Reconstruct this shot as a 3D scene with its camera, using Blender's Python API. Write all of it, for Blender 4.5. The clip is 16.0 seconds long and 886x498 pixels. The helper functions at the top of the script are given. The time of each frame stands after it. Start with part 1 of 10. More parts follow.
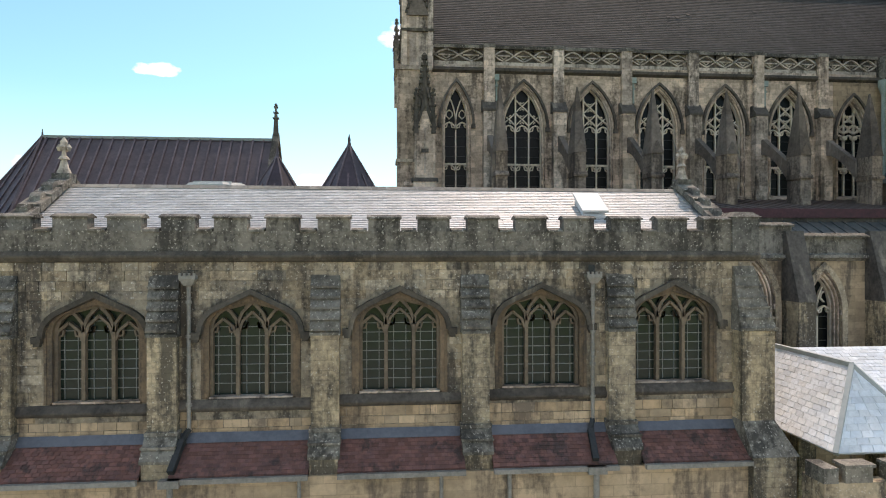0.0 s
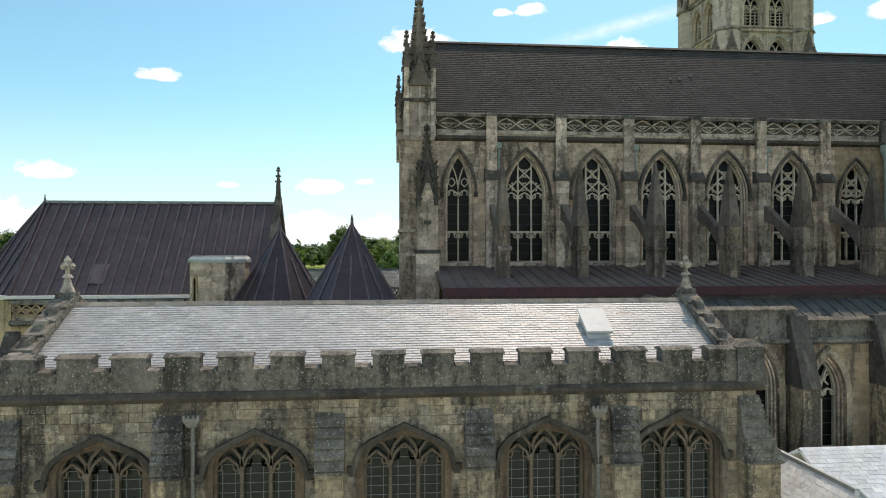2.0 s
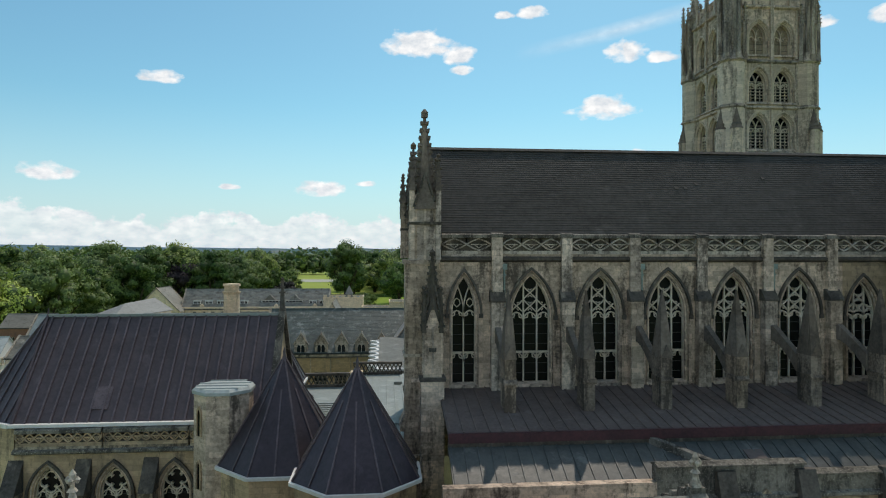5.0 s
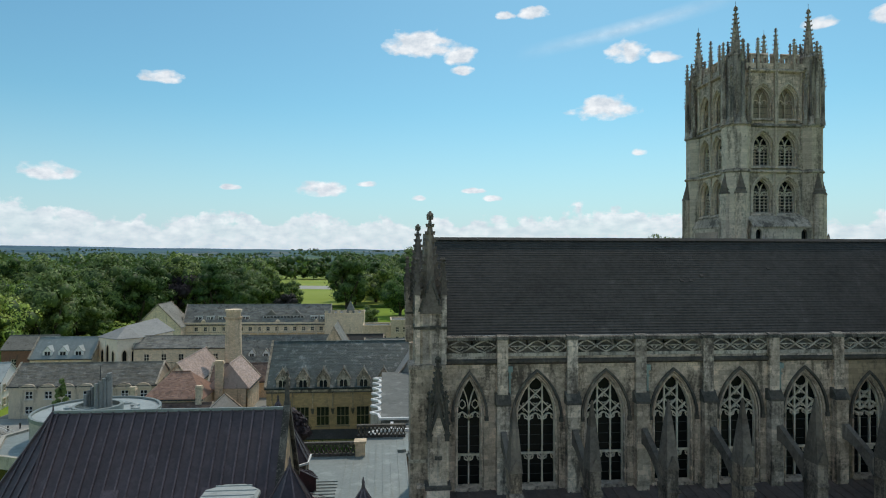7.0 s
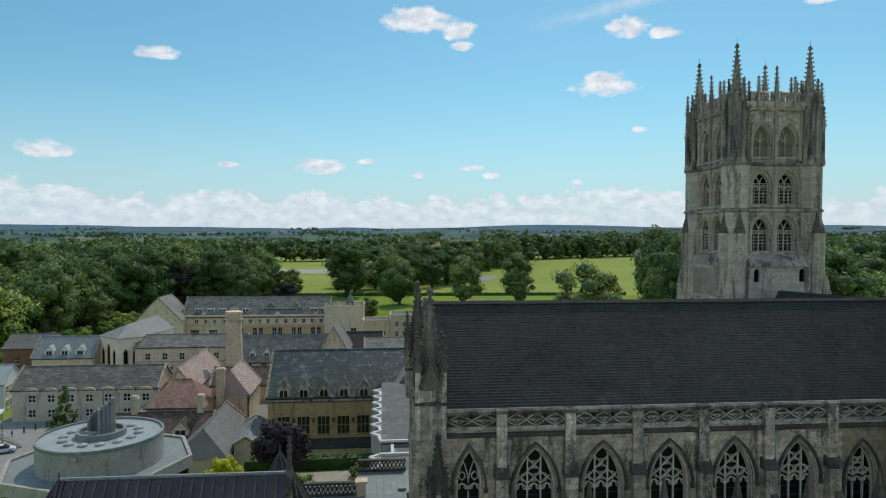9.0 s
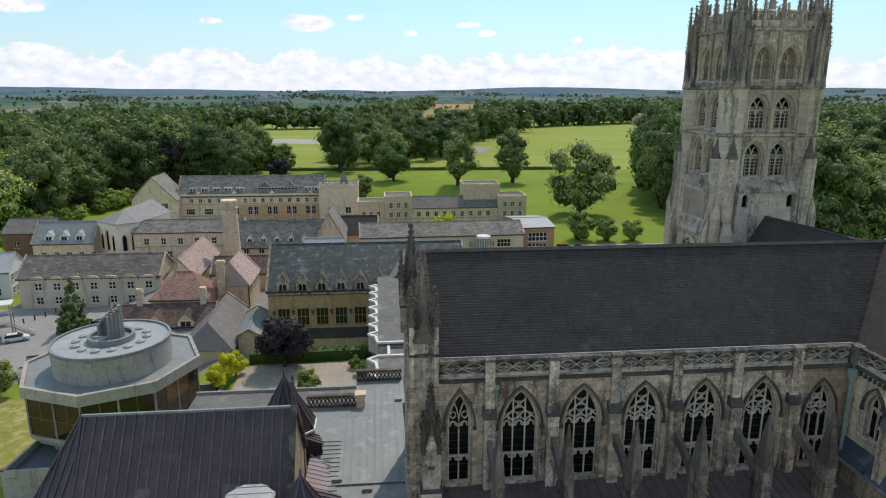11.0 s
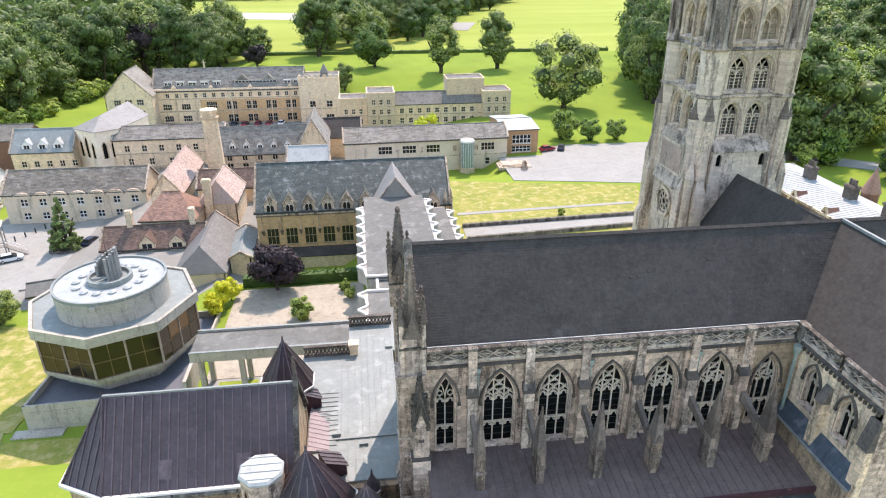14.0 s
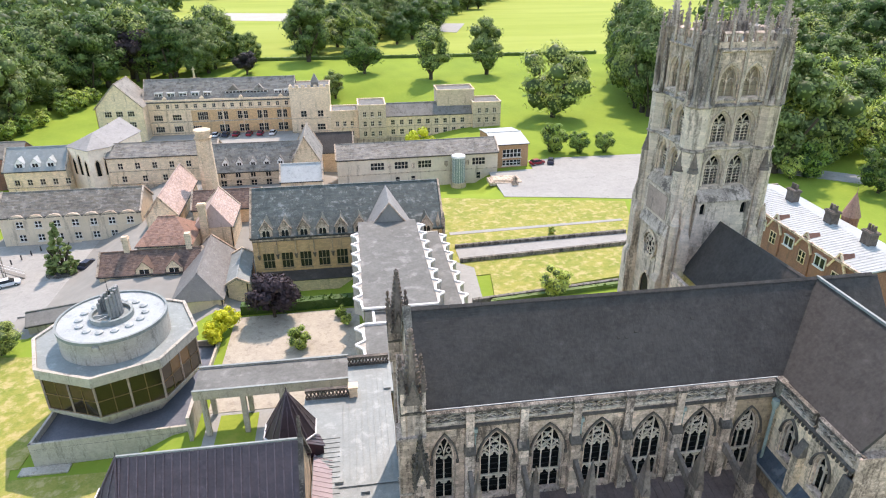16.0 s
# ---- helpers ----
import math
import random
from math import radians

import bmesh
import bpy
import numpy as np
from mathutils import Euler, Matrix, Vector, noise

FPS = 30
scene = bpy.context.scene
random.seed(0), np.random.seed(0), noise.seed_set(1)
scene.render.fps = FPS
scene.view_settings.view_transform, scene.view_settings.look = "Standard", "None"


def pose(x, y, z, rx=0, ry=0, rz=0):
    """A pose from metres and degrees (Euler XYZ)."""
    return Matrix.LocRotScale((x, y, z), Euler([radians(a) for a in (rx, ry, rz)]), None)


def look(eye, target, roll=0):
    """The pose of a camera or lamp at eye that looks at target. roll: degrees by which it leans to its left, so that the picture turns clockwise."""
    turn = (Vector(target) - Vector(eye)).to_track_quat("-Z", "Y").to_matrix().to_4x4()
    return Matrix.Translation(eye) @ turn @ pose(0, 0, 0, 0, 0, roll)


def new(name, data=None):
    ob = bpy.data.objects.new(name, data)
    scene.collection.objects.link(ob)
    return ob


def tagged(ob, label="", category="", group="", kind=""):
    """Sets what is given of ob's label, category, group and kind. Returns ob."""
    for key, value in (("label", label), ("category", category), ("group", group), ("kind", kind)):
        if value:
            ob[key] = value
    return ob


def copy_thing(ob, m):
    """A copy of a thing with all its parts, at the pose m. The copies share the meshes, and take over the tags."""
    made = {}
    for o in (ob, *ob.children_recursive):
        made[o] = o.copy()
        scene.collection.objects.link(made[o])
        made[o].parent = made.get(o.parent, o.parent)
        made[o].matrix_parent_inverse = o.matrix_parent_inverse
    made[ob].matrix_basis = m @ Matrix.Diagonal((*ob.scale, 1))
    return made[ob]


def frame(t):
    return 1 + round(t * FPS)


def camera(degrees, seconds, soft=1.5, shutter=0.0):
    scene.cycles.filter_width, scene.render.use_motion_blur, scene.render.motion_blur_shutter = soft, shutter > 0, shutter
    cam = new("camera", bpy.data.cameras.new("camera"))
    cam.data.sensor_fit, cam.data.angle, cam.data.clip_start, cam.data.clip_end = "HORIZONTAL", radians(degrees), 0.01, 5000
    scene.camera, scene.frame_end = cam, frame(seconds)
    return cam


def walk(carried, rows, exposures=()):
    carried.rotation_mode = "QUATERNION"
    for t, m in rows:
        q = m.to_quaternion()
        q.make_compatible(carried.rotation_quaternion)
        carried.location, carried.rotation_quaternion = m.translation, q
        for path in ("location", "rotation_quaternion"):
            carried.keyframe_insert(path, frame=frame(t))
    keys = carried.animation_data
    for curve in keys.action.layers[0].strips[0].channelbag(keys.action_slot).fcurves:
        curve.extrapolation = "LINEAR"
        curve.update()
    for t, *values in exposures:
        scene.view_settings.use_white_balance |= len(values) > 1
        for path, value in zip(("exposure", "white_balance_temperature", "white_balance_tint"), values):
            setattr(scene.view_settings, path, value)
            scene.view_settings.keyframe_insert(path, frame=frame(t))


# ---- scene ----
cam = camera(68.6, 16.0, soft=1.1)
METRES, EYE, TILT, LEAN, TURN = 41.0, 13.0, -0.2, 0.0, -5.4
ROWS = [
    (0.0, 0.0, 0.0, 0.0, 0.0, 0.0, 0.0),
    (0.5, -0.0006, 0.0001, 0.0213, 0.03, 0.11, 0.03),
    (1.0, -0.001, 0.0001, 0.0428, 0.05, 0.21, 0.05),
    (1.5, -0.0021, 0.0001, 0.0653, 0.05, 0.28, 0.05),
    (2.0, -0.0025, 0.0006, 0.0874, 0.06, 0.37, 0.05),
    (2.5, -0.0031, 0.0008, 0.1099, 0.06, 0.42, 0.02),
    (3.0, -0.004, 0.0015, 0.1337, 0.09, 0.5, 0.02),
    (3.5, -0.005, 0.0029, 0.1582, 0.09, 0.57, -0.02),
    (4.0, -0.0059, 0.0031, 0.1855, 0.11, 0.59, -0.04),
    (6.5, -0.0132, 0.0042, 0.353, 0.2, 0.55, -0.15),
    (7.0, -0.0147, 0.0037, 0.387, 0.22, 0.6, -0.13),
    (7.5, -0.0144, 0.0045, 0.4206, 0.24, 0.66, -0.13),
    (8.0, -0.015, 0.0034, 0.4545, 0.23, 0.66, -0.07),
    (8.5, -0.0163, 0.001, 0.4877, 0.21, 0.47, -0.05),
    (9.0, -0.016, -0.001, 0.5203, 0.14, -1.37, -0.09),
    (9.5, -0.0154, -0.0023, 0.5532, 0.02, -4.33, -0.1),
    (12.0, -0.0119, -0.0053, 0.7225, -0.75, -18.09, -0.03),
    (12.5, -0.0118, -0.0045, 0.7571, -1.02, -19.92, 0.04),
    (13.0, -0.013, -0.0043, 0.7908, -1.3, -21.63, 0.06),
    (13.5, -0.0142, -0.0033, 0.8252, -1.58, -23.23, 0.1),
    (14.0, -0.0136, -0.0026, 0.8596, -1.88, -24.54, 0.13),
    (14.5, -0.014, -0.001, 0.8936, -2.17, -25.23, 0.17),
    (15.0, -0.0172, 0.0017, 0.9295, -2.4, -25.21, 0.22),
    (15.5, -0.0212, 0.0021, 0.9636, -2.62, -25.15, 0.24),
    (16.0, -0.0252, 0.0001, 0.9984, -2.88, -25.11, 0.25),
]
EXPOSURES = [(0.0, 0.45, 8200, 26), (1.5, 0.25, 8200, 23), (2.5, 0.06, 8200, 18), (3.5, -0.13, 8000, 17), (6.5, -0.41, 7200, 13), (9.0, -0.50, 7000, 14), (9.7, -0.5, 7100, 17), (11.8, 0.3, 7500, 28), (12.0, 0.42, 7500, 29), (12.5, 0.97, 7500, 30), (13.0, 1.24, 7500, 31), (14.0, 1.14, 7500, 31), (16.0, 1.06, 7500, 31)]
walk(cam, [(t, pose(0, 0, EYE, TILT, LEAN, TURN) @ pose(METRES * x, METRES * y, METRES * z, 90 + pitch, roll, yaw)) for t, x, y, z, yaw, pitch, roll in ROWS], EXPOSURES)

# ---- world and sun ----
SUN_DIR = Vector((0.37, 0.93, 0)).normalized()
SUN_EL = radians(55)
world = bpy.data.worlds.new("world")
scene.world = world
world.use_nodes = True


class Nodes:
    """A short way to write node trees."""

    def __init__(self, tree):
        self.tree = tree
        tree.nodes.clear()

    def add(self, kind, **inputs):
        n = self.tree.nodes.new(kind)
        for k, v in inputs.items():
            k = k.replace("_", " ")
            if k.startswith("#"):
                continue
            self.put(n, k, v)
        return n

    def put(self, n, key, v):
        sock = n.inputs[key] if not key.isdigit() else n.inputs[int(key)]
        if isinstance(v, bpy.types.NodeSocket):
            self.tree.links.new(v, sock)
        else:
            sock.default_value = v

    def math(self, op, a, b=None, c=None, clamp=False):
        n = self.tree.nodes.new("ShaderNodeMath")
        n.operation, n.use_clamp = op, clamp
        for i, v in enumerate((a, b, c)):
            if v is not None:
                self.put(n, str(i), v)
        return n.outputs[0]

    def vec(self, op, a, b=None):
        n = self.tree.nodes.new("ShaderNodeVectorMath")
        n.operation = op
        self.put(n, "0", a)
        if b is not None:
            self.put(n, "1", b)
        return n.outputs[0] if op not in ("DOT_PRODUCT", "LENGTH", "DISTANCE") else n.outputs[1]

    def noise(self, vector, scale, detail=3.0, rough=0.55):
        n = self.add("ShaderNodeTexNoise", Vector=vector, Scale=scale, Detail=detail, Roughness=rough)
        return n.outputs["Fac"]

    def ramp(self, fac, stops, smooth=False):
        n = self.add("ShaderNodeValToRGB", Fac=fac)
        e = n.color_ramp.elements
        if smooth:
            n.color_ramp.interpolation = "EASE"
        while len(e) < len(stops):
            e.new(0.5)
        for el, (p, c) in zip(e, stops):
            el.position = p
            el.color = c if len(c) == 4 else (*c, 1)
        return n.outputs["Color"]

    def mix(self, fac, a, b, blend="MIX"):
        n = self.tree.nodes.new("ShaderNodeMix")
        n.data_type, n.blend_type = "RGBA", blend
        for sock, v in ((n.inputs[0], fac), (n.inputs[6], a), (n.inputs[7], b)):
            if isinstance(v, bpy.types.NodeSocket):
                self.tree.links.new(v, sock)
            else:
                sock.default_value = v if not isinstance(v, tuple) or len(v) == 4 else (*v, 1)
        return n.outputs[2]

    def stretch(self, vector, scale):
        return self.vec("MULTIPLY", vector, scale)


def build_sky():
    k = Nodes(world.node_tree)
    sky = k.add("ShaderNodeTexSky")
    sky.sky_type = "NISHITA"
    sky.sun_disc = False
    sky.sun_elevation = SUN_EL
    sky.sun_rotation = math.atan2(SUN_DIR.x, SUN_DIR.y)
    sky.air_density, sky.dust_density, sky.ozone_density = 1.0, 0.7, 1.0
    way = k.add("ShaderNodeTexCoord").outputs["Generated"]
    sep = k.add("ShaderNodeSeparateXYZ", Vector=way)
    x, y, z = sep.outputs
    flat = k.math("SQRT", k.math("ADD", k.math("MULTIPLY", x, x), k.math("MULTIPLY", y, y)))
    az = k.math("MULTIPLY", k.math("ARCTAN2", x, y), 57.2958)
    el = k.math("MULTIPLY", k.math("ARCTAN2", z, flat), 57.2958)
    p = k.add("ShaderNodeCombineXYZ", X=az, Y=k.math("MULTIPLY", el, 1.7), Z=0.0).outputs[0]
    puff = k.noise(p, 0.62, 5.0, 0.52)
    # single fair-weather clouds: azimuth and elevation of the middle, half width and half height in degrees
    clouds = [(3.0, 17.6, 3.0, 1.3), (6.6, 16.9, 1.4, 1.1), (6.9, 15.7, 1.0, 0.5), (19.1, 12.1, 2.7, 1.2), (20.9, 16.6, 1.7, 1.1), (23.9, 16.0, 1.3, 0.6),
              (-18.3, 13.9, 1.6, 0.6), (-26.2, 6.0, 1.8, 0.8), (-32.0, 5.6, 0.9, 0.9), (-5.4, 5.4, 2.1, 0.8), (10.6, 20.0, 0.8, 0.4), (13.2, 20.1, 1.3, 0.6),
              (7.8, 5.5, 1.0, 0.3), (9.6, 4.8, 0.8, 0.35), (22.0, 8.5, 0.6, 0.4), (35.4, 17.1, 1.3, 0.5), (39.0, 19.7, 2.2, 0.7), (40.0, 16.9, 1.6, 0.7),
              (3.0, 4.8, 0.6, 0.3), (-1.6, 6.0, 0.9, 0.3), (-12.9, 5.5, 0.8, 0.3)]
    total = None
    for a, e, w, h in clouds:
        dx = k.math("DIVIDE", k.math("SUBTRACT", az, a), w)
        dy = k.math("DIVIDE", k.math("SUBTRACT", el, e), h)
        dy = k.math("MAXIMUM", dy, k.math("MULTIPLY", dy, -1.6))
        d = k.math("SUBTRACT", 1.0, k.math("ADD", k.math("MULTIPLY", dx, dx), k.math("MULTIPLY", dy, dy)))
        total = d if total is None else k.math("MAXIMUM", total, d)
    soft = k.math("MULTIPLY_ADD", puff, 3.4, -1.5)
    cover = k.math("ADD", k.math("MAXIMUM", total, -2.0), soft)
    cover = k.math("MULTIPLY", cover, 1.25, clamp=True)
    # a layered bank of cumulus low over the horizon
    lumps = k.noise(k.stretch(p, (1.0, 0.75, 1.0)), 0.42, 6.0, 0.6)
    for rise, base, scale, off, thick in ((6.2, 0.1, 0.085, 0.0, 0.9), (3.4, 0.1, 0.14, 37.0, 0.75), (2.0, 0.2, 0.2, 71.0, 0.6)):
        row = k.add("ShaderNodeCombineXYZ", X=k.math("ADD", az, off), Y=0.0, Z=off).outputs[0]
        top = k.math("MULTIPLY_ADD", k.noise(row, scale, 3.0, 0.55), rise, base)
        bank = k.math("ADD", k.math("SUBTRACT", top, el), k.math("MULTIPLY_ADD", lumps, 5.0, -2.6))
        fade = k.math("MULTIPLY_ADD", k.math("SUBTRACT", top, el), -0.22, 1.0, clamp=True)
        bank = k.math("MULTIPLY", k.math("MULTIPLY", bank, 2.0, clamp=True), k.math("MULTIPLY", fade, thick))
        cover = k.math("MAXIMUM", cover, bank)
    # the same broken cumulus, added unseen overhead and all round to whiten the skylight
    field = k.noise(k.stretch(way, (1.0, 1.0, 1.6)), 3.2, 6.0, 0.6)
    field = k.math("MULTIPLY", k.math("SUBTRACT", field, 0.49), 9.0, clamp=True)
    away = k.math("MAXIMUM", k.math("MULTIPLY", k.math("SUBTRACT", el, 22.0), 0.15, clamp=True), k.math("MULTIPLY", k.math("SUBTRACT", k.math("ABSOLUTE", az), 47.0), 0.15, clamp=True))
    cover = k.math("MAXIMUM", cover, k.math("MULTIPLY", field, k.math("MULTIPLY", away, k.math("MULTIPLY", el, 0.2, clamp=True))))
    # a thin streak high up
    streak = k.math("SUBTRACT", el, k.math("MULTIPLY_ADD", k.math("SUBTRACT", az, 22.0), 0.17, 18.7))
    streak = k.math("SUBTRACT", 1.0, k.math("ABSOLUTE", k.math("DIVIDE", streak, 0.75)), clamp=True)
    span = k.math("SUBTRACT", 1.0, k.math("ABSOLUTE", k.math("DIVIDE", k.math("SUBTRACT", az, 21.0), 9.5)), clamp=True)
    streak = k.math("MULTIPLY", k.math("MULTIPLY", streak, span), 0.45)
    cover = k.math("MAXIMUM", cover, streak)
    body = k.noise(p, 0.8, 5.0, 0.6)
    white = k.mix(k.math("MULTIPLY_ADD", body, 3.2, -1.15, clamp=True), (5.2, 6.3, 7.5), (7.8, 8.7, 9.6))
    tint = k.mix(1.0, sky.outputs[0], (0.53, 1.01, 1.08), "MULTIPLY")
    # pale air low down
    low = k.math("SUBTRACT", 1.0, k.math("DIVIDE", el, 13.0), clamp=True)
    tint = k.mix(k.math("MULTIPLY", k.math("POWER", low, 1.5), 0.85), tint, (4.7, 6.1, 7.9))
    colour = k.mix(cover, tint, white)
    bg = k.add("ShaderNodeBackground", Color=colour, Strength=SKY)
    out = k.add("ShaderNodeOutputWorld")
    k.tree.links.new(bg.outputs[0], out.inputs[0])


SKY = 0.15
build_sky()
sun_data = bpy.data.lights.new("sun", "SUN")
sun_data.energy, sun_data.angle, sun_data.color = 2.45, radians(0.53), (1.0, 0.965, 0.90)
sun = new("sun", sun_data)
to_sun = SUN_DIR * math.cos(SUN_EL) + Vector((0, 0, math.sin(SUN_EL)))
sun.matrix_world = look(to_sun * 300, (0, 0, 0))

# ---- materials ----
def surface(name, light, dark, stain=None, size=1.0, rough=0.8, metal=0.0, bump=0.3, pieces=0.0, stain_at=0.55, run=True, lichen=None, courses=None, gloss=0.4):
    """light and dark: the two base colours that a patchy noise mixes; stain: a third, in runs down the face; pieces: how far single pieces differ;
    courses: (length, height) of faint masonry joints."""
    m = bpy.data.materials.new(name)
    m.use_nodes = True
    k = Nodes(m.node_tree)
    at = k.add("ShaderNodeTexCoord").outputs["Object"]
    big = k.noise(at, 0.45 / size, 4.0, 0.6)
    fine = k.noise(at, 7.0 / size, 5.0, 0.65)
    mid = k.noise(at, 2.1 / size, 4.0, 0.65)
    f = k.math("MULTIPLY_ADD", big, 2.0, k.math("MULTIPLY_ADD", mid, 1.8, k.math("MULTIPLY_ADD", fine, 1.9, -2.4)), clamp=True)
    colour = k.mix(f, light, dark)
    if stain:
        v = k.stretch(at, (1.6 / size, 1.6 / size, (0.28 if run else 1.6) / size))
        s = k.noise(v, 0.8, 6.0, 0.68)
        s = k.math("MULTIPLY", k.math("SUBTRACT", k.math("MULTIPLY_ADD", fine, 0.25, s), stain_at + 0.06), 8.0, clamp=True)
        colour = k.mix(k.math("MULTIPLY", s, 0.85), colour, stain)
    if lichen:
        s = k.noise(at, 16.0 / size, 2.0)
        s = k.math("MULTIPLY", k.math("SUBTRACT", s, 0.62), 14.0, clamp=True)
        colour = k.mix(k.math("MULTIPLY", s, 0.7), colour, lichen)
    height = fine
    if courses:
        sep = k.add("ShaderNodeSeparateXYZ", Vector=at)
        u = k.math("ADD", sep.outputs[0], sep.outputs[1])
        v = k.add("ShaderNodeCombineXYZ", X=u, Y=sep.outputs[2], Z=0.0).outputs[0]
        b = k.add("ShaderNodeTexBrick", Vector=v, Scale=1.0, Color1=(*(v - (courses[2] if len(courses) > 2 else 0.0) for v in (0.82, 0.80, 0.76)), 1), Color2=(1.12, 1.08, 1.02, 1), Mortar=(0.72, 0.7, 0.66, 1))
        b.inputs["Mortar Size"].default_value = 0.012
        b.inputs["Brick Width"].default_value, b.inputs["Row Height"].default_value = courses[:2]
        colour = k.mix(0.8, colour, b.outputs["Color"], "MULTIPLY")
    if pieces:
        r = k.add("ShaderNodeNewGeometry").outputs["Random Per Island"]
        r2 = k.add("ShaderNodeObjectInfo").outputs["Random"]
        r = k.math("FRACT", k.math("ADD", r, r2))
        r3 = k.math("SUBTRACT", k.math("FRACT", k.math("MULTIPLY", r, 17.3)), 0.4)
        g = k.math("MULTIPLY_ADD", r, 2.0 * pieces, 1.0 - pieces)
        colour = k.mix(1.0, colour, k.add("ShaderNodeCombineColor", Red=k.math("MULTIPLY_ADD", r3, 0.3 * pieces, g), Green=g, Blue=k.math("MULTIPLY_ADD", r3, -0.4 * pieces, g)).outputs[0], "MULTIPLY")
    bm_ = k.add("ShaderNodeBump", Height=height, Strength=bump, Distance=0.03 * size)
    r = k.math("MULTIPLY_ADD", fine, 0.3, rough - 0.15, clamp=True)
    p = k.add("ShaderNodeBsdfPrincipled", Roughness=r, Metallic=metal, Normal=bm_.outputs[0])
    k.put(p, "Base Color", colour)
    p.inputs["Specular IOR Level"].default_value = gloss
    out = k.add("ShaderNodeOutputMaterial")
    k.tree.links.new(p.outputs[0], out.inputs[0])
    return m


def leaves(name, light, dark):
    m = bpy.data.materials.new(name)
    m.use_nodes = True
    k = Nodes(m.node_tree)
    at = k.add("ShaderNodeTexCoord").outputs["Object"]
    r = k.add("ShaderNodeNewGeometry").outputs["Random Per Island"]
    o = k.add("ShaderNodeObjectInfo").outputs["Random"]
    fine = k.math("MULTIPLY_ADD", k.noise(at, 0.5, 3.0, 0.6), 1.0, -0.5)
    f = k.math("ADD", fine, k.math("MULTIPLY_ADD", r, 0.28, k.math("MULTIPLY_ADD", k.noise(at, 0.22, 2.0), 1.0, -0.2)), clamp=True)
    colour = k.mix(f, light, dark)
    g = k.math("MULTIPLY_ADD", o, 0.9, 0.6)
    colour = k.mix(1.0, colour, k.add("ShaderNodeCombineColor", Red=k.math("MULTIPLY_ADD", g, 1.15, -0.15), Green=k.math("MULTIPLY_ADD", g, 0.75, 0.25), Blue=g).outputs[0], "MULTIPLY")
    relief = k.add("ShaderNodeBump", Height=k.noise(at, 1.4, 3.0, 0.6), Strength=0.35, Distance=0.3)
    d = k.add("ShaderNodeBsdfPrincipled", Roughness=0.6, Normal=relief.outputs[0])
    k.put(d, "Base Color", colour)
    d.inputs["Specular IOR Level"].default_value = 0.3
    t = k.add("ShaderNodeBsdfTranslucent", Color=k.mix(1.0, colour, (1.2, 1.5, 0.5), "MULTIPLY"))
    mixed = k.add("ShaderNodeMixShader", Fac=0.1)
    k.tree.links.new(d.outputs[0], mixed.inputs[1])
    k.tree.links.new(t.outputs[0], mixed.inputs[2])
    out = k.add("ShaderNodeOutputMaterial")
    k.tree.links.new(mixed.outputs[0], out.inputs[0])
    return m


def pane_glass(name, colour, rough=0.12, gloss=0.5):
    m = bpy.data.materials.new(name)
    m.use_nodes = True
    k = Nodes(m.node_tree)
    at = k.add("ShaderNodeTexCoord").outputs["Object"]
    n = k.noise(at, 5.0, 2.0)
    c = k.mix(n, colour, tuple(0.45 * v for v in colour))
    b = k.add("ShaderNodeBump", Height=k.noise(at, 2.2, 2.0), Strength=0.25, Distance=0.05)
    p = k.add("ShaderNodeBsdfPrincipled", Roughness=rough, Normal=b.outputs[0])
    k.put(p, "Base Color", c)
    p.inputs["Specular IOR Level"].default_value = gloss
    out = k.add("ShaderNodeOutputMaterial")
    k.tree.links.new(p.outputs[0], out.inputs[0])
    return m


STONE_FRONT = surface("weathered_limestone", (0.50, 0.405, 0.285), (0.25, 0.207, 0.155), (0.06, 0.052, 0.045), 1.0, 0.9, 0, 0.7, 0.3, 0.515, lichen=(0.60, 0.56, 0.47))
STONE_BUTT = surface("weathered_buttress_ashlar", (0.56, 0.45, 0.30), (0.22, 0.18, 0.135), (0.065, 0.058, 0.048), 1.0, 0.9, 0, 0.7, 0.2, 0.495, lichen=(0.62, 0.58, 0.49), courses=(0.5, 0.27))
STONE_COPE = surface("sooty_coping_stone", (0.258, 0.238, 0.200), (0.10, 0.092, 0.078), (0.040, 0.037, 0.032), 1.0, 0.92, 0, 0.7, 0.2, 0.53, lichen=(0.58, 0.55, 0.47))
STONE_NAVE = surface("grey_church_limestone", (0.78, 0.64, 0.537), (0.36, 0.288, 0.238), (0.075, 0.0601, 0.0512), 1.1, 0.9, 0, 0.6, 0.25, 0.575, courses=(0.62, 0.3, 0.26))
STONE_TRACERY = surface("window_tracery_stone", (0.74, 0.64, 0.512), (0.52, 0.446, 0.355), None, 1.0, 0.85, 0, 0.3)
STONE_SOOT = surface("soot_dark_stone", (0.2, 0.163, 0.133), (0.095, 0.0776, 0.065), (0.34, 0.281, 0.227), 1.0, 0.92, 0, 0.6, 0.2, 0.64)
STONE_BLACK = surface("soot_black_stone", (0.115, 0.10, 0.08), (0.05, 0.045, 0.038), (0.24, 0.21, 0.165), 0.8, 0.92, 0, 0.6, 0.2, 0.62)
STONE_JAMB = surface("brown_stained_jamb", (0.23, 0.16, 0.10), (0.115, 0.085, 0.06), (0.065, 0.055, 0.045), 0.6, 0.9, 0, 0.4, 0.15, 0.53)
AISLE_METAL = surface("brown_roof_sheet", (0.165, 0.130, 0.117), (0.108, 0.085, 0.078), (0.205, 0.168, 0.155), 1.2, 0.75, 0.0, 0.2, 0.1, 0.64, gloss=0.25)
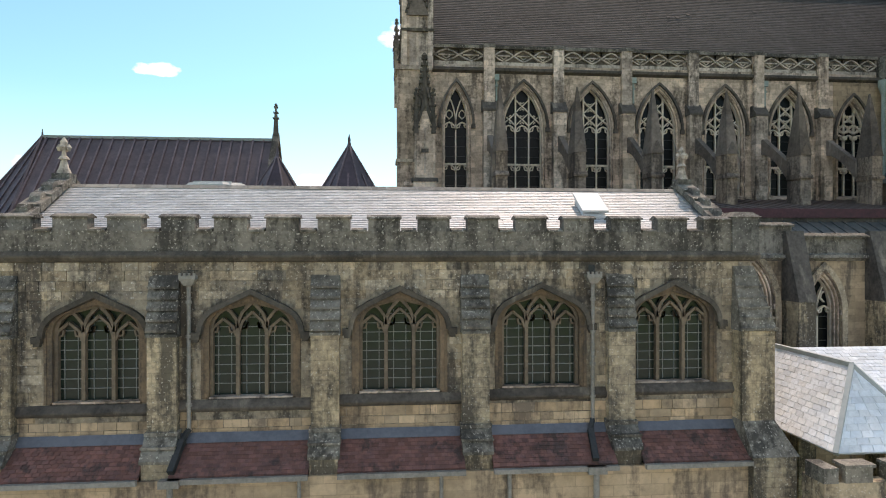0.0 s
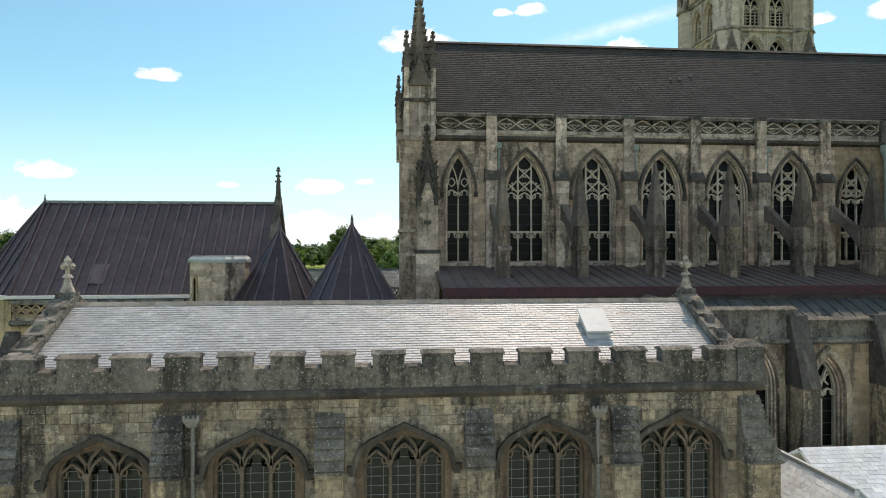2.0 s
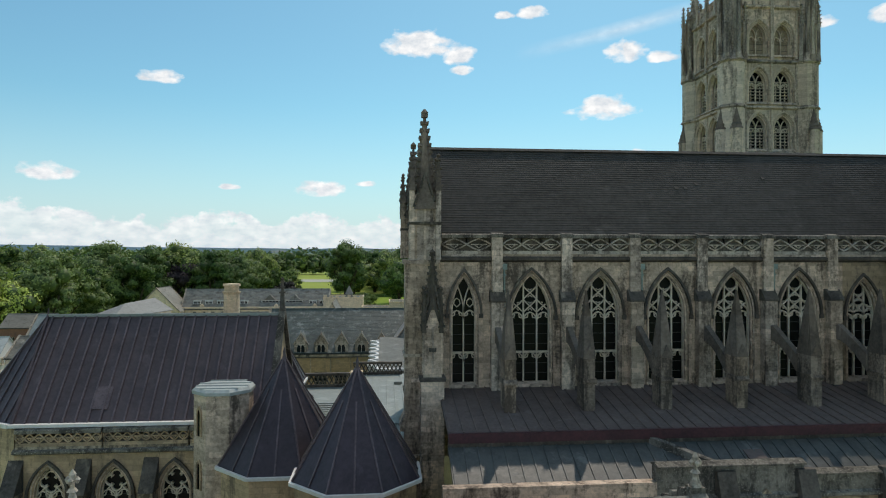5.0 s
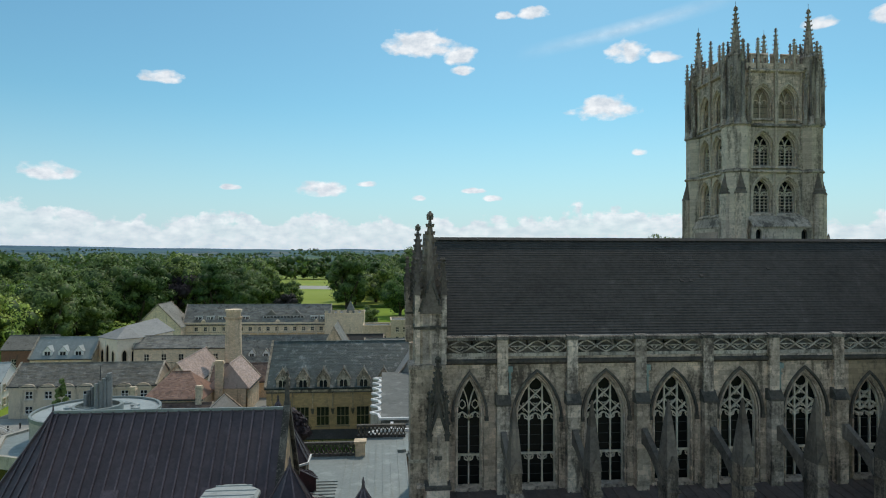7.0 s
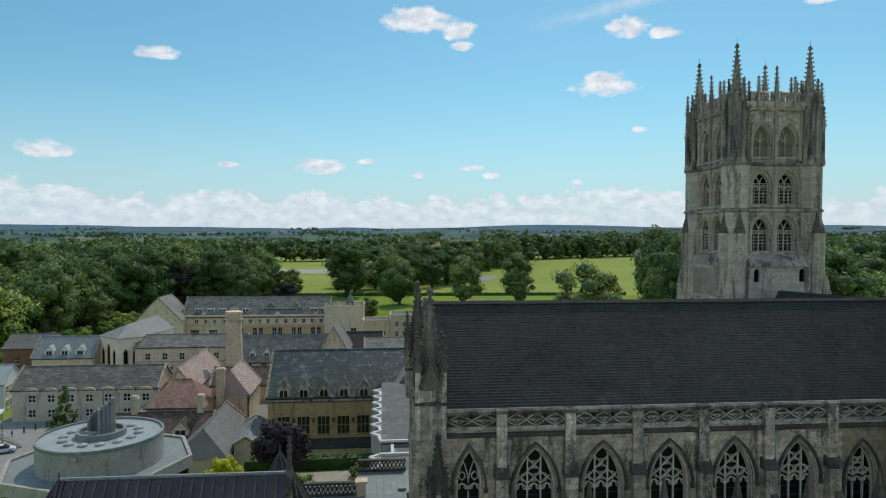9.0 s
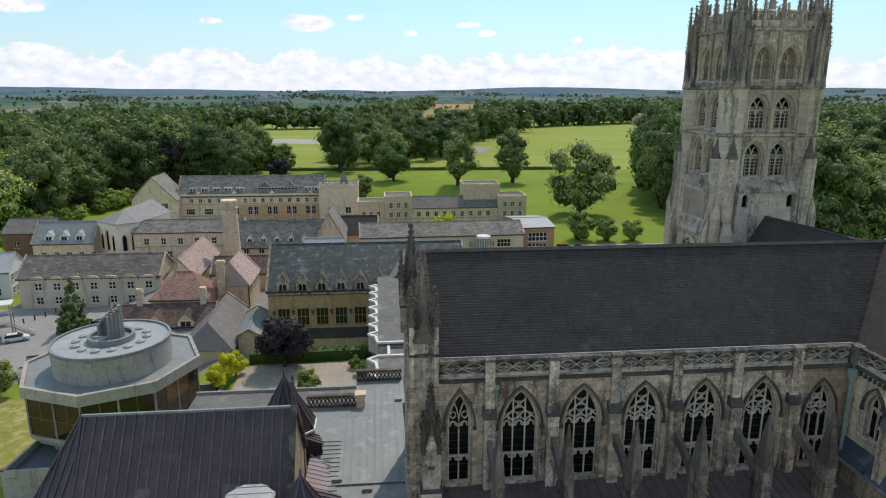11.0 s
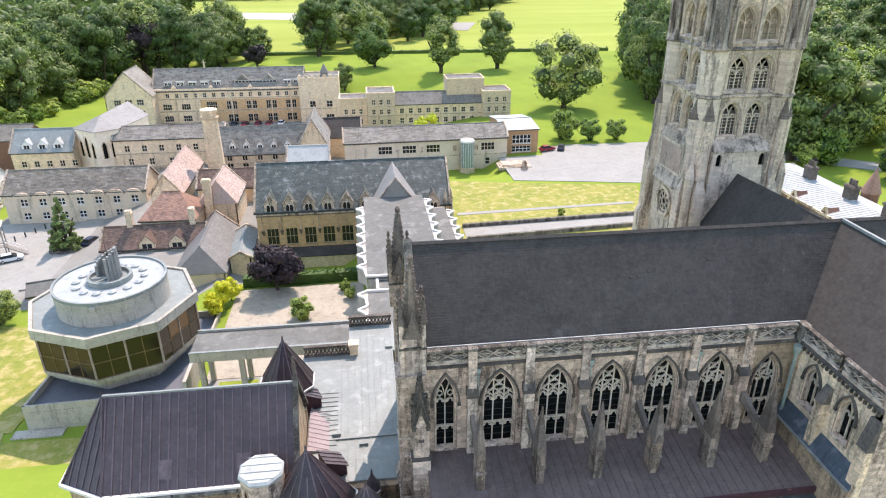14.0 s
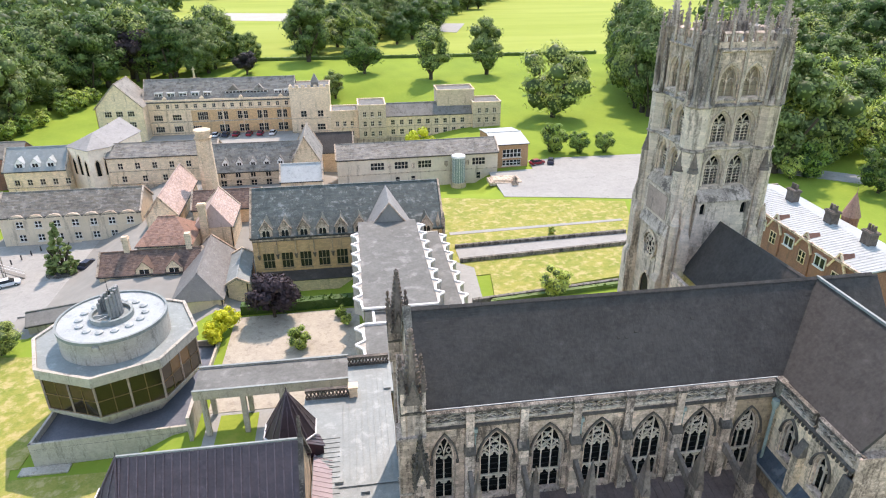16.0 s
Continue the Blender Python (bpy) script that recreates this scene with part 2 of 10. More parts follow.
GLASS_ORANGE = pane_glass("amber_curtained_glass", (0.22, 0.095, 0.022), 0.08, 0.6)
STONE_MULLION = surface("dark_brown_mullion_stone", (0.235, 0.18, 0.125), (0.125, 0.097, 0.07), None, 0.6, 0.9, 0, 0.4)
STONE_BROWN = surface("brown_window_stone", (0.36, 0.285, 0.20), (0.21, 0.165, 0.115), None, 0.6, 0.9, 0, 0.3)
# lighter than the copper sheet: the battens' highlights are put into the colour
COPPER_SEAM_LIT = surface("highlit_copper_batten", (0.17, 0.13, 0.138), (0.085, 0.064, 0.069), None, 0.6, 0.45, 0.3, 0.2)
COPPER_FADED = surface("faded_pink_copper", (0.33, 0.27, 0.272), (0.25, 0.205, 0.21), None, 1.0, 0.65, 0.0, 0.15, 0.1)
LEAD_BLUE = surface("blue_wet_lead", (0.085, 0.115, 0.145), (0.055, 0.078, 0.10), (0.17, 0.20, 0.225), 1.0, 0.45, 0.1, 0.15, 0.1, 0.6, run=False)
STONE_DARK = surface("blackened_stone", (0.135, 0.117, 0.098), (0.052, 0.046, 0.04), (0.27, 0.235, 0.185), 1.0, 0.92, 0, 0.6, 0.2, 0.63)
STONE_YELLOW = surface("honey_limestone", (0.6, 0.446, 0.295), (0.4, 0.301, 0.207), (0.15, 0.118, 0.0936), 1.3, 0.9, 0, 0.4, 0.2, 0.56, courses=(0.7, 0.3, 0.1))
STONE_TOWER = surface("tower_limestone", (0.72, 0.601, 0.492), (0.49, 0.407, 0.333), (0.15, 0.123, 0.101), 1.4, 0.9, 0, 0.4, 0.14, 0.565, courses=(0.9, 0.35))
STONE_TURRET = surface("sooty_turret_stone", (0.52, 0.436, 0.36), (0.26, 0.215, 0.177), (0.085, 0.0698, 0.0591), 0.9, 0.92, 0, 0.5, 0.3, 0.55)
STONE_ORANGE = surface("orange_tinted_limestone", (0.66, 0.44, 0.25), (0.54, 0.36, 0.21), (0.36, 0.26, 0.17), 1.5, 0.9, 0, 0.3, 0.12, 0.62, courses=(0.6, 0.25))
STONE_PINK = surface("pinkish_stained_panel", (0.46, 0.34, 0.28), (0.30, 0.23, 0.19), (0.18, 0.15, 0.13), 1.5, 0.9, 0, 0.4, 0.1, 0.56)
STONE_BUFF = surface("buff_school_limestone", (0.82, 0.662, 0.485), (0.64, 0.511, 0.373), (0.36, 0.288, 0.214), 1.4, 0.9, 0, 0.3, 0.18, 0.625, courses=(0.6, 0.25))
RENDER_CREAM = surface("cream_render", (0.74, 0.611, 0.451), (0.62, 0.516, 0.382), (0.4, 0.329, 0.255), 2.0, 0.9, 0, 0.2, 0, 0.60)
SLATE_LIGHT = surface("pale_stone_slate", (0.50, 0.505, 0.50), (0.36, 0.365, 0.362), (0.62, 0.625, 0.615), 0.6, 0.48, 0, 0.45, 0.11, 0.63, run=False, gloss=0.45)
SLATE_PALE = surface("whitish_stone_slate", (0.80, 0.84, 0.86), (0.62, 0.65, 0.665), (0.42, 0.44, 0.445), 0.8, 0.5, 0, 0.35, 0.12, 0.66, run=False, gloss=0.5)
LEAD_FLASH = surface("blue_grey_flashing", (0.15, 0.165, 0.19), (0.10, 0.115, 0.135), None, 0.8, 0.6, 0.1, 0.15)
SLATE_ASH = surface("ash_grey_slate", (0.205, 0.203, 0.188), (0.155, 0.153, 0.142), (0.27, 0.268, 0.25), 1.5, 0.65, 0, 0.3, 0.1, 0.64, run=False)
SLATE_MID = surface("light_grey_slate", (0.31, 0.311, 0.292), (0.235, 0.235, 0.221), (0.17, 0.168, 0.158), 1.5, 0.7, 0, 0.3, 0.12, 0.63, run=False)
SLATE_DARK = surface("dark_grey_roof_tile", (0.068, 0.0629, 0.0561), (0.042, 0.0389, 0.0345), (0.1, 0.0939, 0.0837), 2.0, 0.85, 0, 0.4, 0.06, 0.66, run=False)
SLATE_GREEN = surface("mossy_grey_slate", (0.085, 0.110, 0.100), (0.048, 0.066, 0.060), (0.25, 0.275, 0.258), 1.6, 0.45, 0, 0.4, 0.2, 0.60, run=False)
SLATE_GREY = surface("grey_stone_slate", (0.275, 0.263, 0.228), (0.18, 0.173, 0.15), (0.11, 0.103, 0.09), 2.0, 0.9, 0, 0.4, 0.22, 0.6, run=False)
STONE_WEST = surface("cream_transept_stone", (0.84, 0.70, 0.53), (0.54, 0.435, 0.32), (0.14, 0.115, 0.09), 1.3, 0.9, 0, 0.5, 0.2, 0.575, courses=(0.7, 0.32, 0.1))
STONE_WORN = surface("worn_coping_stone", (0.60, 0.49, 0.37), (0.36, 0.295, 0.225), (0.16, 0.135, 0.105), 1.0, 0.9, 0, 0.4, 0.2, 0.56)
STONE_CREAM = surface("cream_washed_stone", (0.86, 0.726, 0.559), (0.7, 0.583, 0.441), (0.44, 0.363, 0.274), 2.0, 0.9, 0, 0.3, 0.15, 0.63)
STONE_FRIEZE = surface("weathered_frieze_stone", (0.60, 0.52, 0.43), (0.34, 0.295, 0.242), (0.12, 0.104, 0.088), 0.9, 0.9, 0, 0.5, 0.2, 0.55)
SLATE_LEAD = surface("dull_lead_grey_roof", (0.078, 0.088, 0.086), (0.048, 0.054, 0.054), (0.15, 0.16, 0.158), 1.4, 0.5, 0, 0.3, 0.15, 0.64, run=False)
STONE_PIER = surface("streaked_pier_stone", (0.31, 0.252, 0.207), (0.12, 0.097, 0.0818), (0.05, 0.0407, 0.0355), 0.9, 0.92, 0, 0.7, 0.35, 0.52, courses=(0.8, 0.4))
SLATE_BROWN = surface("brown_stone_slate", (0.205, 0.195, 0.165), (0.118, 0.112, 0.095), (0.34, 0.325, 0.28), 1.6, 0.9, 0, 0.4, 0.25, 0.63, run=False)
TILE_RED = surface("red_clay_tile", (0.42, 0.25, 0.185), (0.31, 0.18, 0.135), (0.20, 0.135, 0.11), 1.5, 0.85, 0, 0.4, 0.25, 0.62)
TILE_BROWN = surface("brown_clay_tile", (0.185, 0.125, 0.10), (0.11, 0.078, 0.065), (0.26, 0.19, 0.15), 1.2, 0.85, 0, 0.4, 0.3, 0.62)
TILE_PLUM = surface("plum_clay_tile", (0.23, 0.105, 0.085), (0.14, 0.075, 0.066), (0.06, 0.045, 0.042), 0.8, 0.85, 0, 0.4, 0.25, 0.58)
TILE_PINK = surface("faded_pink_tile", (0.50, 0.375, 0.32), (0.39, 0.295, 0.25), (0.26, 0.205, 0.175), 1.5, 0.85, 0, 0.4, 0.2, 0.63)
COPPER = surface("brown_copper_sheet", (0.108, 0.081, 0.086), (0.066, 0.049, 0.053), (0.16, 0.125, 0.133), 1.2, 0.46, 0.25, 0.2, 0.15, 0.66, gloss=0.5)
COPPER_CONE = surface("dark_smooth_copper", (0.080, 0.058, 0.068), (0.048, 0.036, 0.042), (0.12, 0.09, 0.10), 1.2, 0.4, 0.35, 0.15, 0.3, 0.66, gloss=0.5)
COPPER_GREEN = surface("verdigris_lead_pipe", (0.30, 0.38, 0.34), (0.20, 0.26, 0.235), None, 0.5, 0.7, 0, 0.2)
COPPER_RED = surface("maroon_copper_sheet", (0.085, 0.032, 0.04), (0.045, 0.022, 0.028), None, 1.0, 0.6, 0.2, 0.2, 0.2)
LEAD = surface("grey_lead_sheet", (0.25, 0.283, 0.268), (0.20, 0.227, 0.215), (0.32, 0.35, 0.335), 1.5, 0.6, 0.1, 0.15, 0.06, 0.6, run=False)
LEAD_PALE = surface("pale_lead_sheet", (0.42, 0.46, 0.445), (0.34, 0.375, 0.365), (0.27, 0.30, 0.29), 1.4, 0.6, 0.0, 0.15, 0.05, 0.61, run=False)
FELT = surface("grey_roof_felt", (0.168, 0.172, 0.155), (0.12, 0.123, 0.11), (0.25, 0.253, 0.232), 3.0, 0.9, 0, 0.2, 0, 0.6, run=False)
WHITE_TRIM = surface("white_painted_trim", (0.78, 0.77, 0.74), (0.66, 0.65, 0.62), None, 1.0, 0.6, 0, 0.1)
CONCRETE = surface("streaked_concrete", (0.50, 0.465, 0.395), (0.36, 0.335, 0.285), (0.215, 0.20, 0.172), 1.0, 0.85, 0, 0.3, 0.05, 0.60)
BRONZE = surface("bronze_frame", (0.24, 0.16, 0.09), (0.15, 0.10, 0.06), None, 1.0, 0.5, 0.5, 0.1)
BRICK_RED = surface("red_brick", (0.34, 0.17, 0.12), (0.26, 0.13, 0.10), (0.18, 0.11, 0.09), 1.5, 0.9, 0, 0.3, 0.1, 0.62, courses=(0.23, 0.08))
BRICK_ORANGE = surface("orange_brick", (0.50, 0.30, 0.17), (0.42, 0.25, 0.15), None, 1.5, 0.9, 0, 0.2, 0.1, courses=(0.23, 0.08))
LEAD_BARS = surface("lead_bars", (0.26, 0.28, 0.26), (0.18, 0.195, 0.18), None, 0.5, 0.6, 0.1, 0.1)
IRON = surface("grey_painted_iron", (0.34, 0.32, 0.28), (0.20, 0.19, 0.165), None, 0.6, 0.6, 0.1, 0.2)
IRON_DARK = surface("dark_iron", (0.05, 0.055, 0.055), (0.03, 0.035, 0.035), None, 0.6, 0.6, 0.2, 0.2)
GLASS_LEAD = pane_glass("leaded_glass", (0.024, 0.040, 0.031), 0.16, 0.4)
GLASS_DARK = pane_glass("dark_church_glass", (0.008, 0.010, 0.010), 0.25, 0.14)
GLASS_BRONZE = pane_glass("bronze_tinted_glass", (0.040, 0.028, 0.016), 0.05, 0.5)
GLASS_HOUSE = pane_glass("house_glass", (0.028, 0.03, 0.032), 0.12, 0.3)
GLASS_PALE = pane_glass("pale_cylinder_glass", (0.30, 0.40, 0.40), 0.1)
GRASS = surface("mown_grass", (0.265, 0.335, 0.05), (0.18, 0.25, 0.035), (0.33, 0.34, 0.07), 6.0, 0.95, 0, 0.3, 0, 0.62, run=False, gloss=0.15)
GRASS_DRY = surface("dry_meadow_grass", (0.33, 0.31, 0.085), (0.18, 0.235, 0.045), (0.46, 0.38, 0.18), 2.2, 0.95, 0, 0.7, 0, 0.565, run=False, gloss=0.15)
TARMAC = surface("pale_tarmac", (0.335, 0.338, 0.308), (0.28, 0.283, 0.258), (0.23, 0.232, 0.21), 3.0, 0.9, 0, 0.2, 0, 0.64, run=False)
GRAVEL = surface("sandy_gravel", (0.49, 0.445, 0.35), (0.39, 0.352, 0.278), (0.30, 0.27, 0.21), 1.5, 0.95, 0, 0.4, 0.1, 0.6, run=False)
STUBBLE = surface("ripe_corn_stubble", (0.40, 0.30, 0.13), (0.33, 0.245, 0.105), (0.26, 0.22, 0.08), 60.0, 0.95, 0, 0.1, 0, 0.6, run=False, gloss=0.1)
PITCH = surface("sports_surface", (0.42, 0.40, 0.34), (0.36, 0.35, 0.30), None, 8.0, 0.9, 0, 0.1)
HEDGE = leaves("hedge_leaves", (0.11, 0.19, 0.04), (0.045, 0.085, 0.02))
LEAF_MID = leaves("green_leaves", (0.30, 0.385, 0.10), (0.094, 0.148, 0.044))
LEAF_DARK = leaves("dark_green_leaves", (0.205, 0.285, 0.085), (0.06, 0.106, 0.037))
LEAF_LIGHT = leaves("light_green_leaves", (0.40, 0.50, 0.11), (0.18, 0.27, 0.06))
LEAF_PURPLE = leaves("purple_beech_leaves", (0.055, 0.040, 0.046), (0.024, 0.018, 0.022))
LEAF_YELLOW = leaves("golden_leaves", (0.66, 0.66, 0.04), (0.40, 0.45, 0.03))
BARK = surface("bark", (0.10, 0.075, 0.05), (0.05, 0.04, 0.03), None, 0.5, 0.95, 0, 0.6)
# darker green for crown cores: the shade between clumps, painted as colour
LEAF_SHADE = leaves("painted_foliage_shade", (0.085, 0.14, 0.04), (0.026, 0.052, 0.016))
CAR_WHITE = surface("white_car_paint", (0.75, 0.76, 0.77), (0.72, 0.73, 0.74), None, 3.0, 0.3, 0, 0.0)
CAR_RED = surface("red_car_paint", (0.32, 0.02, 0.04), (0.28, 0.02, 0.03), None, 3.0, 0.3, 0, 0.0)
CAR_DARK = surface("dark_blue_car_paint", (0.03, 0.04, 0.07), (0.025, 0.03, 0.05), None, 3.0, 0.3, 0, 0.0)
RUBBER = surface("tyre_rubber", (0.03, 0.03, 0.03), (0.02, 0.02, 0.02), None, 0.5, 0.9, 0, 0.1)

# ---- shapes ----
def part(name, bm, material, parent=None, label=""):
    """Links a bmesh as one mesh object under a thing or a part."""
    me = bpy.data.meshes.new(name)
    bm.to_mesh(me)
    bm.free()
    me.materials.append(material)
    ob = new(name, me)
    ob.parent = parent
    return tagged(ob, label)


def shared(name, me, parent, m=None):
    """One more object on a mesh that is there already."""
    ob = new(name, me)
    ob.parent = parent
    if m is not None:
        ob.matrix_basis = m
    return ob


def thing(name, label, category, at=(0, 0, 0), turn=0.0, group="", kind=""):
    ob = new(name)
    ob.matrix_basis = pose(*at, 0, 0, turn)
    return tagged(ob, label, category, group, kind)


def B():
    return bmesh.new()


FACES = ((0, 2, 3, 1), (4, 5, 7, 6), (0, 1, 5, 4), (2, 6, 7, 3), (0, 4, 6, 2), (1, 3, 7, 5))


def box(bm, x0, x1, y0, y1, z0, z1):
    v = [bm.verts.new((x, y, z)) for z in (z0, z1) for y in (y0, y1) for x in (x0, x1)]
    for f in FACES:
        bm.faces.new([v[i] for i in f])
    return bm


def hexa(bm, bottom, top):
    """A block between two quads, each given round in the same order."""
    n = len(bottom)
    b = [bm.verts.new(p) for p in bottom]
    t = [bm.verts.new(p) for p in top]
    bm.faces.new(b[::-1])
    bm.faces.new(t)
    for i in range(n):
        bm.faces.new((b[i], b[(i + 1) % n], t[(i + 1) % n], t[i]))
    return bm


def prism(bm, pts, axis, a, b):
    """A polygon given in the plane across an axis, drawn out along that axis from a to b."""
    def at(p, w):
        return {"x": (w, p[0], p[1]), "y": (p[0], w, p[1]), "z": (p[0], p[1], w)}[axis]
    return hexa(bm, [at(p, a) for p in pts], [at(p, b) for p in pts])


def ring(cx, cy, r, n, turn=0.0):
    return [(cx + r * math.cos(2 * math.pi * (i + turn) / n), cy + r * math.sin(2 * math.pi * (i + turn) / n)) for i in range(n)]


def drum(bm, cx, cy, r0, r1, z0, z1, n=8, turn=0.5):
    """An upright tapering column of n sides."""
    a, b = ring(cx, cy, r0, n, turn), ring(cx, cy, max(r1, 0.004), n, turn)
    return hexa(bm, [(x, y, z0) for x, y in a], [(x, y, z1) for x, y in b])


def bar(bm, p, q, w, y0, y1):
    """A straight bar in an upright x-z plane from p to q, w wide, between the depths y0 and y1."""
    dx, dz = q[0] - p[0], q[1] - p[1]
    n = math.hypot(dx, dz) or 1.0
    ox, oz = -dz / n * w / 2, dx / n * w / 2
    pts = [(p[0] + ox, p[1] + oz), (q[0] + ox, q[1] + oz), (q[0] - ox, q[1] - oz), (p[0] - ox, p[1] - oz)]
    return prism(bm, pts, "y", y0, y1)


def line(bm, pts, w, y0, y1):
    """A moulding of width w swept along the points (x, z), mitred at the bends, from y0 to y1."""
    pts = [Vector(p) for i, p in enumerate(pts) if i == 0 or (Vector(p) - Vector(pts[i - 1])).length > 1e-4]
    loop = len(pts) > 3 and (pts[0] - pts[-1]).length < 1e-3
    if loop:
        pts = pts[:-1]
    n = len(pts)
    rings = []
    for i, p in enumerate(pts):
        before = (p - pts[i - 1]).normalized() if i or loop else None
        after = (pts[(i + 1) % n] - p).normalized() if i < n - 1 or loop else None
        a, b = before or after, after or before
        na, nb = Vector((-a.y, a.x)), Vector((-b.y, b.x))
        m = na + nb
        m = m.normalized() if m.length > 1e-3 else na
        m = m * min(w / 2 / max(m.dot(na), 0.35), 1.4 * w)
        rings.append([bm.verts.new((q.x, y, q.y)) for q, y in ((p - m, y0), (p + m, y0), (p + m, y1), (p - m, y1))])
    for i in range(n if loop else n - 1):
        r, t = rings[i], rings[(i + 1) % n]
        for j in range(4):
            bm.faces.new((r[j], r[(j + 1) % 4], t[(j + 1) % 4], t[j]))
    if not loop:
        bm.faces.new(rings[0][::-1])
        bm.faces.new(rings[-1])
    bmesh.ops.recalc_face_normals(bm, faces=bm.faces[:])


def rod(bm, p, q, w):
    """A square rod between any two points."""
    p, q = Vector(p), Vector(q)
    d = (q - p).normalized()
    s = d.cross(Vector((0, 0, 1)) if abs(d.z) < 0.9 else Vector((1, 0, 0))).normalized() * w / 2
    u = d.cross(s).normalized() * w / 2
    return hexa(bm, [p + s + u, p - s + u, p - s - u, p + s - u], [q + s + u, q - s + u, q - s - u, q + s - u])


def arch(a, h, n=7):
    """The points of a pointed arch of half width a and rise h, from its left foot over the crown to its right."""
    left = []
    if h >= a:
        r = (a * a + h * h) / (2 * a)
        end = math.acos((r - a) / r)
        left = [(r - a - r * math.cos(end * i / n), r * math.sin(end * i / n)) for i in range(n)]
    else:
        # four-centred: a tight haunch, then a nearly straight run up to the point
        r = min(0.55 * a, 0.8 * h)
        best = min((abs((h - r * math.sin(f)) * math.sin(f) + (a - r - r * math.cos(f)) * math.cos(f)), f) for f in [math.radians(90 + 0.5 * i) for i in range(1, 180)])[1]
        left = [(-a + r + r * math.cos(math.pi + (best - math.pi) * i / (n - 1)), r * math.sin(math.pi + (best - math.pi) * i / (n - 1))) for i in range(n)]
    return left + [(0.0, h)] + [(-x, z) for x, z in left[::-1]]


def opening(cx, w, sill, spring, apex):
    """The outline of an arched opening, from the left foot of its sill round to the right."""
    top = [(cx + x, spring + z) for x, z in arch(w / 2, apex - spring)] if apex > spring else [(cx - w / 2, spring), (cx, spring), (cx + w / 2, spring)]
    return [(cx - w / 2, sill)] + top + [(cx + w / 2, sill)]


def arched_wall(bm, x0, x1, z0, z1, y0, y1, holes):
    """A wall from x0 to x1 with arched holes (cx, w, sill, spring, apex) through it; its face is at y0, its back at y1."""
    holes = sorted(holes)
    cuts = [x0] + [(a[0] + a[1] / 2 + b[0] - b[1] / 2) / 2 for a, b in zip(holes, holes[1:])] + [x1]
    for (cx, w, sill, spring, apex), a, b in zip(holes, cuts, cuts[1:]):
        pts = opening(cx, w, sill, spring, apex)
        mid = len(pts) // 2
        crown = (cx, max(apex, spring))
        left = [(a, z0), (cx, z0), (cx, sill)] + pts[:mid] + [crown, (cx, z1), (a, z1)]
        right = [(cx, z0), (b, z0), (b, z1), (cx, z1), crown] + pts[mid + 1:] + [(cx, sill)]
        for poly, flip in ((left, False), (right, False)):
            for y in (y0, y1):
                vs = [bm.verts.new((x, y, z)) for x, z in poly]
                bm.faces.new(vs if y == y0 else vs[::-1])
        loop = pts
        for p, q in zip(loop, loop[1:] + loop[:1]):
            bm.faces.new([bm.verts.new(c) for c in ((p[0], y0, p[1]), (p[0], y1, p[1]), (q[0], y1, q[1]), (q[0], y0, q[1]))])
    for (xa, za), (xb, zb) in (((x0, z0), (x1, z0)), ((x1, z0), (x1, z1)), ((x1, z1), (x0, z1)), ((x0, z1), (x0, z0))):
        bm.faces.new([bm.verts.new(c) for c in ((xa, y0, za), (xb, y0, zb), (xb, y1, zb), (xa, y1, za))])
    bmesh.ops.remove_doubles(bm, verts=bm.verts[:], dist=0.0005)
    return bm


def holed_wall(bm, x0, x1, z0, z1, y0, y1, holes):
    """The same with square holes (x, x, z, z)."""
    xs = sorted({x0, x1, *[h[0] for h in holes], *[h[1] for h in holes]})
    zs = sorted({z0, z1, *[h[2] for h in holes], *[h[3] for h in holes]})
    xs, zs = [x for x in xs if x0 <= x <= x1], [z for z in zs if z0 <= z <= z1]
    for a, b in zip(xs, xs[1:]):
        for c, d in zip(zs, zs[1:]):
            mx, mz = (a + b) / 2, (c + d) / 2
            if any(h[0] < mx < h[1] and h[2] < mz < h[3] for h in holes):
                continue
            bm.faces.new([bm.verts.new(p) for p in ((a, y0, c), (b, y0, c), (b, y0, d), (a, y0, d))])
    for a, b, c, d in holes:
        for p, q in (((a, c), (b, c)), ((b, c), (b, d)), ((b, d), (a, d)), ((a, d), (a, c))):
            bm.faces.new([bm.verts.new(v) for v in ((p[0], y0, p[1]), (p[0], y1, p[1]), (q[0], y1, q[1]), (q[0], y0, q[1]))])
    bmesh.ops.remove_doubles(bm, verts=bm.verts[:], dist=0.0005)
    return bm


def glass_sheet(name, pts, y, material, parent):
    bm = B()
    bm.faces.new([bm.verts.new((x, y, z)) for x, z in pts])
    return part(name, bm, material, parent)


def finial(bm, cx, cy, z, s):
    """A foliated cross on a stalk."""
    drum(bm, cx, cy, 0.10 * s, 0.07 * s, z, z + 0.5 * s, 6)
    drum(bm, cx, cy, 0.20 * s, 0.12 * s, z + 0.18 * s, z + 0.3 * s, 6)
    for dx, dy in ((1, 0), (-1, 0), (0, 1), (0, -1)):
        drum(bm, cx + dx * 0.17 * s, cy + dy * 0.17 * s, 0.05 * s, 0.11 * s, z + 0.48 * s, z + 0.62 * s, 5)
        drum(bm, cx + dx * 0.17 * s, cy + dy * 0.17 * s, 0.11 * s, 0.02 * s, z + 0.62 * s, z + 0.74 * s, 5)
    drum(bm, cx, cy, 0.09 * s, 0.13 * s, z + 0.5 * s, z + 0.82 * s, 6)
    drum(bm, cx, cy, 0.13 * s, 0.02 * s, z + 0.82 * s, z + 1.0 * s, 6)


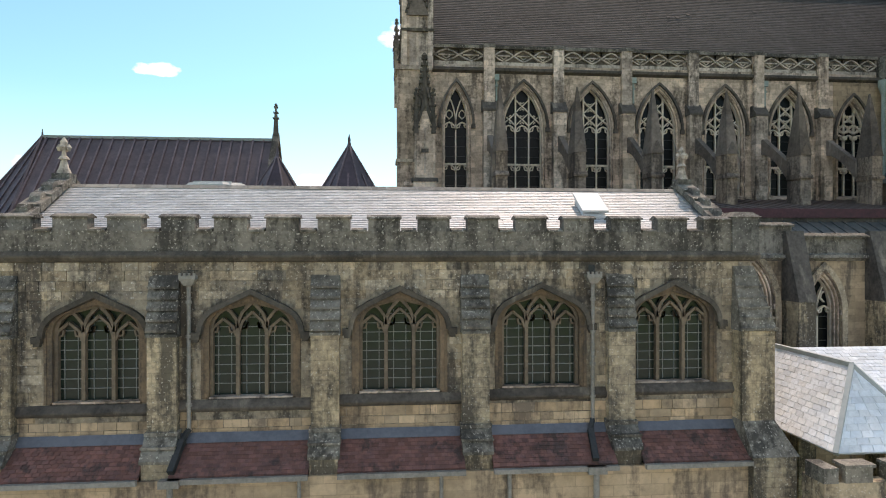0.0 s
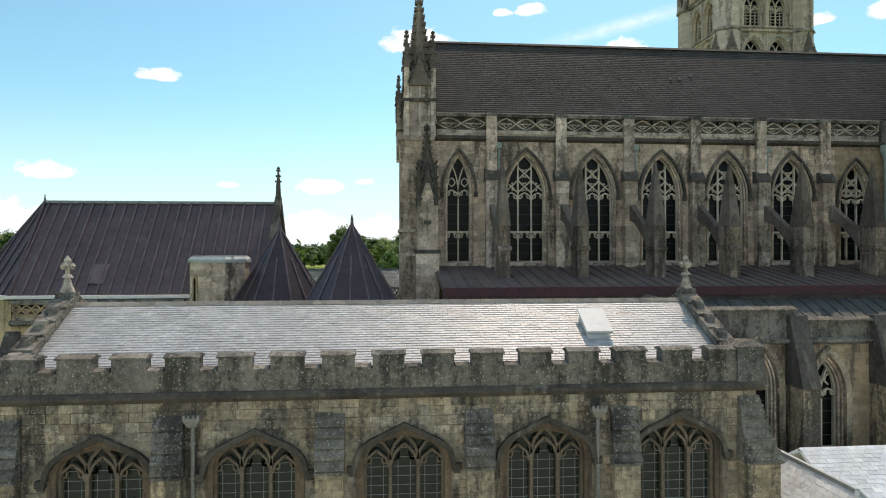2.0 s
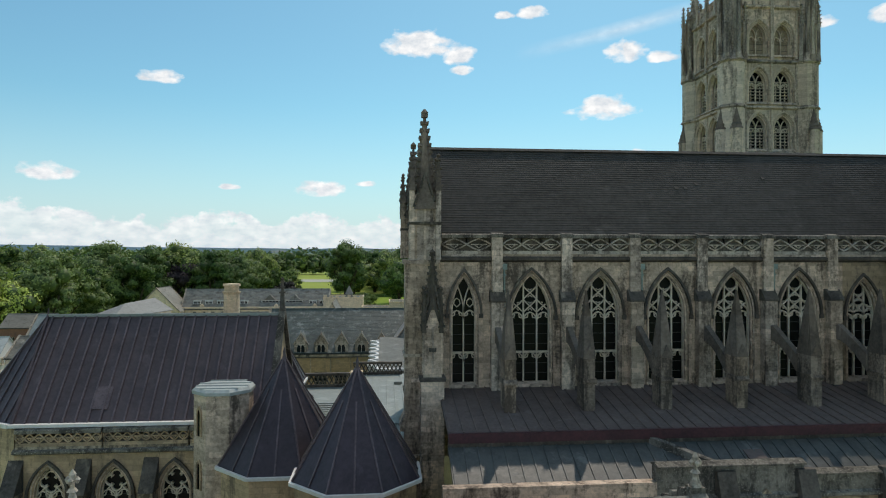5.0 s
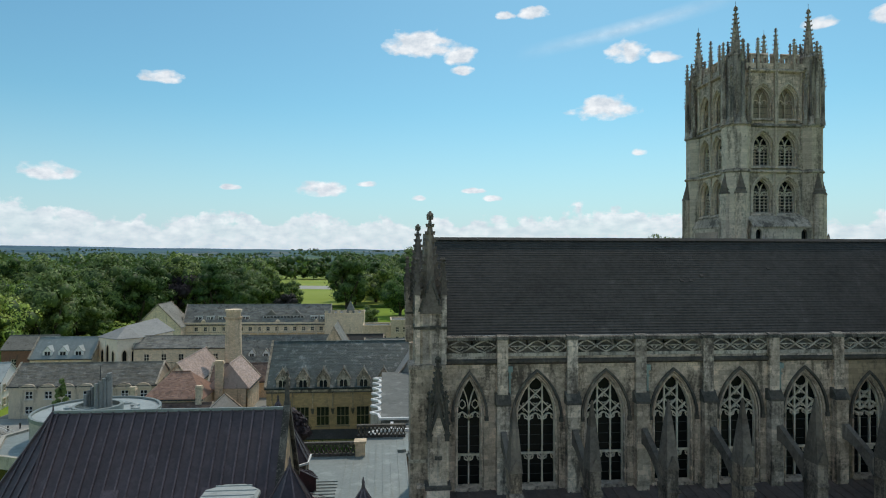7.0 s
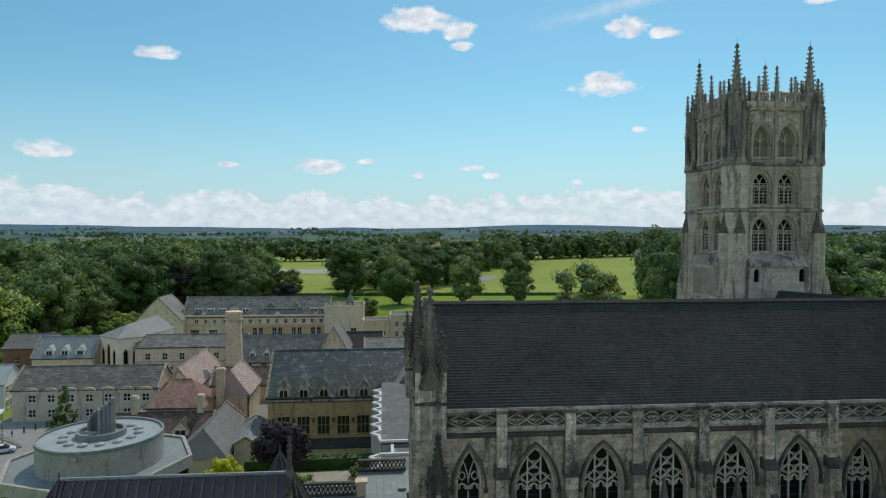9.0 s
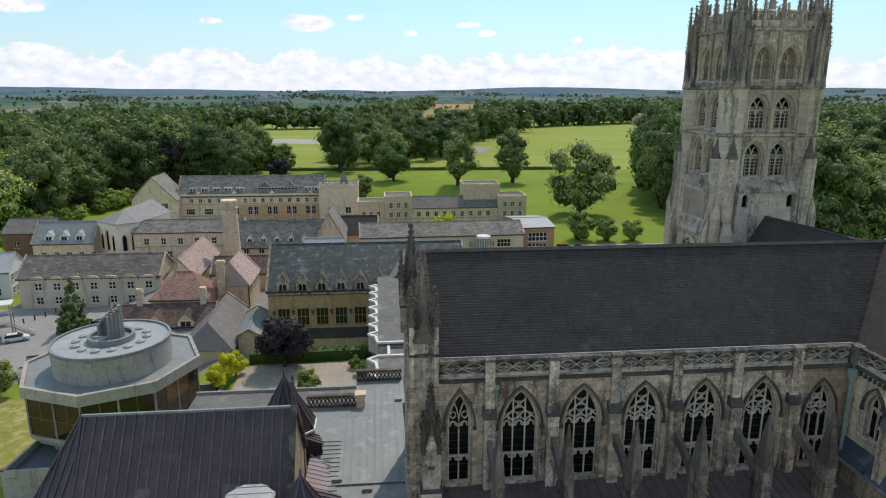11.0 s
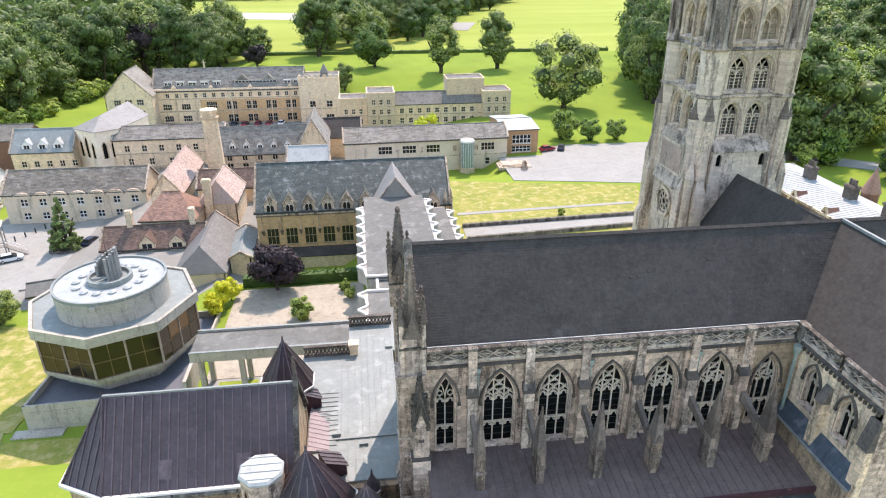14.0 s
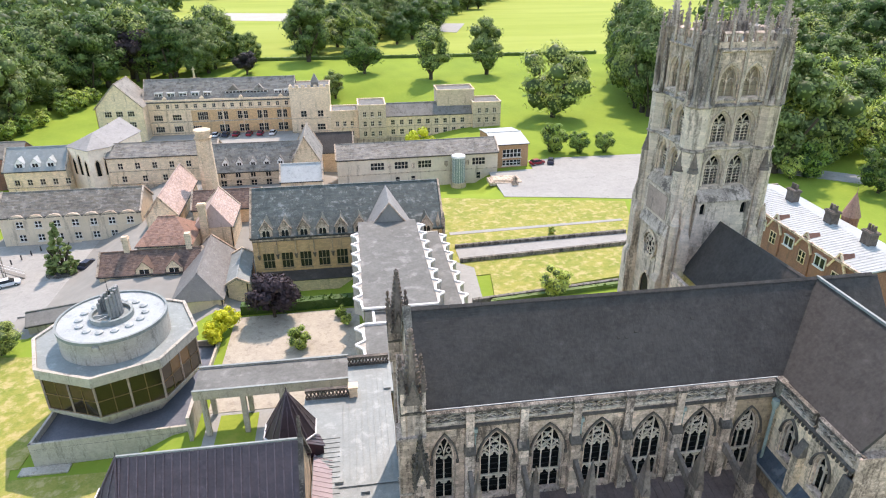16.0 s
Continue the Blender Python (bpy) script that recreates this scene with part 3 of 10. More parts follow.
def spire(bm, cx, cy, r, z0, z1, crockets=6, n=8, top=True):
    """A pinnacle's spire with crockets up its edges."""
    drum(bm, cx, cy, r, 0.05, z0, z1, n)
    for i in range(crockets):
        f = (i + 0.5) / crockets
        z, rr = z0 + (z1 - z0) * f, r * (1 - f) + 0.05 * f
        for j in range(4):
            a = math.pi / 4 + j * math.pi / 2
            x, y = cx + math.cos(a) * rr * 1.08, cy + math.sin(a) * rr * 1.08
            s = 0.045 + 0.085 * r
            hexa(bm, [(x - s, y - s, z), (x + s, y - s, z), (x + s, y + s, z), (x - s, y + s, z)],
                 [(x - s * .5 + math.cos(a) * s, y - s * .5 + math.sin(a) * s, z + 1.7 * s), (x + s * .5 + math.cos(a) * s, y - s * .5 + math.sin(a) * s, z + 1.7 * s),
                  (x + s * .5 + math.cos(a) * s, y + s * .5 + math.sin(a) * s, z + 1.7 * s), (x - s * .5 + math.cos(a) * s, y + s * .5 + math.sin(a) * s, z + 1.7 * s)])
    if top:
        s = 0.05 + 0.12 * r
        drum(bm, cx, cy, s * 0.8, s * 1.7, z1 - s, z1 + s * 0.5, 6)
        drum(bm, cx, cy, s * 1.7, s * 0.3, z1 + s * 0.5, z1 + s * 2, 6)


def seams(parent, a, b, c, d, gap, material, size=0.07):
    """Standing seams on a roof slope between the eave a-b and the ridge c-d, one part each."""
    a, b, c, d = map(Vector, (a, b, c, d))
    n = max(1, int((b - a).length / gap))
    made = []
    for i in range(n + 1):
        f = i / n
        bm = B()
        rod(bm, a.lerp(b, f), c.lerp(d, f), size)
        made.append(part("seam", bm, material, parent))
    return made


def slope(bm, quad, thick):
    """A slab on a quad or triangle, given round, thick metres downwards."""
    v = [Vector(p) for p in quad]
    n = (v[1] - v[0]).cross(v[2] - v[0]).normalized()
    if n.z < 0:
        v = v[::-1]
        n = -n
    return hexa(bm, [p - n * thick for p in v], v)


def tiles(name, parent, a, b, c, d, w, row, material, lift=0.02, jitter=0.0, keep=None, singles=0, thick=0.012, seed=1):
    """Courses of slates on a slope with the eave a-b and the ridge c-d. The first `singles` of the stretch nearest the eave's middle are parts, the others are joined."""
    rnd = random.Random(seed)
    a, b, c, d = map(Vector, (a, b, c, d))
    up = ((c - a) + (d - b)) / 2
    rows = max(1, int(up.length / row))
    nrm = (b - a).cross(c - a).normalized()
    if nrm.z < 0:
        nrm = -nrm
    verts, faces, count = [], [], 0
    for r in range(rows):
        e0, e1 = a.lerp(c, r / rows), b.lerp(d, r / rows)
        f0, f1 = a.lerp(c, (r + 1.25) / rows if r < rows - 1 else 1), b.lerp(d, (r + 1.25) / rows if r < rows - 1 else 1)
        n = max(1, int((e1 - e0).length / w))
        shift = 0.5 * (r % 2)
        for i in range(-1, n + 1):
            s0, s1 = max(0.0, (i + shift) / n), min(1.0, (i + 1 + shift) / n)
            if s1 - s0 < 0.2 / n:
                continue
            g = 0.006 / max(0.1, (e1 - e0).length)
            p = [e0.lerp(e1, s0 + g), e0.lerp(e1, s1 - g), f0.lerp(f1, s1 - g), f0.lerp(f1, s0 + g)]
            if keep and not keep((p[0] + p[2]) / 2):
                continue
            h = lift * (1 + jitter * rnd.uniform(-1, 1))
            t = [p[0] + nrm * h, p[1] + nrm * (h + jitter * 0.006 * rnd.uniform(-1, 1)), p[2] + nrm * 0.004, p[3] + nrm * 0.004]
            base = [q - nrm * thick for q in t]
            quad = base + t
            fs = ((4, 5, 6, 7), (0, 1, 5, 4), (1, 2, 6, 5), (3, 0, 4, 7))
            if count < singles:
                me = bpy.data.meshes.new(name)
                me.from_pydata([tuple(q) for q in quad], [], fs)
                me.materials.append(material)
                shared(name, me, parent)
            else:
                k = len(verts)
                verts += [tuple(q) for q in quad]
                faces += [tuple(k + j for j in f) for f in fs]
            count += 1
    me = bpy.data.meshes.new(name + "s")
    me.from_pydata(verts, [], faces)
    me.materials.append(material)
    return tagged(shared(name + "s", me, parent), kind="stuff")

# ---- the buttressed range nearest the camera ----
FY = 17.75            # face of its wall
WIN_X = (-7.43, -3.47, 0.5, 4.42, 8.23)
BUT_X = (-9.75, -5.68, -1.5, 2.55, 6.64)
front = thing("cloister_range", "weathered limestone range with battlements, arched leaded windows and pale slate roof", "building")


def front_range():
    holes = [(x, 2.5, 8.88 + 0.016 * (x + 8), 10.72 + 0.016 * (x + 8), 11.62 + 0.016 * (x + 8)) for x in WIN_X]
    bm = B()
    arched_wall(bm, -12.0, 10.55, 0.2, 12.75, FY, FY + 0.55, holes)
    part("wall", bm, STONE_FRONT, front)
    bm = B()
    box(bm, 10.0, 10.55, FY + 0.55, 25.4, 0.2, 13.0)
    box(bm, -12.0, -11.45, FY + 0.55, 25.4, 0.2, 13.0)
    box(bm, -11.45, 10.0, 24.9, 25.4, 0.2, 13.0)
    part("wall", bm, STONE_FRONT, front)
    # courses of ashlar, a little proud and uneven
    rnd = random.Random(7)
    single, verts, faces, low_v, low_f = 0, [], [], [], []
    z = 7.95
    while z < 12.55:
        h = rnd.choice((0.19, 0.23, 0.27))
        x = -11.9 + rnd.uniform(0, 0.4)
        while x < 10.5:
            w = rnd.uniform(0.3, 0.75)
            a, b, c, d = x + 0.009, min(x + w, 10.53) - 0.009, z + 0.009, min(z + h, 12.7) - 0.009
            clear = True
            for cx, ww, sill, spring, apex in holes:
                reach = 1.27 if c < spring else 1.27 * math.sqrt(max(0.0, 1 - ((c - spring) / (apex - spring)) ** 2)) 
                if d > sill - 0.3 and c < apex and a < cx + reach and b > cx - reach:
                    clear = False
            if clear and b - a > 0.08:
                p = rnd.uniform(0.008, 0.03)
                quad = [(a, FY - p, c), (b, FY - p, c), (b, FY - p, d), (a, FY - p, d), (a, FY + 0.01, c), (b, FY + 0.01, c), (b, FY + 0.01, d), (a, FY + 0.01, d)]
                fs = ((0, 1, 2, 3), (0, 4, 5, 1), (1, 5, 6, 2), (2, 6, 7, 3), (3, 7, 4, 0))
                if single < 300 and -6 < a < 7:
                    me = bpy.data.meshes.new("stone")
                    me.from_pydata(quad, [], fs)
                    me.materials.append(STONE_YELLOW if z < 8.45 else STONE_FRONT)
                    shared("stone", me, front)
                    single += 1
                elif z < 8.45:
                    k = len(low_v)
                    low_v += quad
                    low_f += [tuple(k + j for j in f) for f in fs]
                else:
                    k = len(verts)
                    verts += quad
                    faces += [tuple(k + j for j in f) for f in fs]
            x += w
        z += h
    me = bpy.data.meshes.new("stones")
    me.from_pydata(verts, [], faces)
    me.materials.append(STONE_FRONT)
    tagged(shared("stones", me, front), kind="stuff")
    me = bpy.data.meshes.new("stones")
    me.from_pydata(low_v, [], low_f)
    me.materials.append(STONE_YELLOW)
    tagged(shared("stones", me, front), kind="stuff")

    for cx, w, sill, spring, apex in holes:
        win = part("window", line_frame(cx, w, sill, spring, apex), STONE_JAMB, front, "three-light arched window with hood mould")
        part("hood", hood_mould(cx, w, spring, apex), STONE_BLACK, win, "soot-black hood mould")
        bm = B()
        line(bm, opening(cx, w - 0.36, sill + 0.05, spring, apex - 0.17), 0.10, FY + 0.13, FY + 0.32)
        r = apex - spring
        for sgn in (-1, 1):
            bar(bm, (cx + sgn * 0.38, sill), (cx + sgn * 0.38, spring + 0.02), 0.095, FY + 0.13, FY + 0.3)
            line(bm, [(cx + sgn * 0.38, spring), (cx + sgn * 0.37, spring + 0.2 * r), (cx + sgn * 0.27, spring + 0.48 * r), (cx, spring + 0.8 * r)], 0.08, FY + 0.14, FY + 0.3)
            line(bm, [(cx + sgn * 0.38, spring), (cx + sgn * 0.42, spring + 0.28 * r), (cx + sgn * 0.58, spring + 0.52 * r), (cx + sgn * 0.72, spring + 0.62 * r)], 0.075, FY + 0.14, FY + 0.3)
            line(bm, [(cx + sgn * 1.1, spring - 0.2), (cx + sgn * 1.02, spring + 0.05), (cx + sgn * 0.76, spring + 0.3 * r)], 0.07, FY + 0.15, FY + 0.29)
            line(bm, [(cx + sgn * 0.42, spring - 0.2), (cx + sgn * 0.5, spring + 0.05), (cx + sgn * 0.76, spring + 0.3 * r)], 0.07, FY + 0.15, FY + 0.29)
            line(bm, [(cx + sgn * 0.36, spring - 0.1), (cx + sgn * 0.26, spring + 0.2), (cx, spring + 0.5 * r)], 0.07, FY + 0.15, FY + 0.29)
            for c0, z0 in ((0.76, -0.1), (0.0, 0.0)):
                for q in (-1, 1):
                    line(bm, [(cx + sgn * c0 + q * 0.3, spring + z0), (cx + sgn * c0 + q * 0.17, spring + z0 + 0.02), (cx + sgn * c0 + q * 0.14, spring + z0 + 0.17)], 0.045, FY + 0.18, FY + 0.28)
        line(bm, [(cx - 0.2, spring + 0.62 * r), (cx, spring + 0.92 * r), (cx + 0.2, spring + 0.62 * r)], 0.05, FY + 0.16, FY + 0.28)
        part("tracery", bm, STONE_MULLION, win, "dark brown stone mullions")
        bm = B()
        for dx in (-0.74, 0.0, 0.74):
            top = spring + (0.42 if dx == 0 else 0.1)
            i = 1
            while sill + 0.1 + i * 0.255 < top:
                z = sill + 0.1 + i * 0.255
                bar(bm, (cx + dx - 0.32, z), (cx + dx + 0.32, z), 0.02, FY + 0.27, FY + 0.295)
                i += 1
            for v in (-0.17, 0.17):
                bar(bm, (cx + dx + v, sill + 0.08), (cx + dx + v, top), 0.018, FY + 0.275, FY + 0.295)
        part("glazing_bar", bm, LEAD_BARS, win, "pale lead glazing bars")
        glass_sheet("pane", opening(cx, w - 0.2, sill, spring, apex - 0.1), FY + 0.3, GLASS_LEAD, win)
        part("sill", box(B(), cx - w / 2 + 0.1, cx + w / 2 - 0.1, FY + 0.0, FY + 0.32, sill - 0.02, sill + 0.045), STONE_NAVE, win, "pale worn stone sill")

    # strings, parapet and battlements
    ends = [-11.9] + [v for x in BUT_X for v in (x - 0.37, x + 0.37)] + [10.0]
    for x0, x1 in zip(ends[::2], ends[1::2]):
        z = 8.88 + 0.016 * ((x0 + x1) / 2 + 8)
        bm = B()
        prism(bm, [(FY, z - 0.34), (FY - 0.09, z - 0.30), (FY - 0.14, z - 0.23), (FY - 0.14, z - 0.19), (FY - 0.02, z - 0.01)], "x", x0, x1)
        part("sill_course", bm, STONE_DARK, front)
    bm = B()
    prism(bm, [(FY, 12.58), (FY - 0.12, 12.62), (FY - 0.2, 12.72), (FY - 0.2, 12.77), (FY - 0.1, 12.86), (FY, 12.9)], "x", -12.0, 10.75)
    part("string_course", bm, STONE_BLACK, front)
    bm = B()
    box(bm, -12.0, 10.6, FY - 0.05, FY + 0.4, 12.86, 13.42)
    box(bm, 10.15, 10.65, FY + 0.4, 19.2, 12.7, 13.6)
    part("parapet", bm, STONE_COPE, front)
    n = 16
    for i in range(n):
        x = -11.2 + i * 1.355
        bm = B()
        box(bm, x, x + 0.86, FY - 0.05, FY + 0.38, 13.42, 13.76)
        part("merlon", bm, STONE_COPE, front)
        bm = B()
        prism(bm, [(FY - 0.11, 13.76), (FY + 0.44, 13.76), (FY + 0.44, 13.80), (FY + 0.17, 13.88), (FY - 0.11, 13.80)], "x", x - 0.04, x + 0.90)
        part("coping", bm, STONE_COPE, front)
        bm = B()
        prism(bm, [(FY - 0.10, 13.40), (FY + 0.44, 13.40), (FY + 0.44, 13.46), (FY + 0.17, 13.52), (FY - 0.10, 13.46)], "x", x + 0.90, x + 1.31)
        part("coping", bm, STONE_COPE, front)
    bm = B()
    box(bm, 9.95, 10.75, FY - 0.12, FY + 0.75, 12.86, 13.85)
    hexa(bm, [(9.9, FY - 0.17, 13.85), (10.8, FY - 0.17, 13.85), (10.8, FY + 0.8, 13.85), (9.9, FY + 0.8, 13.85)], [(10.1, FY, 14.0), (10.6, FY, 14.0), (10.6, FY + 0.6, 14.0), (10.1, FY + 0.6, 14.0)])
    part("corner_block", bm, STONE_COPE, front)

    # buttresses in stages with weathered slopes
    for x in BUT_X:
        b = part("buttress", box(B(), x - 0.37, x + 0.37, FY - 0.32, FY + 0.01, 8.1, 10.65), STONE_BUTT, front, "stepped stone buttress")
        bm = B()
        prism(bm, [(FY - 0.36, 10.65), (FY - 0.36, 10.72), (FY - 0.26, 10.80), (FY, 12.25), (FY, 10.65)], "x", x - 0.40, x + 0.40)
        part("weathering", bm, STONE_COPE, b)
        for i in range(5):
            f = i / 5
            y, z = FY - 0.28 + 0.27 * f, 10.8 + 1.4 * f
            part("weathering_slab", prism(B(), [(y - 0.13, z - 0.02), (y - 0.13, z + 0.04), (y + 0.05, z + 0.33), (y + 0.15, z + 0.33), (y + 0.15, z - 0.02)], "x", x - 0.39, x + 0.39), STONE_COPE, b)
        bm = B()
        box(bm, x - 0.37, x + 0.37, FY - 0.75, FY + 0.01, 0.2, 7.55)
        part("foot", bm, STONE_BUTT, b)
        bm = B()
        prism(bm, [(FY - 0.8, 7.5), (FY - 0.8, 7.58), (FY - 0.33, 8.15), (FY, 8.15), (FY, 7.5)], "x", x - 0.41, x + 0.41)
        box(bm, x - 0.43, x + 0.43, FY - 0.66, FY + 0.01, 7.83, 7.89)
        box(bm, x - 0.42, x + 0.42, FY - 0.40, FY + 0.01, 8.10, 8.2)
        part("weathering", bm, STONE_COPE, b)
    # the corner buttress, wider and of deeper stages
    b = part("buttress", box(B(), 10.0, 10.95, FY - 0.55, FY + 0.6, 8.1, 10.65), STONE_BUTT, front, "deep corner buttress of weathered limestone")
    bm = B()
    hexa(bm, [(9.95, FY - 0.6, 10.65), (11.0, FY - 0.6, 10.65), (11.0, FY + 0.6, 10.65), (9.95, FY + 0.6, 10.65)], [(10.0, FY - 0.05, 12.45), (10.62, FY - 0.05, 12.45), (10.62, FY + 0.6, 12.45), (10.0, FY + 0.6, 12.45)])
    for i in range(6):
        f = i / 6
        box(bm, 9.97 + 0.03 * f, 11.03 - 0.4 * f, FY - 0.62 + 0.54 * f, FY + 0.2, 10.68 + 1.75 * f, 10.74 + 1.75 * f)
    part("weathering", bm, STONE_COPE, b)
    part("foot", box(B(), 10.0, 11.25, FY - 1.1, FY + 0.7, 0.2, 7.3), STONE_BUTT, b)
    bm = B()
    hexa(bm, [(9.96, FY - 1.15, 7.3), (11.3, FY - 1.15, 7.3), (11.3, FY + 0.7, 7.3), (9.96, FY + 0.7, 7.3)], [(10.0, FY - 0.55, 8.15), (10.95, FY - 0.55, 8.15), (10.95, FY + 0.6, 8.15), (10.0, FY + 0.6, 8.15)])
    part("weathering", bm, STONE_COPE, b)

    # slate roof, gable copings and finials
    bm = B()
    slope(bm, [(-9.75, 18.35, 13.22), (10.1, 18.35, 13.22), (10.1, 21.55, 14.93), (-9.75, 21.4, 14.86)], 0.12)
    slope(bm, [(-9.75, 24.9, 13.22), (10.1, 24.9, 13.22), (10.1, 21.55, 14.93), (-9.75, 21.4, 14.86)], 0.12)
    box(bm, -11.4, 10.0, 18.2, 18.6, 13.0, 13.12)
    roof = part("roof", bm, SLATE_LIGHT, front)
    tiles("slate", front, (-9.75, 18.35, 13.24), (10.1, 18.35, 13.24), (-9.75, 21.4, 14.88), (10.1, 21.55, 14.95), 0.30, 0.122, SLATE_LIGHT, 0.024, 0.15, None, 300, 0.022)
    for i in range(40):
        bm = B()
        x = -9.75 + i * 0.4963
        prism(bm, [(21.3, 14.86), (21.48, 14.98), (21.66, 14.86)], "x", x, x + 0.485)
        part("ridge_tile", bm, SLATE_GREY, front)
    for x0, x1 in ((-10.2, -9.7), (10.05, 10.5)):
        bm = B()
        prism(bm, [(18.0, 13.0), (21.48, 14.85), (25.2, 13.0)], "x", x0, x1)
        part("gable", bm, STONE_COPE, front)
        for i in range(5):
            f0, f1 = 0.08 + i * 0.18, 0.08 + (i + 1) * 0.18 - 0.015
            bm = B()
            y0, y1 = 17.95 + 3.5 * f0, 17.95 + 3.5 * f1
            z0, z1 = 13.15 + 1.87 * f0, 13.15 + 1.87 * f1
            prism(bm, [(y0, z0), (y1, z1), (y1, z1 + 0.2), (y0 - 0.03, z0 + 0.24)], "x", x0 - 0.05, x1 + 0.05)
            part("coping", bm, STONE_COPE, front)
            bm = B()
            prism(bm, [(43.0 - y0, z0), (43.0 - y1, z1), (43.0 - y1, z1 + 0.2), (43.03 - y0, z0 + 0.24)], "x", x0 - 0.05, x1 + 0.05)
            part("coping", bm, STONE_COPE, front)
        for i in range(4):
            f = 0.16 + 0.2 * i
            y, z = 17.95 + 3.5 * f, 13.36 + 1.87 * f
            for way_, yy in ((1, y), (-1, 43.0 - y)):
                bm = B()
                prism(bm, [(yy - way_ * 0.2, z - 0.1), (yy - way_ * 0.17, z + 0.07), (yy - way_ * 0.08, z + 0.16), (yy + way_ * 0.13, z + 0.18), (yy + way_ * 0.19, z + 0.08)], "x", x0 + 0.1, x1 - 0.1)
                part("crocket", bm, STONE_COPE, front, "weathered block standing up from the coping")
        bm = B()
        xm = (x0 + x1) / 2
        part("pedestal", box(B(), x0 - 0.02, x1 + 0.02, 21.25, 21.71, 14.7, 15.3), STONE_COPE, front)
        drum(bm, xm, 21.48, 0.22, 0.16, 15.3, 15.46, 8)
        drum(bm, xm, 21.48, 0.15, 0.09, 15.45, 15.7, 8)
        finial(bm, xm, 21.48, 15.6, 0.85)
        part("finial", bm, STONE_FRIEZE, front, "foliated stone cross finial")

    # roof light
    sky = part("roof_light", skylight_frame(), WHITE_TRIM, front, "white-framed opening roof light")
    # rainwater goods
    for x in (-5.05, 5.86):
        pipe = part("downpipe", B(), IRON, front, "grey cast-iron downpipe with hopper")
        bm = B()
        drum(bm, x, FY - 0.12, 0.055, 0.055, 8.2, 12.1, 10)
        for z in (8.8, 9.7, 10.6, 11.5):
            drum(bm, x, FY - 0.12, 0.08, 0.08, z, z + 0.08, 10)
        part("pipe", bm, IRON, pipe)
        bm = B()
        hexa(bm, [(x - 0.1, FY - 0.24, 11.98), (x + 0.1, FY - 0.24, 11.98), (x + 0.1, FY, 11.98), (x - 0.1, FY, 11.98)], [(x - 0.2, FY - 0.3, 12.15), (x + 0.2, FY - 0.3, 12.15), (x + 0.2, FY, 12.15), (x - 0.2, FY, 12.15)])
        box(bm, x - 0.21, x + 0.21, FY - 0.31, FY, 12.15, 12.24)
        for j in range(4):
            box(bm, x - 0.21 + j * 0.12, x - 0.15 + j * 0.12, FY - 0.31, FY - 0.25, 12.24, 12.31)
        part("hopper", bm, IRON, pipe, "grey crenellated rainwater hopper")
        part("spout", box(B(), x - 0.09, x + 0.09, FY - 0.02, FY + 0.02, 12.28, 12.5), IRON_DARK, pipe)
        bm = B()
        rod(bm, (x, FY - 0.12, 8.2), (x - 0.12, FY - 0.3, 7.95), 0.11)
        rod(bm, (x - 0.12, FY - 0.3, 7.95), (x - 0.2, FY - 1.0, 7.35), 0.16)
        part("shoe", bm, IRON_DARK, pipe)
        bm = B()
        box(bm, x - 0.45, x + 0.05, FY - 1.2, FY - 0.95, 7.02, 7.2)
        drum(bm, x - 0.2, FY - 1.05, 0.08, 0.08, 0.2, 7.02, 8)
        part("lower_pipe", bm, IRON, pipe)


def line_frame(cx, w, sill, spring, apex):
    """Chamfered jamb and the hood mould over the arch."""
    bm = B()
    pts = opening(cx, w - 0.04, sill, spring, apex)
    line(bm, opening(cx, w - 0.1, sill, spring, apex - 0.04), 0.2, FY + 0.0, FY + 0.2)
    line(bm, opening(cx, w + 0.02, sill, spring, apex + 0.01), 0.07, FY - 0.03, FY + 0.1)
    return bm


def hood_mould(cx, w, spring, apex):
    bm = B()
    hood = [(cx + x, spring - 0.1 + z) for x, z in arch(w / 2 + 0.09, apex - spring + 0.22)]
    line(bm, hood, 0.13, FY - 0.16, FY + 0.02)
    line(bm, [(cx + x, spring - 0.1 + z) for x, z in arch(w / 2 + 0.04, apex - spring + 0.14)], 0.06, FY - 0.06, FY + 0.02)
    for s in (-1, 1):
        x = cx + s * (w / 2 + 0.18)
        box(bm, x - 0.12, x + 0.12, FY - 0.17, FY + 0.02, spring - 0.24, spring - 0.06)
        box(bm, x - 0.08, x + 0.08, FY - 0.13, FY + 0.02, spring - 0.32, spring - 0.24)
    return bm


def skylight_frame():
    bm = B()
    a = Vector((6.15, 20.5, 14.5))
    slope(bm, [(6.15, 19.45, 14.12), (6.98, 19.45, 14.12), (6.98, 20.5, 14.74), (6.15, 20.5, 14.74)], 0.07)
    slope(bm, [(6.22, 19.5, 13.95), (6.9, 19.5, 13.95), (6.9, 20.45, 14.55), (6.22, 20.45, 14.55)], 0.14)
    return bm


front_range()
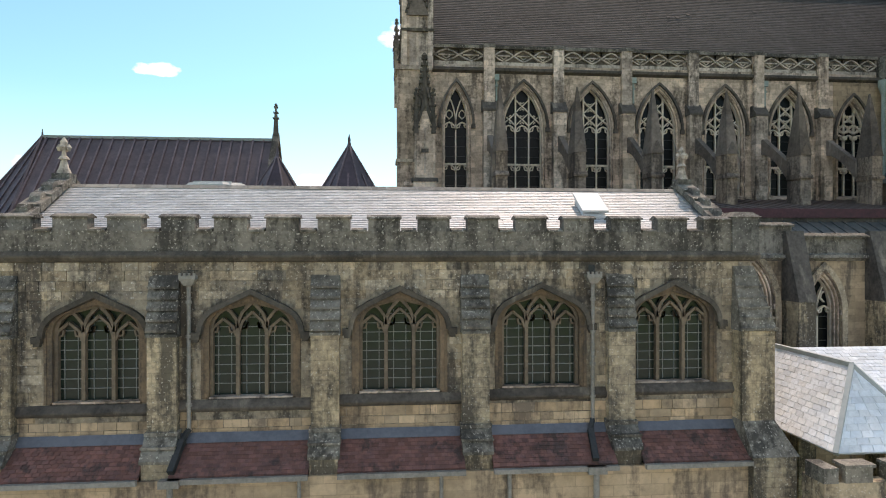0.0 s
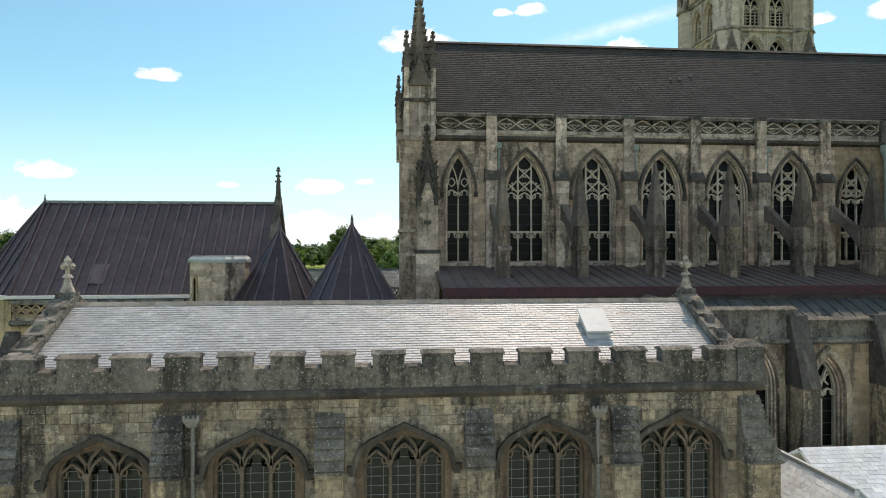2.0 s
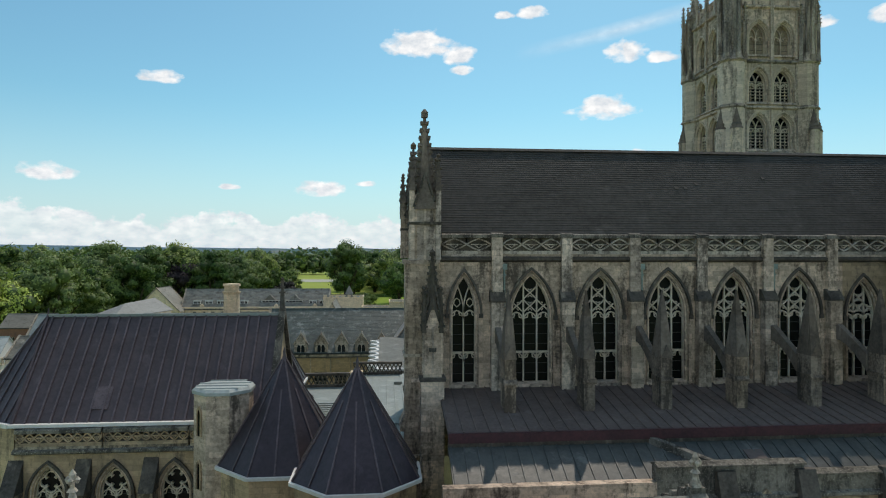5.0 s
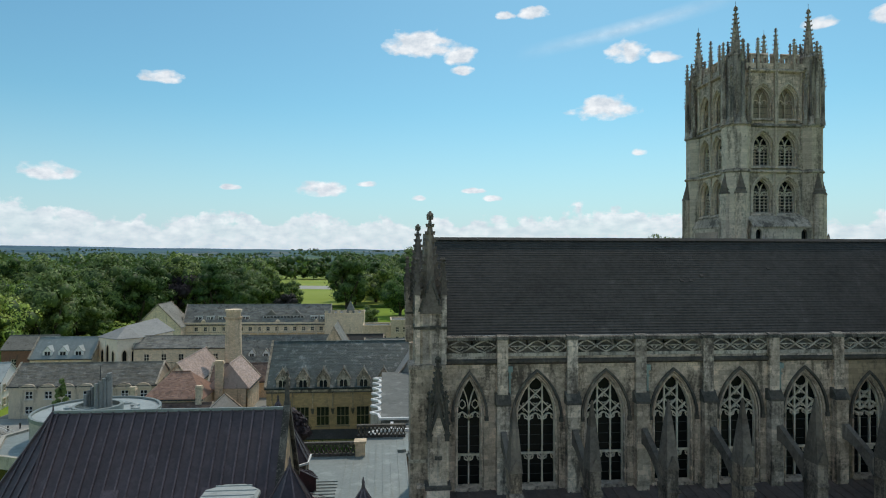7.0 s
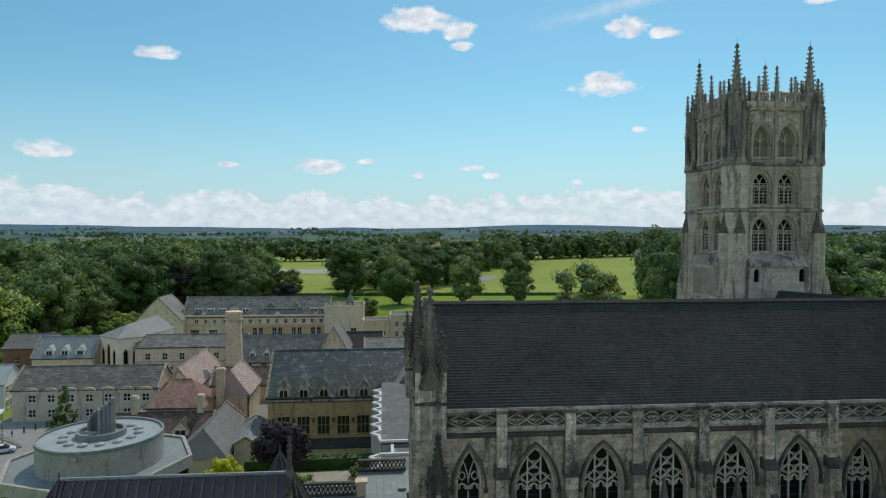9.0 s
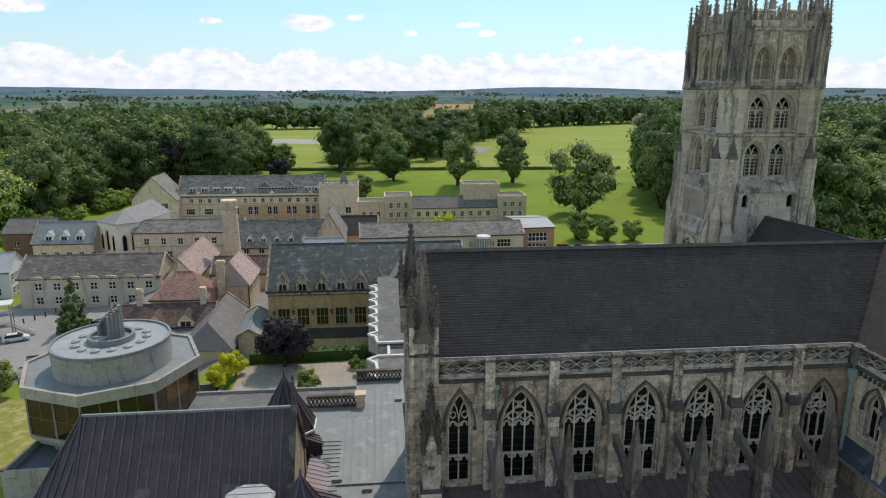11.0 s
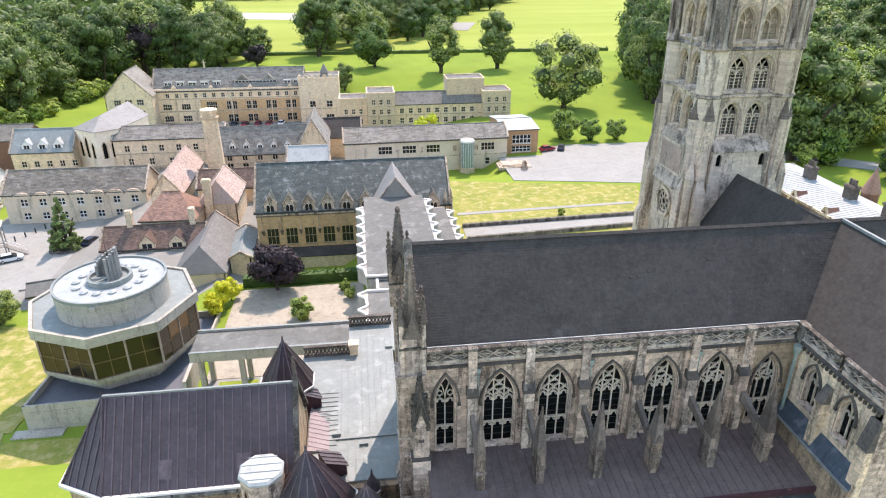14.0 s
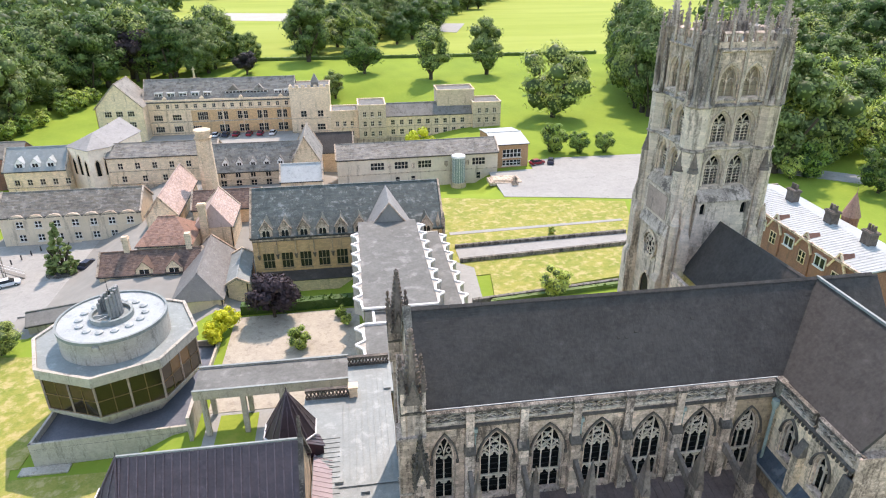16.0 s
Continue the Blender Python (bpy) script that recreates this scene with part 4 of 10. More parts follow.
# the lean-to below, tiled between the buttresses
lean = thing("lean_to", "lean-to with plum-red clay tile roof and buff stone wall", "building")
holes = []
bm = B()
box(bm, -12.0, 10.0, FY - 0.85, FY - 0.6, 0.2, 7.1)
part("wall", bm, STONE_YELLOW, lean)
edges = [-12.0] + [v for x in BUT_X for v in (x - 0.37, x + 0.37)] + [10.0]
for x0, x1 in zip(edges[::2], edges[1::2]):
    bm = B()
    slope(bm, [(x0, FY - 1.0, 7.22), (x1, FY - 1.0, 7.22), (x1, FY, 7.96), (x0, FY, 7.96)], 0.08)
    roof = part("roof", bm, TILE_PLUM, lean)
    tiles("tile", lean, (x0, FY - 1.0, 7.24), (x1, FY - 1.0, 7.24), (x0, FY - 0.02, 7.97), (x1, FY - 0.02, 7.97), 0.17, 0.115, TILE_PLUM, 0.018, 0.4, None, 50)
    bm = B()
    slope(bm, [(x0, FY - 0.22, 7.86), (x1, FY - 0.22, 7.86), (x1, FY - 0.02, 8.08), (x0, FY - 0.02, 8.08)], 0.03)
    part("flashing", bm, LEAD_FLASH, lean)
    bm = B()
    prism(bm, [(FY - 1.12, 7.08), (FY - 1.12, 7.2), (FY - 0.98, 7.2), (FY - 0.98, 7.08)], "x", x0, x1)
    part("gutter", bm, IRON, lean)
for x in (-2.1, 3.35, 1.55):
    part("downpipe", drum(B(), x, FY - 0.93, 0.055, 0.055, 0.2, 7.1, 8), IRON, lean)

# the low block with a hipped slate roof beside it
low = thing("hipped_block", "low stone block with battlements and pale hipped slate roof", "building")
bm = B()
box(bm, 11.75, 22.0, 15.7, 16.1, 0.2, 6.9)
box(bm, 11.35, 11.75, 15.7, 16.6, 0.2, 6.9)
box(bm, 11.35, 11.75, 18.6, 27.0, 0.2, 6.9)
part("wall", bm, STONE_FRONT, low)
E0, E1, E2, A0, A1 = (12.1, 16.3, 7.45), (15.4, 16.3, 7.45), (12.1, 27.0, 7.45), (13.75, 17.85, 9.5), (13.75, 27.0, 9.5)
bm = B()
slope(bm, [E0, E1, A0], 0.1)
slope(bm, [E0, E2, A1, A0], 0.1)
slope(bm, [E1, (15.4, 27.0, 7.45), A1, A0], 0.1)
slope(bm, [(15.4, 20.0, 7.45), (22, 20.0, 7.45), (22, 23, 9.2), (15.4, 23, 9.2)], 0.1)
slope(bm, [(15.4, 26.0, 7.45), (22, 26.0, 7.45), (22, 23, 9.2), (15.4, 23, 9.2)], 0.1)
part("roof", bm, SLATE_PALE, low)
UP = Vector((0, 0, 0.02))
tiles("slate", low, Vector(E0) + UP, Vector(E1) + UP, (13.73, 17.85, 9.52), (13.77, 17.85, 9.52), 0.34, 0.19, SLATE_PALE, 0.014, 0.3, None, 60)
tiles("slate", low, Vector(E2) + UP, Vector(E0) + UP, Vector(A1) + UP, Vector(A0) + UP, 0.34, 0.19, SLATE_PALE, 0.014, 0.3, None, 100)
tiles("slate", low, (15.4, 20.0, 7.47), (22, 20.0, 7.47), (15.4, 23, 9.22), (22, 23, 9.22), 0.34, 0.19, SLATE_PALE, 0.014, 0.3, None, 60)
for q in (E0, E1):
    part("hip_roll", rod(B(), q, Vector(A0) + UP * 2, 0.13), LEAD_PALE, low)
part("ridge_roll", rod(B(), Vector(A0) + UP * 2, Vector(A1) + UP * 2, 0.13), LEAD_PALE, low)
for i in range(8):
    m_ = part("merlon", box(B(), 11.9 + i * 1.25, 12.65 + i * 1.25, 15.65, 16.05, 6.9, 7.3), STONE_COPE, low)
    part("coping", box(B(), 11.85 + i * 1.25, 12.7 + i * 1.25, 15.6, 16.1, 7.3, 7.38), STONE_COPE, m_)
for i in range(3):
    m_ = part("merlon", box(B(), 11.3, 11.7, 18.8 + i * 1.35, 19.5 + i * 1.35, 6.9, 7.3), STONE_COPE, low)
bm = B()
box(bm, 11.3, 11.7, 15.65, 16.4, 6.9, 7.3)
part("merlon", bm, STONE_COPE, low)
for x in (12.6, 14.2):
    bm = B()
    line(bm, opening(x, 0.7, 4.2, 5.4, 5.8), 0.14, 15.6, 15.75)
    w_ = part("window", bm, STONE_BROWN, low)
    glass_sheet("pane", opening(x, 0.7, 4.2, 5.4, 5.8), 15.68, GLASS_LEAD, w_)

# ---- the abbey church ----
NY = 36.0             # face of the clerestory wall
church = thing("abbey_church", "great weathered limestone gothic church with dark tiled roof", "church")
WINDOWS = {}


def gothic_window(parent, w, sill, spring, apex, lights, m, transom=None, louvre=False, stone=STONE_TRACERY, glass=GLASS_DARK, hood_stone=STONE_NAVE, d=0.3, rose=False):
    """A traceried window about x = 0 in a wall whose face is y = 0, placed by m."""
    key = (w, round(apex - sill, 2), round(spring - sill, 2), lights, transom, louvre, stone.name, glass.name, hood_stone.name, rose)
    if key not in WINDOWS:
        s0, sp, ap = 0.0, spring - sill, apex - sill
        bm = B()
        line(bm, opening(0, w + 0.12, s0, sp, ap + 0.1), 0.06, -0.05, 0.06)
        line(bm, opening(0, w - 0.02, s0, sp, ap), 0.14, 0.05, 0.2)
        prism(bm, [(-0.12, -0.16), (0.3, -0.16), (0.3, 0.12), (-0.06, 0.0)], "x", -w / 2 - 0.1, w / 2 + 0.1)
        me_jamb = bpy.data.meshes.new("window")
        bm.to_mesh(me_jamb)
        bm.free()
        me_jamb.materials.append(STONE_NAVE if hood_stone == STONE_SOOT else hood_stone)
        bm = B()
        line(bm, [(x, sp - 0.1 + z) for x, z in arch(w / 2 + 0.24, ap - sp + 0.4)], 0.12, -0.16, 0.02)
        for s in (-1, 1):
            box(bm, s * (w / 2 + 0.22) - 0.11, s * (w / 2 + 0.22) + 0.11, -0.17, 0.02, sp - 0.28, sp - 0.05)
        me_frame = bpy.data.meshes.new("hood")
        bm.to_mesh(me_frame)
        bm.free()
        me_frame.materials.append(STONE_DARK if hood_stone == STONE_SOOT else hood_stone)
        bm = B()
        t, y0, y1 = 0.075, d, d + 0.14
        line(bm, opening(0, w - 0.12, s0, sp, ap - 0.06), 0.11, y0 - 0.02, y1)
        pitch = w / lights
        a = pitch / 2
        for i in range(1, lights):
            bar(bm, (-w / 2 + i * pitch, s0), (-w / 2 + i * pitch, sp + 0.1), t, y0, y1)
        for i in range(lights):
            cx = -w / 2 + (i + 0.5) * pitch
            levels = [sp - 0.35]
            if transom:
                levels.append(transom - 0.1 - a)
            for z in levels:
                line(bm, [(cx + x, z + zz) for x, zz in arch(a, a * 1.25, 4)], 0.065, y0, y1)
                for s in (-1, 1):
                    line(bm, [(cx + s * a * 0.9, z + a * 0.35), (cx + s * a * 0.42, z + a * 0.5), (cx + s * a * 0.3, z + a * 0.95)], 0.05, y0 + 0.02, y1 - 0.02)
        if transom:
            bar(bm, (-w / 2, transom), (w / 2, transom), 0.1, y0 - 0.02, y1)
        # intersecting tracery in the head: each mullion branches both ways, along curves like the arch's own
        r = ap - sp
        inner = [(x, sp + z) for x, z in arch(w / 2, r, 9)]
        half = len(inner) // 2

        def below(x, z):
            u = 2 * abs(x) / w
            return u < 1 and z < sp + r * max(0.0, 1 - u ** 1.75)

        if lights > 2:
            # straight mullions run up to the arch, with crossing curves in each light
            for i in range(1, lights):
                x0 = -w / 2 + i * pitch
                bar(bm, (x0, sp), (x0, sp + r * (1 - (2 * abs(x0) / w) ** 1.75)), t, y0, y1)
            for i in range(lights):
                cx = -w / 2 + (i + 0.5) * pitch
                for low in (sp + a * 0.35, sp + a * 2.3) if abs(cx) < 0.1 else (sp + a * 0.35,):
                    for s in (-1, 1):
                        run_ = [(cx - s * a * f, low + a * g) for f, g in ((1.0, 0.0), (0.75, 0.2), (0.35, 0.6), (0.0, 0.9), (-0.35, 1.2), (-0.75, 1.6), (-1.0, 1.85))]
                        run_ = [q for q in run_ if below(q[0] * 1.02, q[1])]
                        if len(run_) > 1:
                            line(bm, run_, t * 0.8, y0, y1)
                        for g in (0.25, 1.5):
                            if below(cx + s * a * 0.9, low + a * g + 0.1):
                                bar(bm, (cx + s * a * 0.05, low + a * (0.55 if g < 1 else 1.3)), (cx + s * a * 0.3, low + a * g), 0.045, y0 + 0.02, y1 - 0.02)
        if rose:
            # a large quatrefoil fills the head
            cz, q = sp + r * 0.42, w * 0.17
            for i in range(4):
                ax, az = math.cos(math.pi / 2 * i), math.sin(math.pi / 2 * i)
                base = math.pi / 2 * i
                line(bm, [(q * (1.05 * ax + math.cos(base + v)), cz + q * (1.05 * az + math.sin(base + v))) for v in (-2.1, -1.5, -0.9, -0.3, 0.3, 0.9, 1.5, 2.1)], 0.07, y0, y1)
                bar(bm, (q * 0.75 * (ax - az), cz + q * 0.75 * (ax + az)), (q * 1.7 * (ax - az), cz + q * 1.7 * (ax + az)), 0.07, y0 + 0.01, y1 - 0.01)
        for i in range(1, lights if lights < 3 and not rose else 1):
            x0 = -w / 2 + i * pitch
            for side in (-1, 1):
                run_ = [(x0 + (x + w / 2) if side > 0 else x0 - (x + w / 2), z) for x, z in inner[:half + 1]]
                run_ = [q for q in run_ if below(*q)]
                if len(run_) > 1:
                    line(bm, run_, t * 0.85, y0, y1)
        for i in range(lights if lights < 3 and not rose else 0):
            cx = -w / 2 + (i + 0.5) * pitch
            foot = sp + a * 0.85
            for up in (0.0, a * 1.5):
                for s in (-1, 1):
                    curl = [(cx, foot + up - 0.02), (cx + s * a * 0.5, foot + up + a * 0.45), (cx + s * a * 0.42, foot + up + a * 0.95), (cx, foot + up + a * 1.35)]
                    if all(below(q[0] * 1.05, q[1] + 0.08) for q in curl):
                        line(bm, curl, 0.048, y0 + 0.01, y1 - 0.01)
        me_tr = bpy.data.meshes.new("tracery")
        bm.to_mesh(me_tr)
        bm.free()
        me_tr.materials.append(stone)
        bm = B()
        if louvre:
            n = int(sp / 0.28) + 2
            for i in range(n):
                z = s0 + 0.1 + i * 0.28
                prism(bm, [(d + 0.04, z), (d + 0.28, z + 0.16), (d + 0.28, z + 0.22), (d + 0.04, z + 0.06)], "x", -w / 2 + 0.05, w / 2 - 0.05)
        else:
            n = int((sp - s0) / 0.55)
            for i in range(1, n + 1):
                bar(bm, (-w / 2, s0 + i * 0.55), (w / 2, s0 + i * 0.55), 0.03, d + 0.12, d + 0.15)
        me_bar = bpy.data.meshes.new("bars")
        bm.to_mesh(me_bar)
        bm.free()
        me_bar.materials.append(STONE_DARK if louvre else IRON_DARK)
        me_glass = bpy.data.meshes.new("pane")
        pts = opening(0, w, s0, sp, ap)
        me_glass.from_pydata([(x, d + 0.16 + (0.14 if louvre else 0), z) for x, z in pts], [], [tuple(range(len(pts)))])
        me_glass.materials.append(glass)
        WINDOWS[key] = (me_jamb, me_frame, me_tr, me_bar, me_glass)
    jamb, hood, tr, bars, gl = WINDOWS[key]
    win = shared("window", jamb, parent, m @ pose(0, 0, sill))
    shared("hood", hood, win)
    tagged(win, "tall pointed window with stone tracery")
    shared("tracery", tr, win)
    shared("louvre" if louvre else "glazing_bar", bars, win)
    shared("pane", gl, win)
    return win


def lattice(parent, x0, x1, z0, z1, m, stone=STONE_NAVE):
    """A pierced parapet panel with flowing bars, base and cap rails; its face is y = 0."""
    rail = shared_mesh("parapet", box(B(), x0, x1, 0, 0.3, z0, z0 + 0.16), stone, parent, m)
    bm = B()
    prism(bm, [(-0.12, z1 - 0.2), (0.3, z1 - 0.2), (0.3, z1 - 0.05), (0.1, z1 + 0.05), (-0.12, z1 - 0.02)], "x", x0, x1)
    shared_mesh("coping", bm, STONE_COPE, rail)
    # dark sheet behind the bars paints the shade of the piercings
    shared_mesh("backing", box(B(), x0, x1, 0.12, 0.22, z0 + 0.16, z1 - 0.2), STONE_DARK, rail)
    n = max(2, round((x1 - x0) / (0.48 if stone == STONE_FRONT else 1.15)))
    p = (x1 - x0) / n
    bm = B()
    lo, hi = z0 + 0.34, z1 - 0.2
    box(bm, x0, x1, 0.0, 0.13, z0 + 0.15, lo)
    mid = (lo + hi) / 2
    h = (hi - lo) / 2
    wave = [(x0 + p * i / 4, mid + h * 0.9 * (0, 0.62, 1, 0.62)[i % 4] * (1 if i % 8 < 4 else -1)) for i in range(4 * n + 1)]
    line(bm, wave, 0.075, -0.02, 0.13)
    line(bm, [(x, 2 * mid - z) for x, z in wave], 0.07, -0.016, 0.126)
    for i in range(n):
        c = x0 + (i + 0.5) * p
        bar(bm, (c - p * 0.32, mid), (c + p * 0.32, mid), 0.06, 0.0, 0.128)
        for q in (-1, 1):
            bar(bm, (c + q * p * 0.2, mid), (c, mid - h * 0.55), 0.05, 0.02, 0.124)
            bar(bm, (c + q * p * 0.5, mid + q * 0.004), (c + q * p * 0.5, mid + h), 0.05, 0.02, 0.122)
    shared_mesh("tracery", bm, STONE_FRIEZE if stone != STONE_FRONT else STONE_YELLOW, rail)
    return rail


def shared_mesh(name, bm, material, parent, m=None):
    ob = part(name, bm, material, parent)
    if m is not None:
        ob.matrix_basis = m
    return ob


BAY = 3.952
PIERS = [5.97 + BAY * i for i in range(6)]


def nave():
    holes = [(4.15, 1.45, 15.9, 19.9, 22.0)] + [(p + BAY / 2, 2.3, 15.9, 19.75, 22.05) for p in PIERS[:5]] + [(27.75, 1.9, 15.9, 19.6, 21.7)]
    bm = B()
    arched_wall(bm, 2.0, 30.2, 12.0, 22.8, NY, NY + 0.6, holes)
    part("wall", bm, STONE_NAVE, church)
    bm = B()
    box(bm, 2.0, 29.6, 45.7, 46.2, 12.0, 24.0)
    prism(bm, [(NY + 0.6, 12.0), (45.7, 12.0), (45.7, 24.0), (41.0, 29.7), (NY + 0.6, 24.0)], "x", 2.0, 2.6)
    box(bm, 2.0, 29.6, NY + 3.5, NY + 3.7, 12.0, 24.0)
    part("wall", bm, STONE_NAVE, church)
    for cx, w, sill, spring, apex in holes:
        gothic_window(church, w, sill, spring, apex, 2 if w < 1.5 else 3, pose(cx, NY, 0), transom=1.75, hood_stone=STONE_SOOT)
    bm = B()
    arched_wall(bm, 26.5, 29.65, 15.7, 22.68, NY - 0.03, NY - 0.004, [(27.75, 1.9, 15.9, 19.6, 21.7)])
    part("facing", bm, STONE_YELLOW, church, "honey-coloured cleaned stone of the last bay")
    bm = B()
    prism(bm, [(NY, 22.7), (NY - 0.22, 22.82), (NY - 0.22, 22.95), (NY, 23.05)], "x", 2.0, 29.6)
    part("string_course", bm, STONE_DARK, church)
    xs = [2.6] + PIERS + [29.5]
    for a, b in zip(xs, xs[1:]):
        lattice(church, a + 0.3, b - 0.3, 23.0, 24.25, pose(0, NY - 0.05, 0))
    for x in PIERS:
        b = part("buttress", box(B(), x - 0.3, x + 0.3, NY - 0.27, NY + 0.02, 20.9, 24.1), STONE_NAVE, church, "flat stone pilaster buttress")
        bm = B()
        prism(bm, [(NY - 0.31, 24.08), (NY + 0.25, 24.08), (NY + 0.25, 24.24), (NY + 0.05, 24.36), (NY - 0.31, 24.28)], "x", x - 0.33, x + 0.33)
        part("cap", bm, STONE_COPE, b)
        bm = B()
        prism(bm, [(NY - 0.62, 20.5), (NY - 0.62, 20.62), (NY - 0.2, 21.15), (NY, 21.15), (NY, 20.5)], "x", x - 0.42, x + 0.42)
        part("weathering", bm, STONE_DARK, b)
        part("lower_stage", box(B(), x - 0.36, x + 0.36, NY - 0.55, NY + 0.02, 15.6, 20.5), STONE_NAVE, b)
    for x in (PIERS[0] + 0.42, PIERS[2] + 0.42, PIERS[4] + 0.42):
        pipe = part("downpipe", rod(B(), (x, NY - 0.1, 20.2), (x, NY - 0.1, 22.55), 0.1), COPPER_GREEN, church, "pale green lead downpipe")
        part("hopper", box(box(B(), x - 0.14, x + 0.14, NY - 0.26, NY, 22.3, 22.62), x - 0.09, x + 0.09, NY - 0.2, NY, 21.95, 22.05), COPPER_GREEN, pipe)
    # dark filler box added to close the gap between wall top and roof
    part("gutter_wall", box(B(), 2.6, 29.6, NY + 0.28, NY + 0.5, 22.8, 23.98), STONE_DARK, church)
    # flying buttresses and their piers
    for i in range(6):
        x, xo = PIERS[i] - 0.05, 6.05 + 4.07 * i
        fb = part("flying_buttress", B(), STONE_SOOT, church, "sooty flying buttress with pyramid-capped pier")
        bm = B()
        y0, y1 = 32.4, 33.55
        box(bm, xo - 0.29, xo + 0.29, y0, y1, 14.6, 17.9)
        prism(bm, [(y0 - 0.12, 16.6), (y0 - 0.12, 16.7), (y0, 16.85), (y1, 16.85), (y1, 16.6)], "x", xo - 0.35, xo + 0.35)
        part("pier", bm, STONE_PIER, fb)
        bm = B()
        for s in (-1, 1):
            prism(bm, [(xo - 0.33, 17.85), (xo, 18.5), (xo + 0.33, 17.85)], "y", y0 - 0.06 if s < 0 else y1 - 0.12, y0 + 0.12 if s < 0 else y1 + 0.06)
        hexa(bm, [(xo - 0.32, y0 - 0.03, 17.85), (xo + 0.32, y0 - 0.03, 17.85), (xo + 0.32, y1 + 0.03, 17.85), (xo - 0.32, y1 + 0.03, 17.85)],
             [(xo - 0.17, (y0 + y1) / 2 - 0.26, 20.0), (xo + 0.17, (y0 + y1) / 2 - 0.26, 20.0), (xo + 0.17, (y0 + y1) / 2 + 0.26, 20.0), (xo - 0.17, (y0 + y1) / 2 + 0.26, 20.0)])
        hexa(bm, [(xo - 0.168, (y0 + y1) / 2 - 0.258, 19.98), (xo + 0.168, (y0 + y1) / 2 - 0.258, 19.98), (xo + 0.168, (y0 + y1) / 2 + 0.258, 19.98), (xo - 0.168, (y0 + y1) / 2 + 0.258, 19.98)],
             [(xo - 0.03, (y0 + y1) / 2 - 0.04, 21.3), (xo + 0.03, (y0 + y1) / 2 - 0.04, 21.3), (xo + 0.03, (y0 + y1) / 2 + 0.04, 21.3), (xo - 0.03, (y0 + y1) / 2 + 0.04, 21.3)])
        part("spirelet", bm, STONE_SOOT, fb)
        bm = B()
        n = 7
        under = [(y1 - 0.1 + (NY - 0.36 - y1) * f / n, 16.3 + 2.0 * math.sin(math.pi / 2 * f / n)) for f in range(n + 1)]
        over = [(NY - 0.36, 18.75), (NY - 0.45, 19.05), (NY - 0.65, 19.15), (y1 - 0.1, 17.45)]
        prism(bm, under + over, "x", x - 0.15, x + 0.15)
        for v in bm.verts:
            v.co.x += (xo - x) * (NY - v.co.y) / (NY - y1)
        part("flyer", bm, STONE_SOOT, fb)
    # roof in courses
    eave, ridge = (NY + 0.25, 24.05), (41.05, 29.75)
    bm = B()
    slope(bm, [(2.3, *eave), (40.0, *eave), (40.0, *ridge), (2.3, *ridge)], 0.2)
    slope(bm, [(2.3, 45.9, 24.05), (40.0, 45.9, 24.05), (40.0, *ridge), (2.3, *ridge)], 0.2)
    part("roof", bm, SLATE_DARK, church)
    tiles("tile", church, (2.4, eave[0], eave[1] + 0.02), (40.0, eave[0], eave[1] + 0.02), (2.4, ridge[0], ridge[1] + 0.02), (40.0, ridge[0], ridge[1] + 0.02), 0.62, 0.19, SLATE_DARK, 0.034, 0.0,
          lambda p: p.x < 29.6 + (p.y - NY) * 0.98, 60, 0.045)
    for i in range(62):
        bm = B()
        x = 2.3 + i * 0.6
        prism(bm, [(40.85, 29.72), (41.05, 29.9), (41.25, 29.72)], "x", x, x + 0.585)
        part("ridge_tile", bm, SLATE_DARK, church)
    part("gutter_edge", rod(B(), (2.6, NY + 0.32, 24.24), (29.6, NY + 0.32, 24.24), 0.07), LEAD_PALE, church, "pale lead gutter edge")
    for x, f in ((17.6, 0.55), (18.2, 0.55), (19.0, 0.6), (23.6, 0.68)):
        y, z = eave[0] + (ridge[0] - eave[0]) * f, eave[1] + (ridge[1] - eave[1]) * f
        part("lifted_tile", hexa(B(), [(x, y - 0.1, z - 0.06), (x + 0.22, y - 0.1, z - 0.06), (x + 0.22, y + 0.1, z + 0.16), (x, y + 0.1, z + 0.16)], [(x + 0.03, y - 0.12, z + 0.0), (x + 0.2, y - 0.12, z + 0.02), (x + 0.22, y + 0.1, z + 0.2), (x, y + 0.1, z + 0.2)]), SLATE_DARK, church)

    # west end: stair turret, gable coping and crocketed pinnacles
    for x0, x1, y0, y1, top in ((0.85, 2.7, 35.3, 36.9, 22.6), (1.2, 2.3, 45.2, 46.9, 22.6)):
        part("west_buttress", box(B(), x0, x1, y0, y1, 0.3, top), STONE_NAVE, church)
    part("wall", box(B(), 1.4, 2.1, 36.9, 45.2, 0.3, 23.5), STONE_NAVE, church)
    for z in (12.2, 17.6):
        part("string_course", box(B(), 0.77, 2.78, 35.22, 36.98, z, z + 0.16), STONE_FRIEZE, church)
    bm = B()
    box(bm, 0.75, 2.75, 35.2, 37.0, 22.6, 22.85)
    part("string_course", bm, STONE_NAVE, church)
    bm = B()
    prism(bm, [(0.6, 13.6), (0.6, 13.9), (0.85, 14.4), (0.85, 13.6)], "y", 35.3, 36.9)
    part("weathering", bm, STONE_NAVE, church)
    part("string_course", box(B(), 1.2, 2.75, 34.95, 35.2, 16.3, 16.5), STONE_NAVE, church)
    bm = B()
    prism(bm, [(36.6, 23.4), (41.05, 29.6), (45.6, 23.4), (45.6, 23.9), (41.05, 30.1), (36.6, 23.9)], "x", 1.85, 2.45)
    part("gable_coping", bm, STONE_COPE, church)
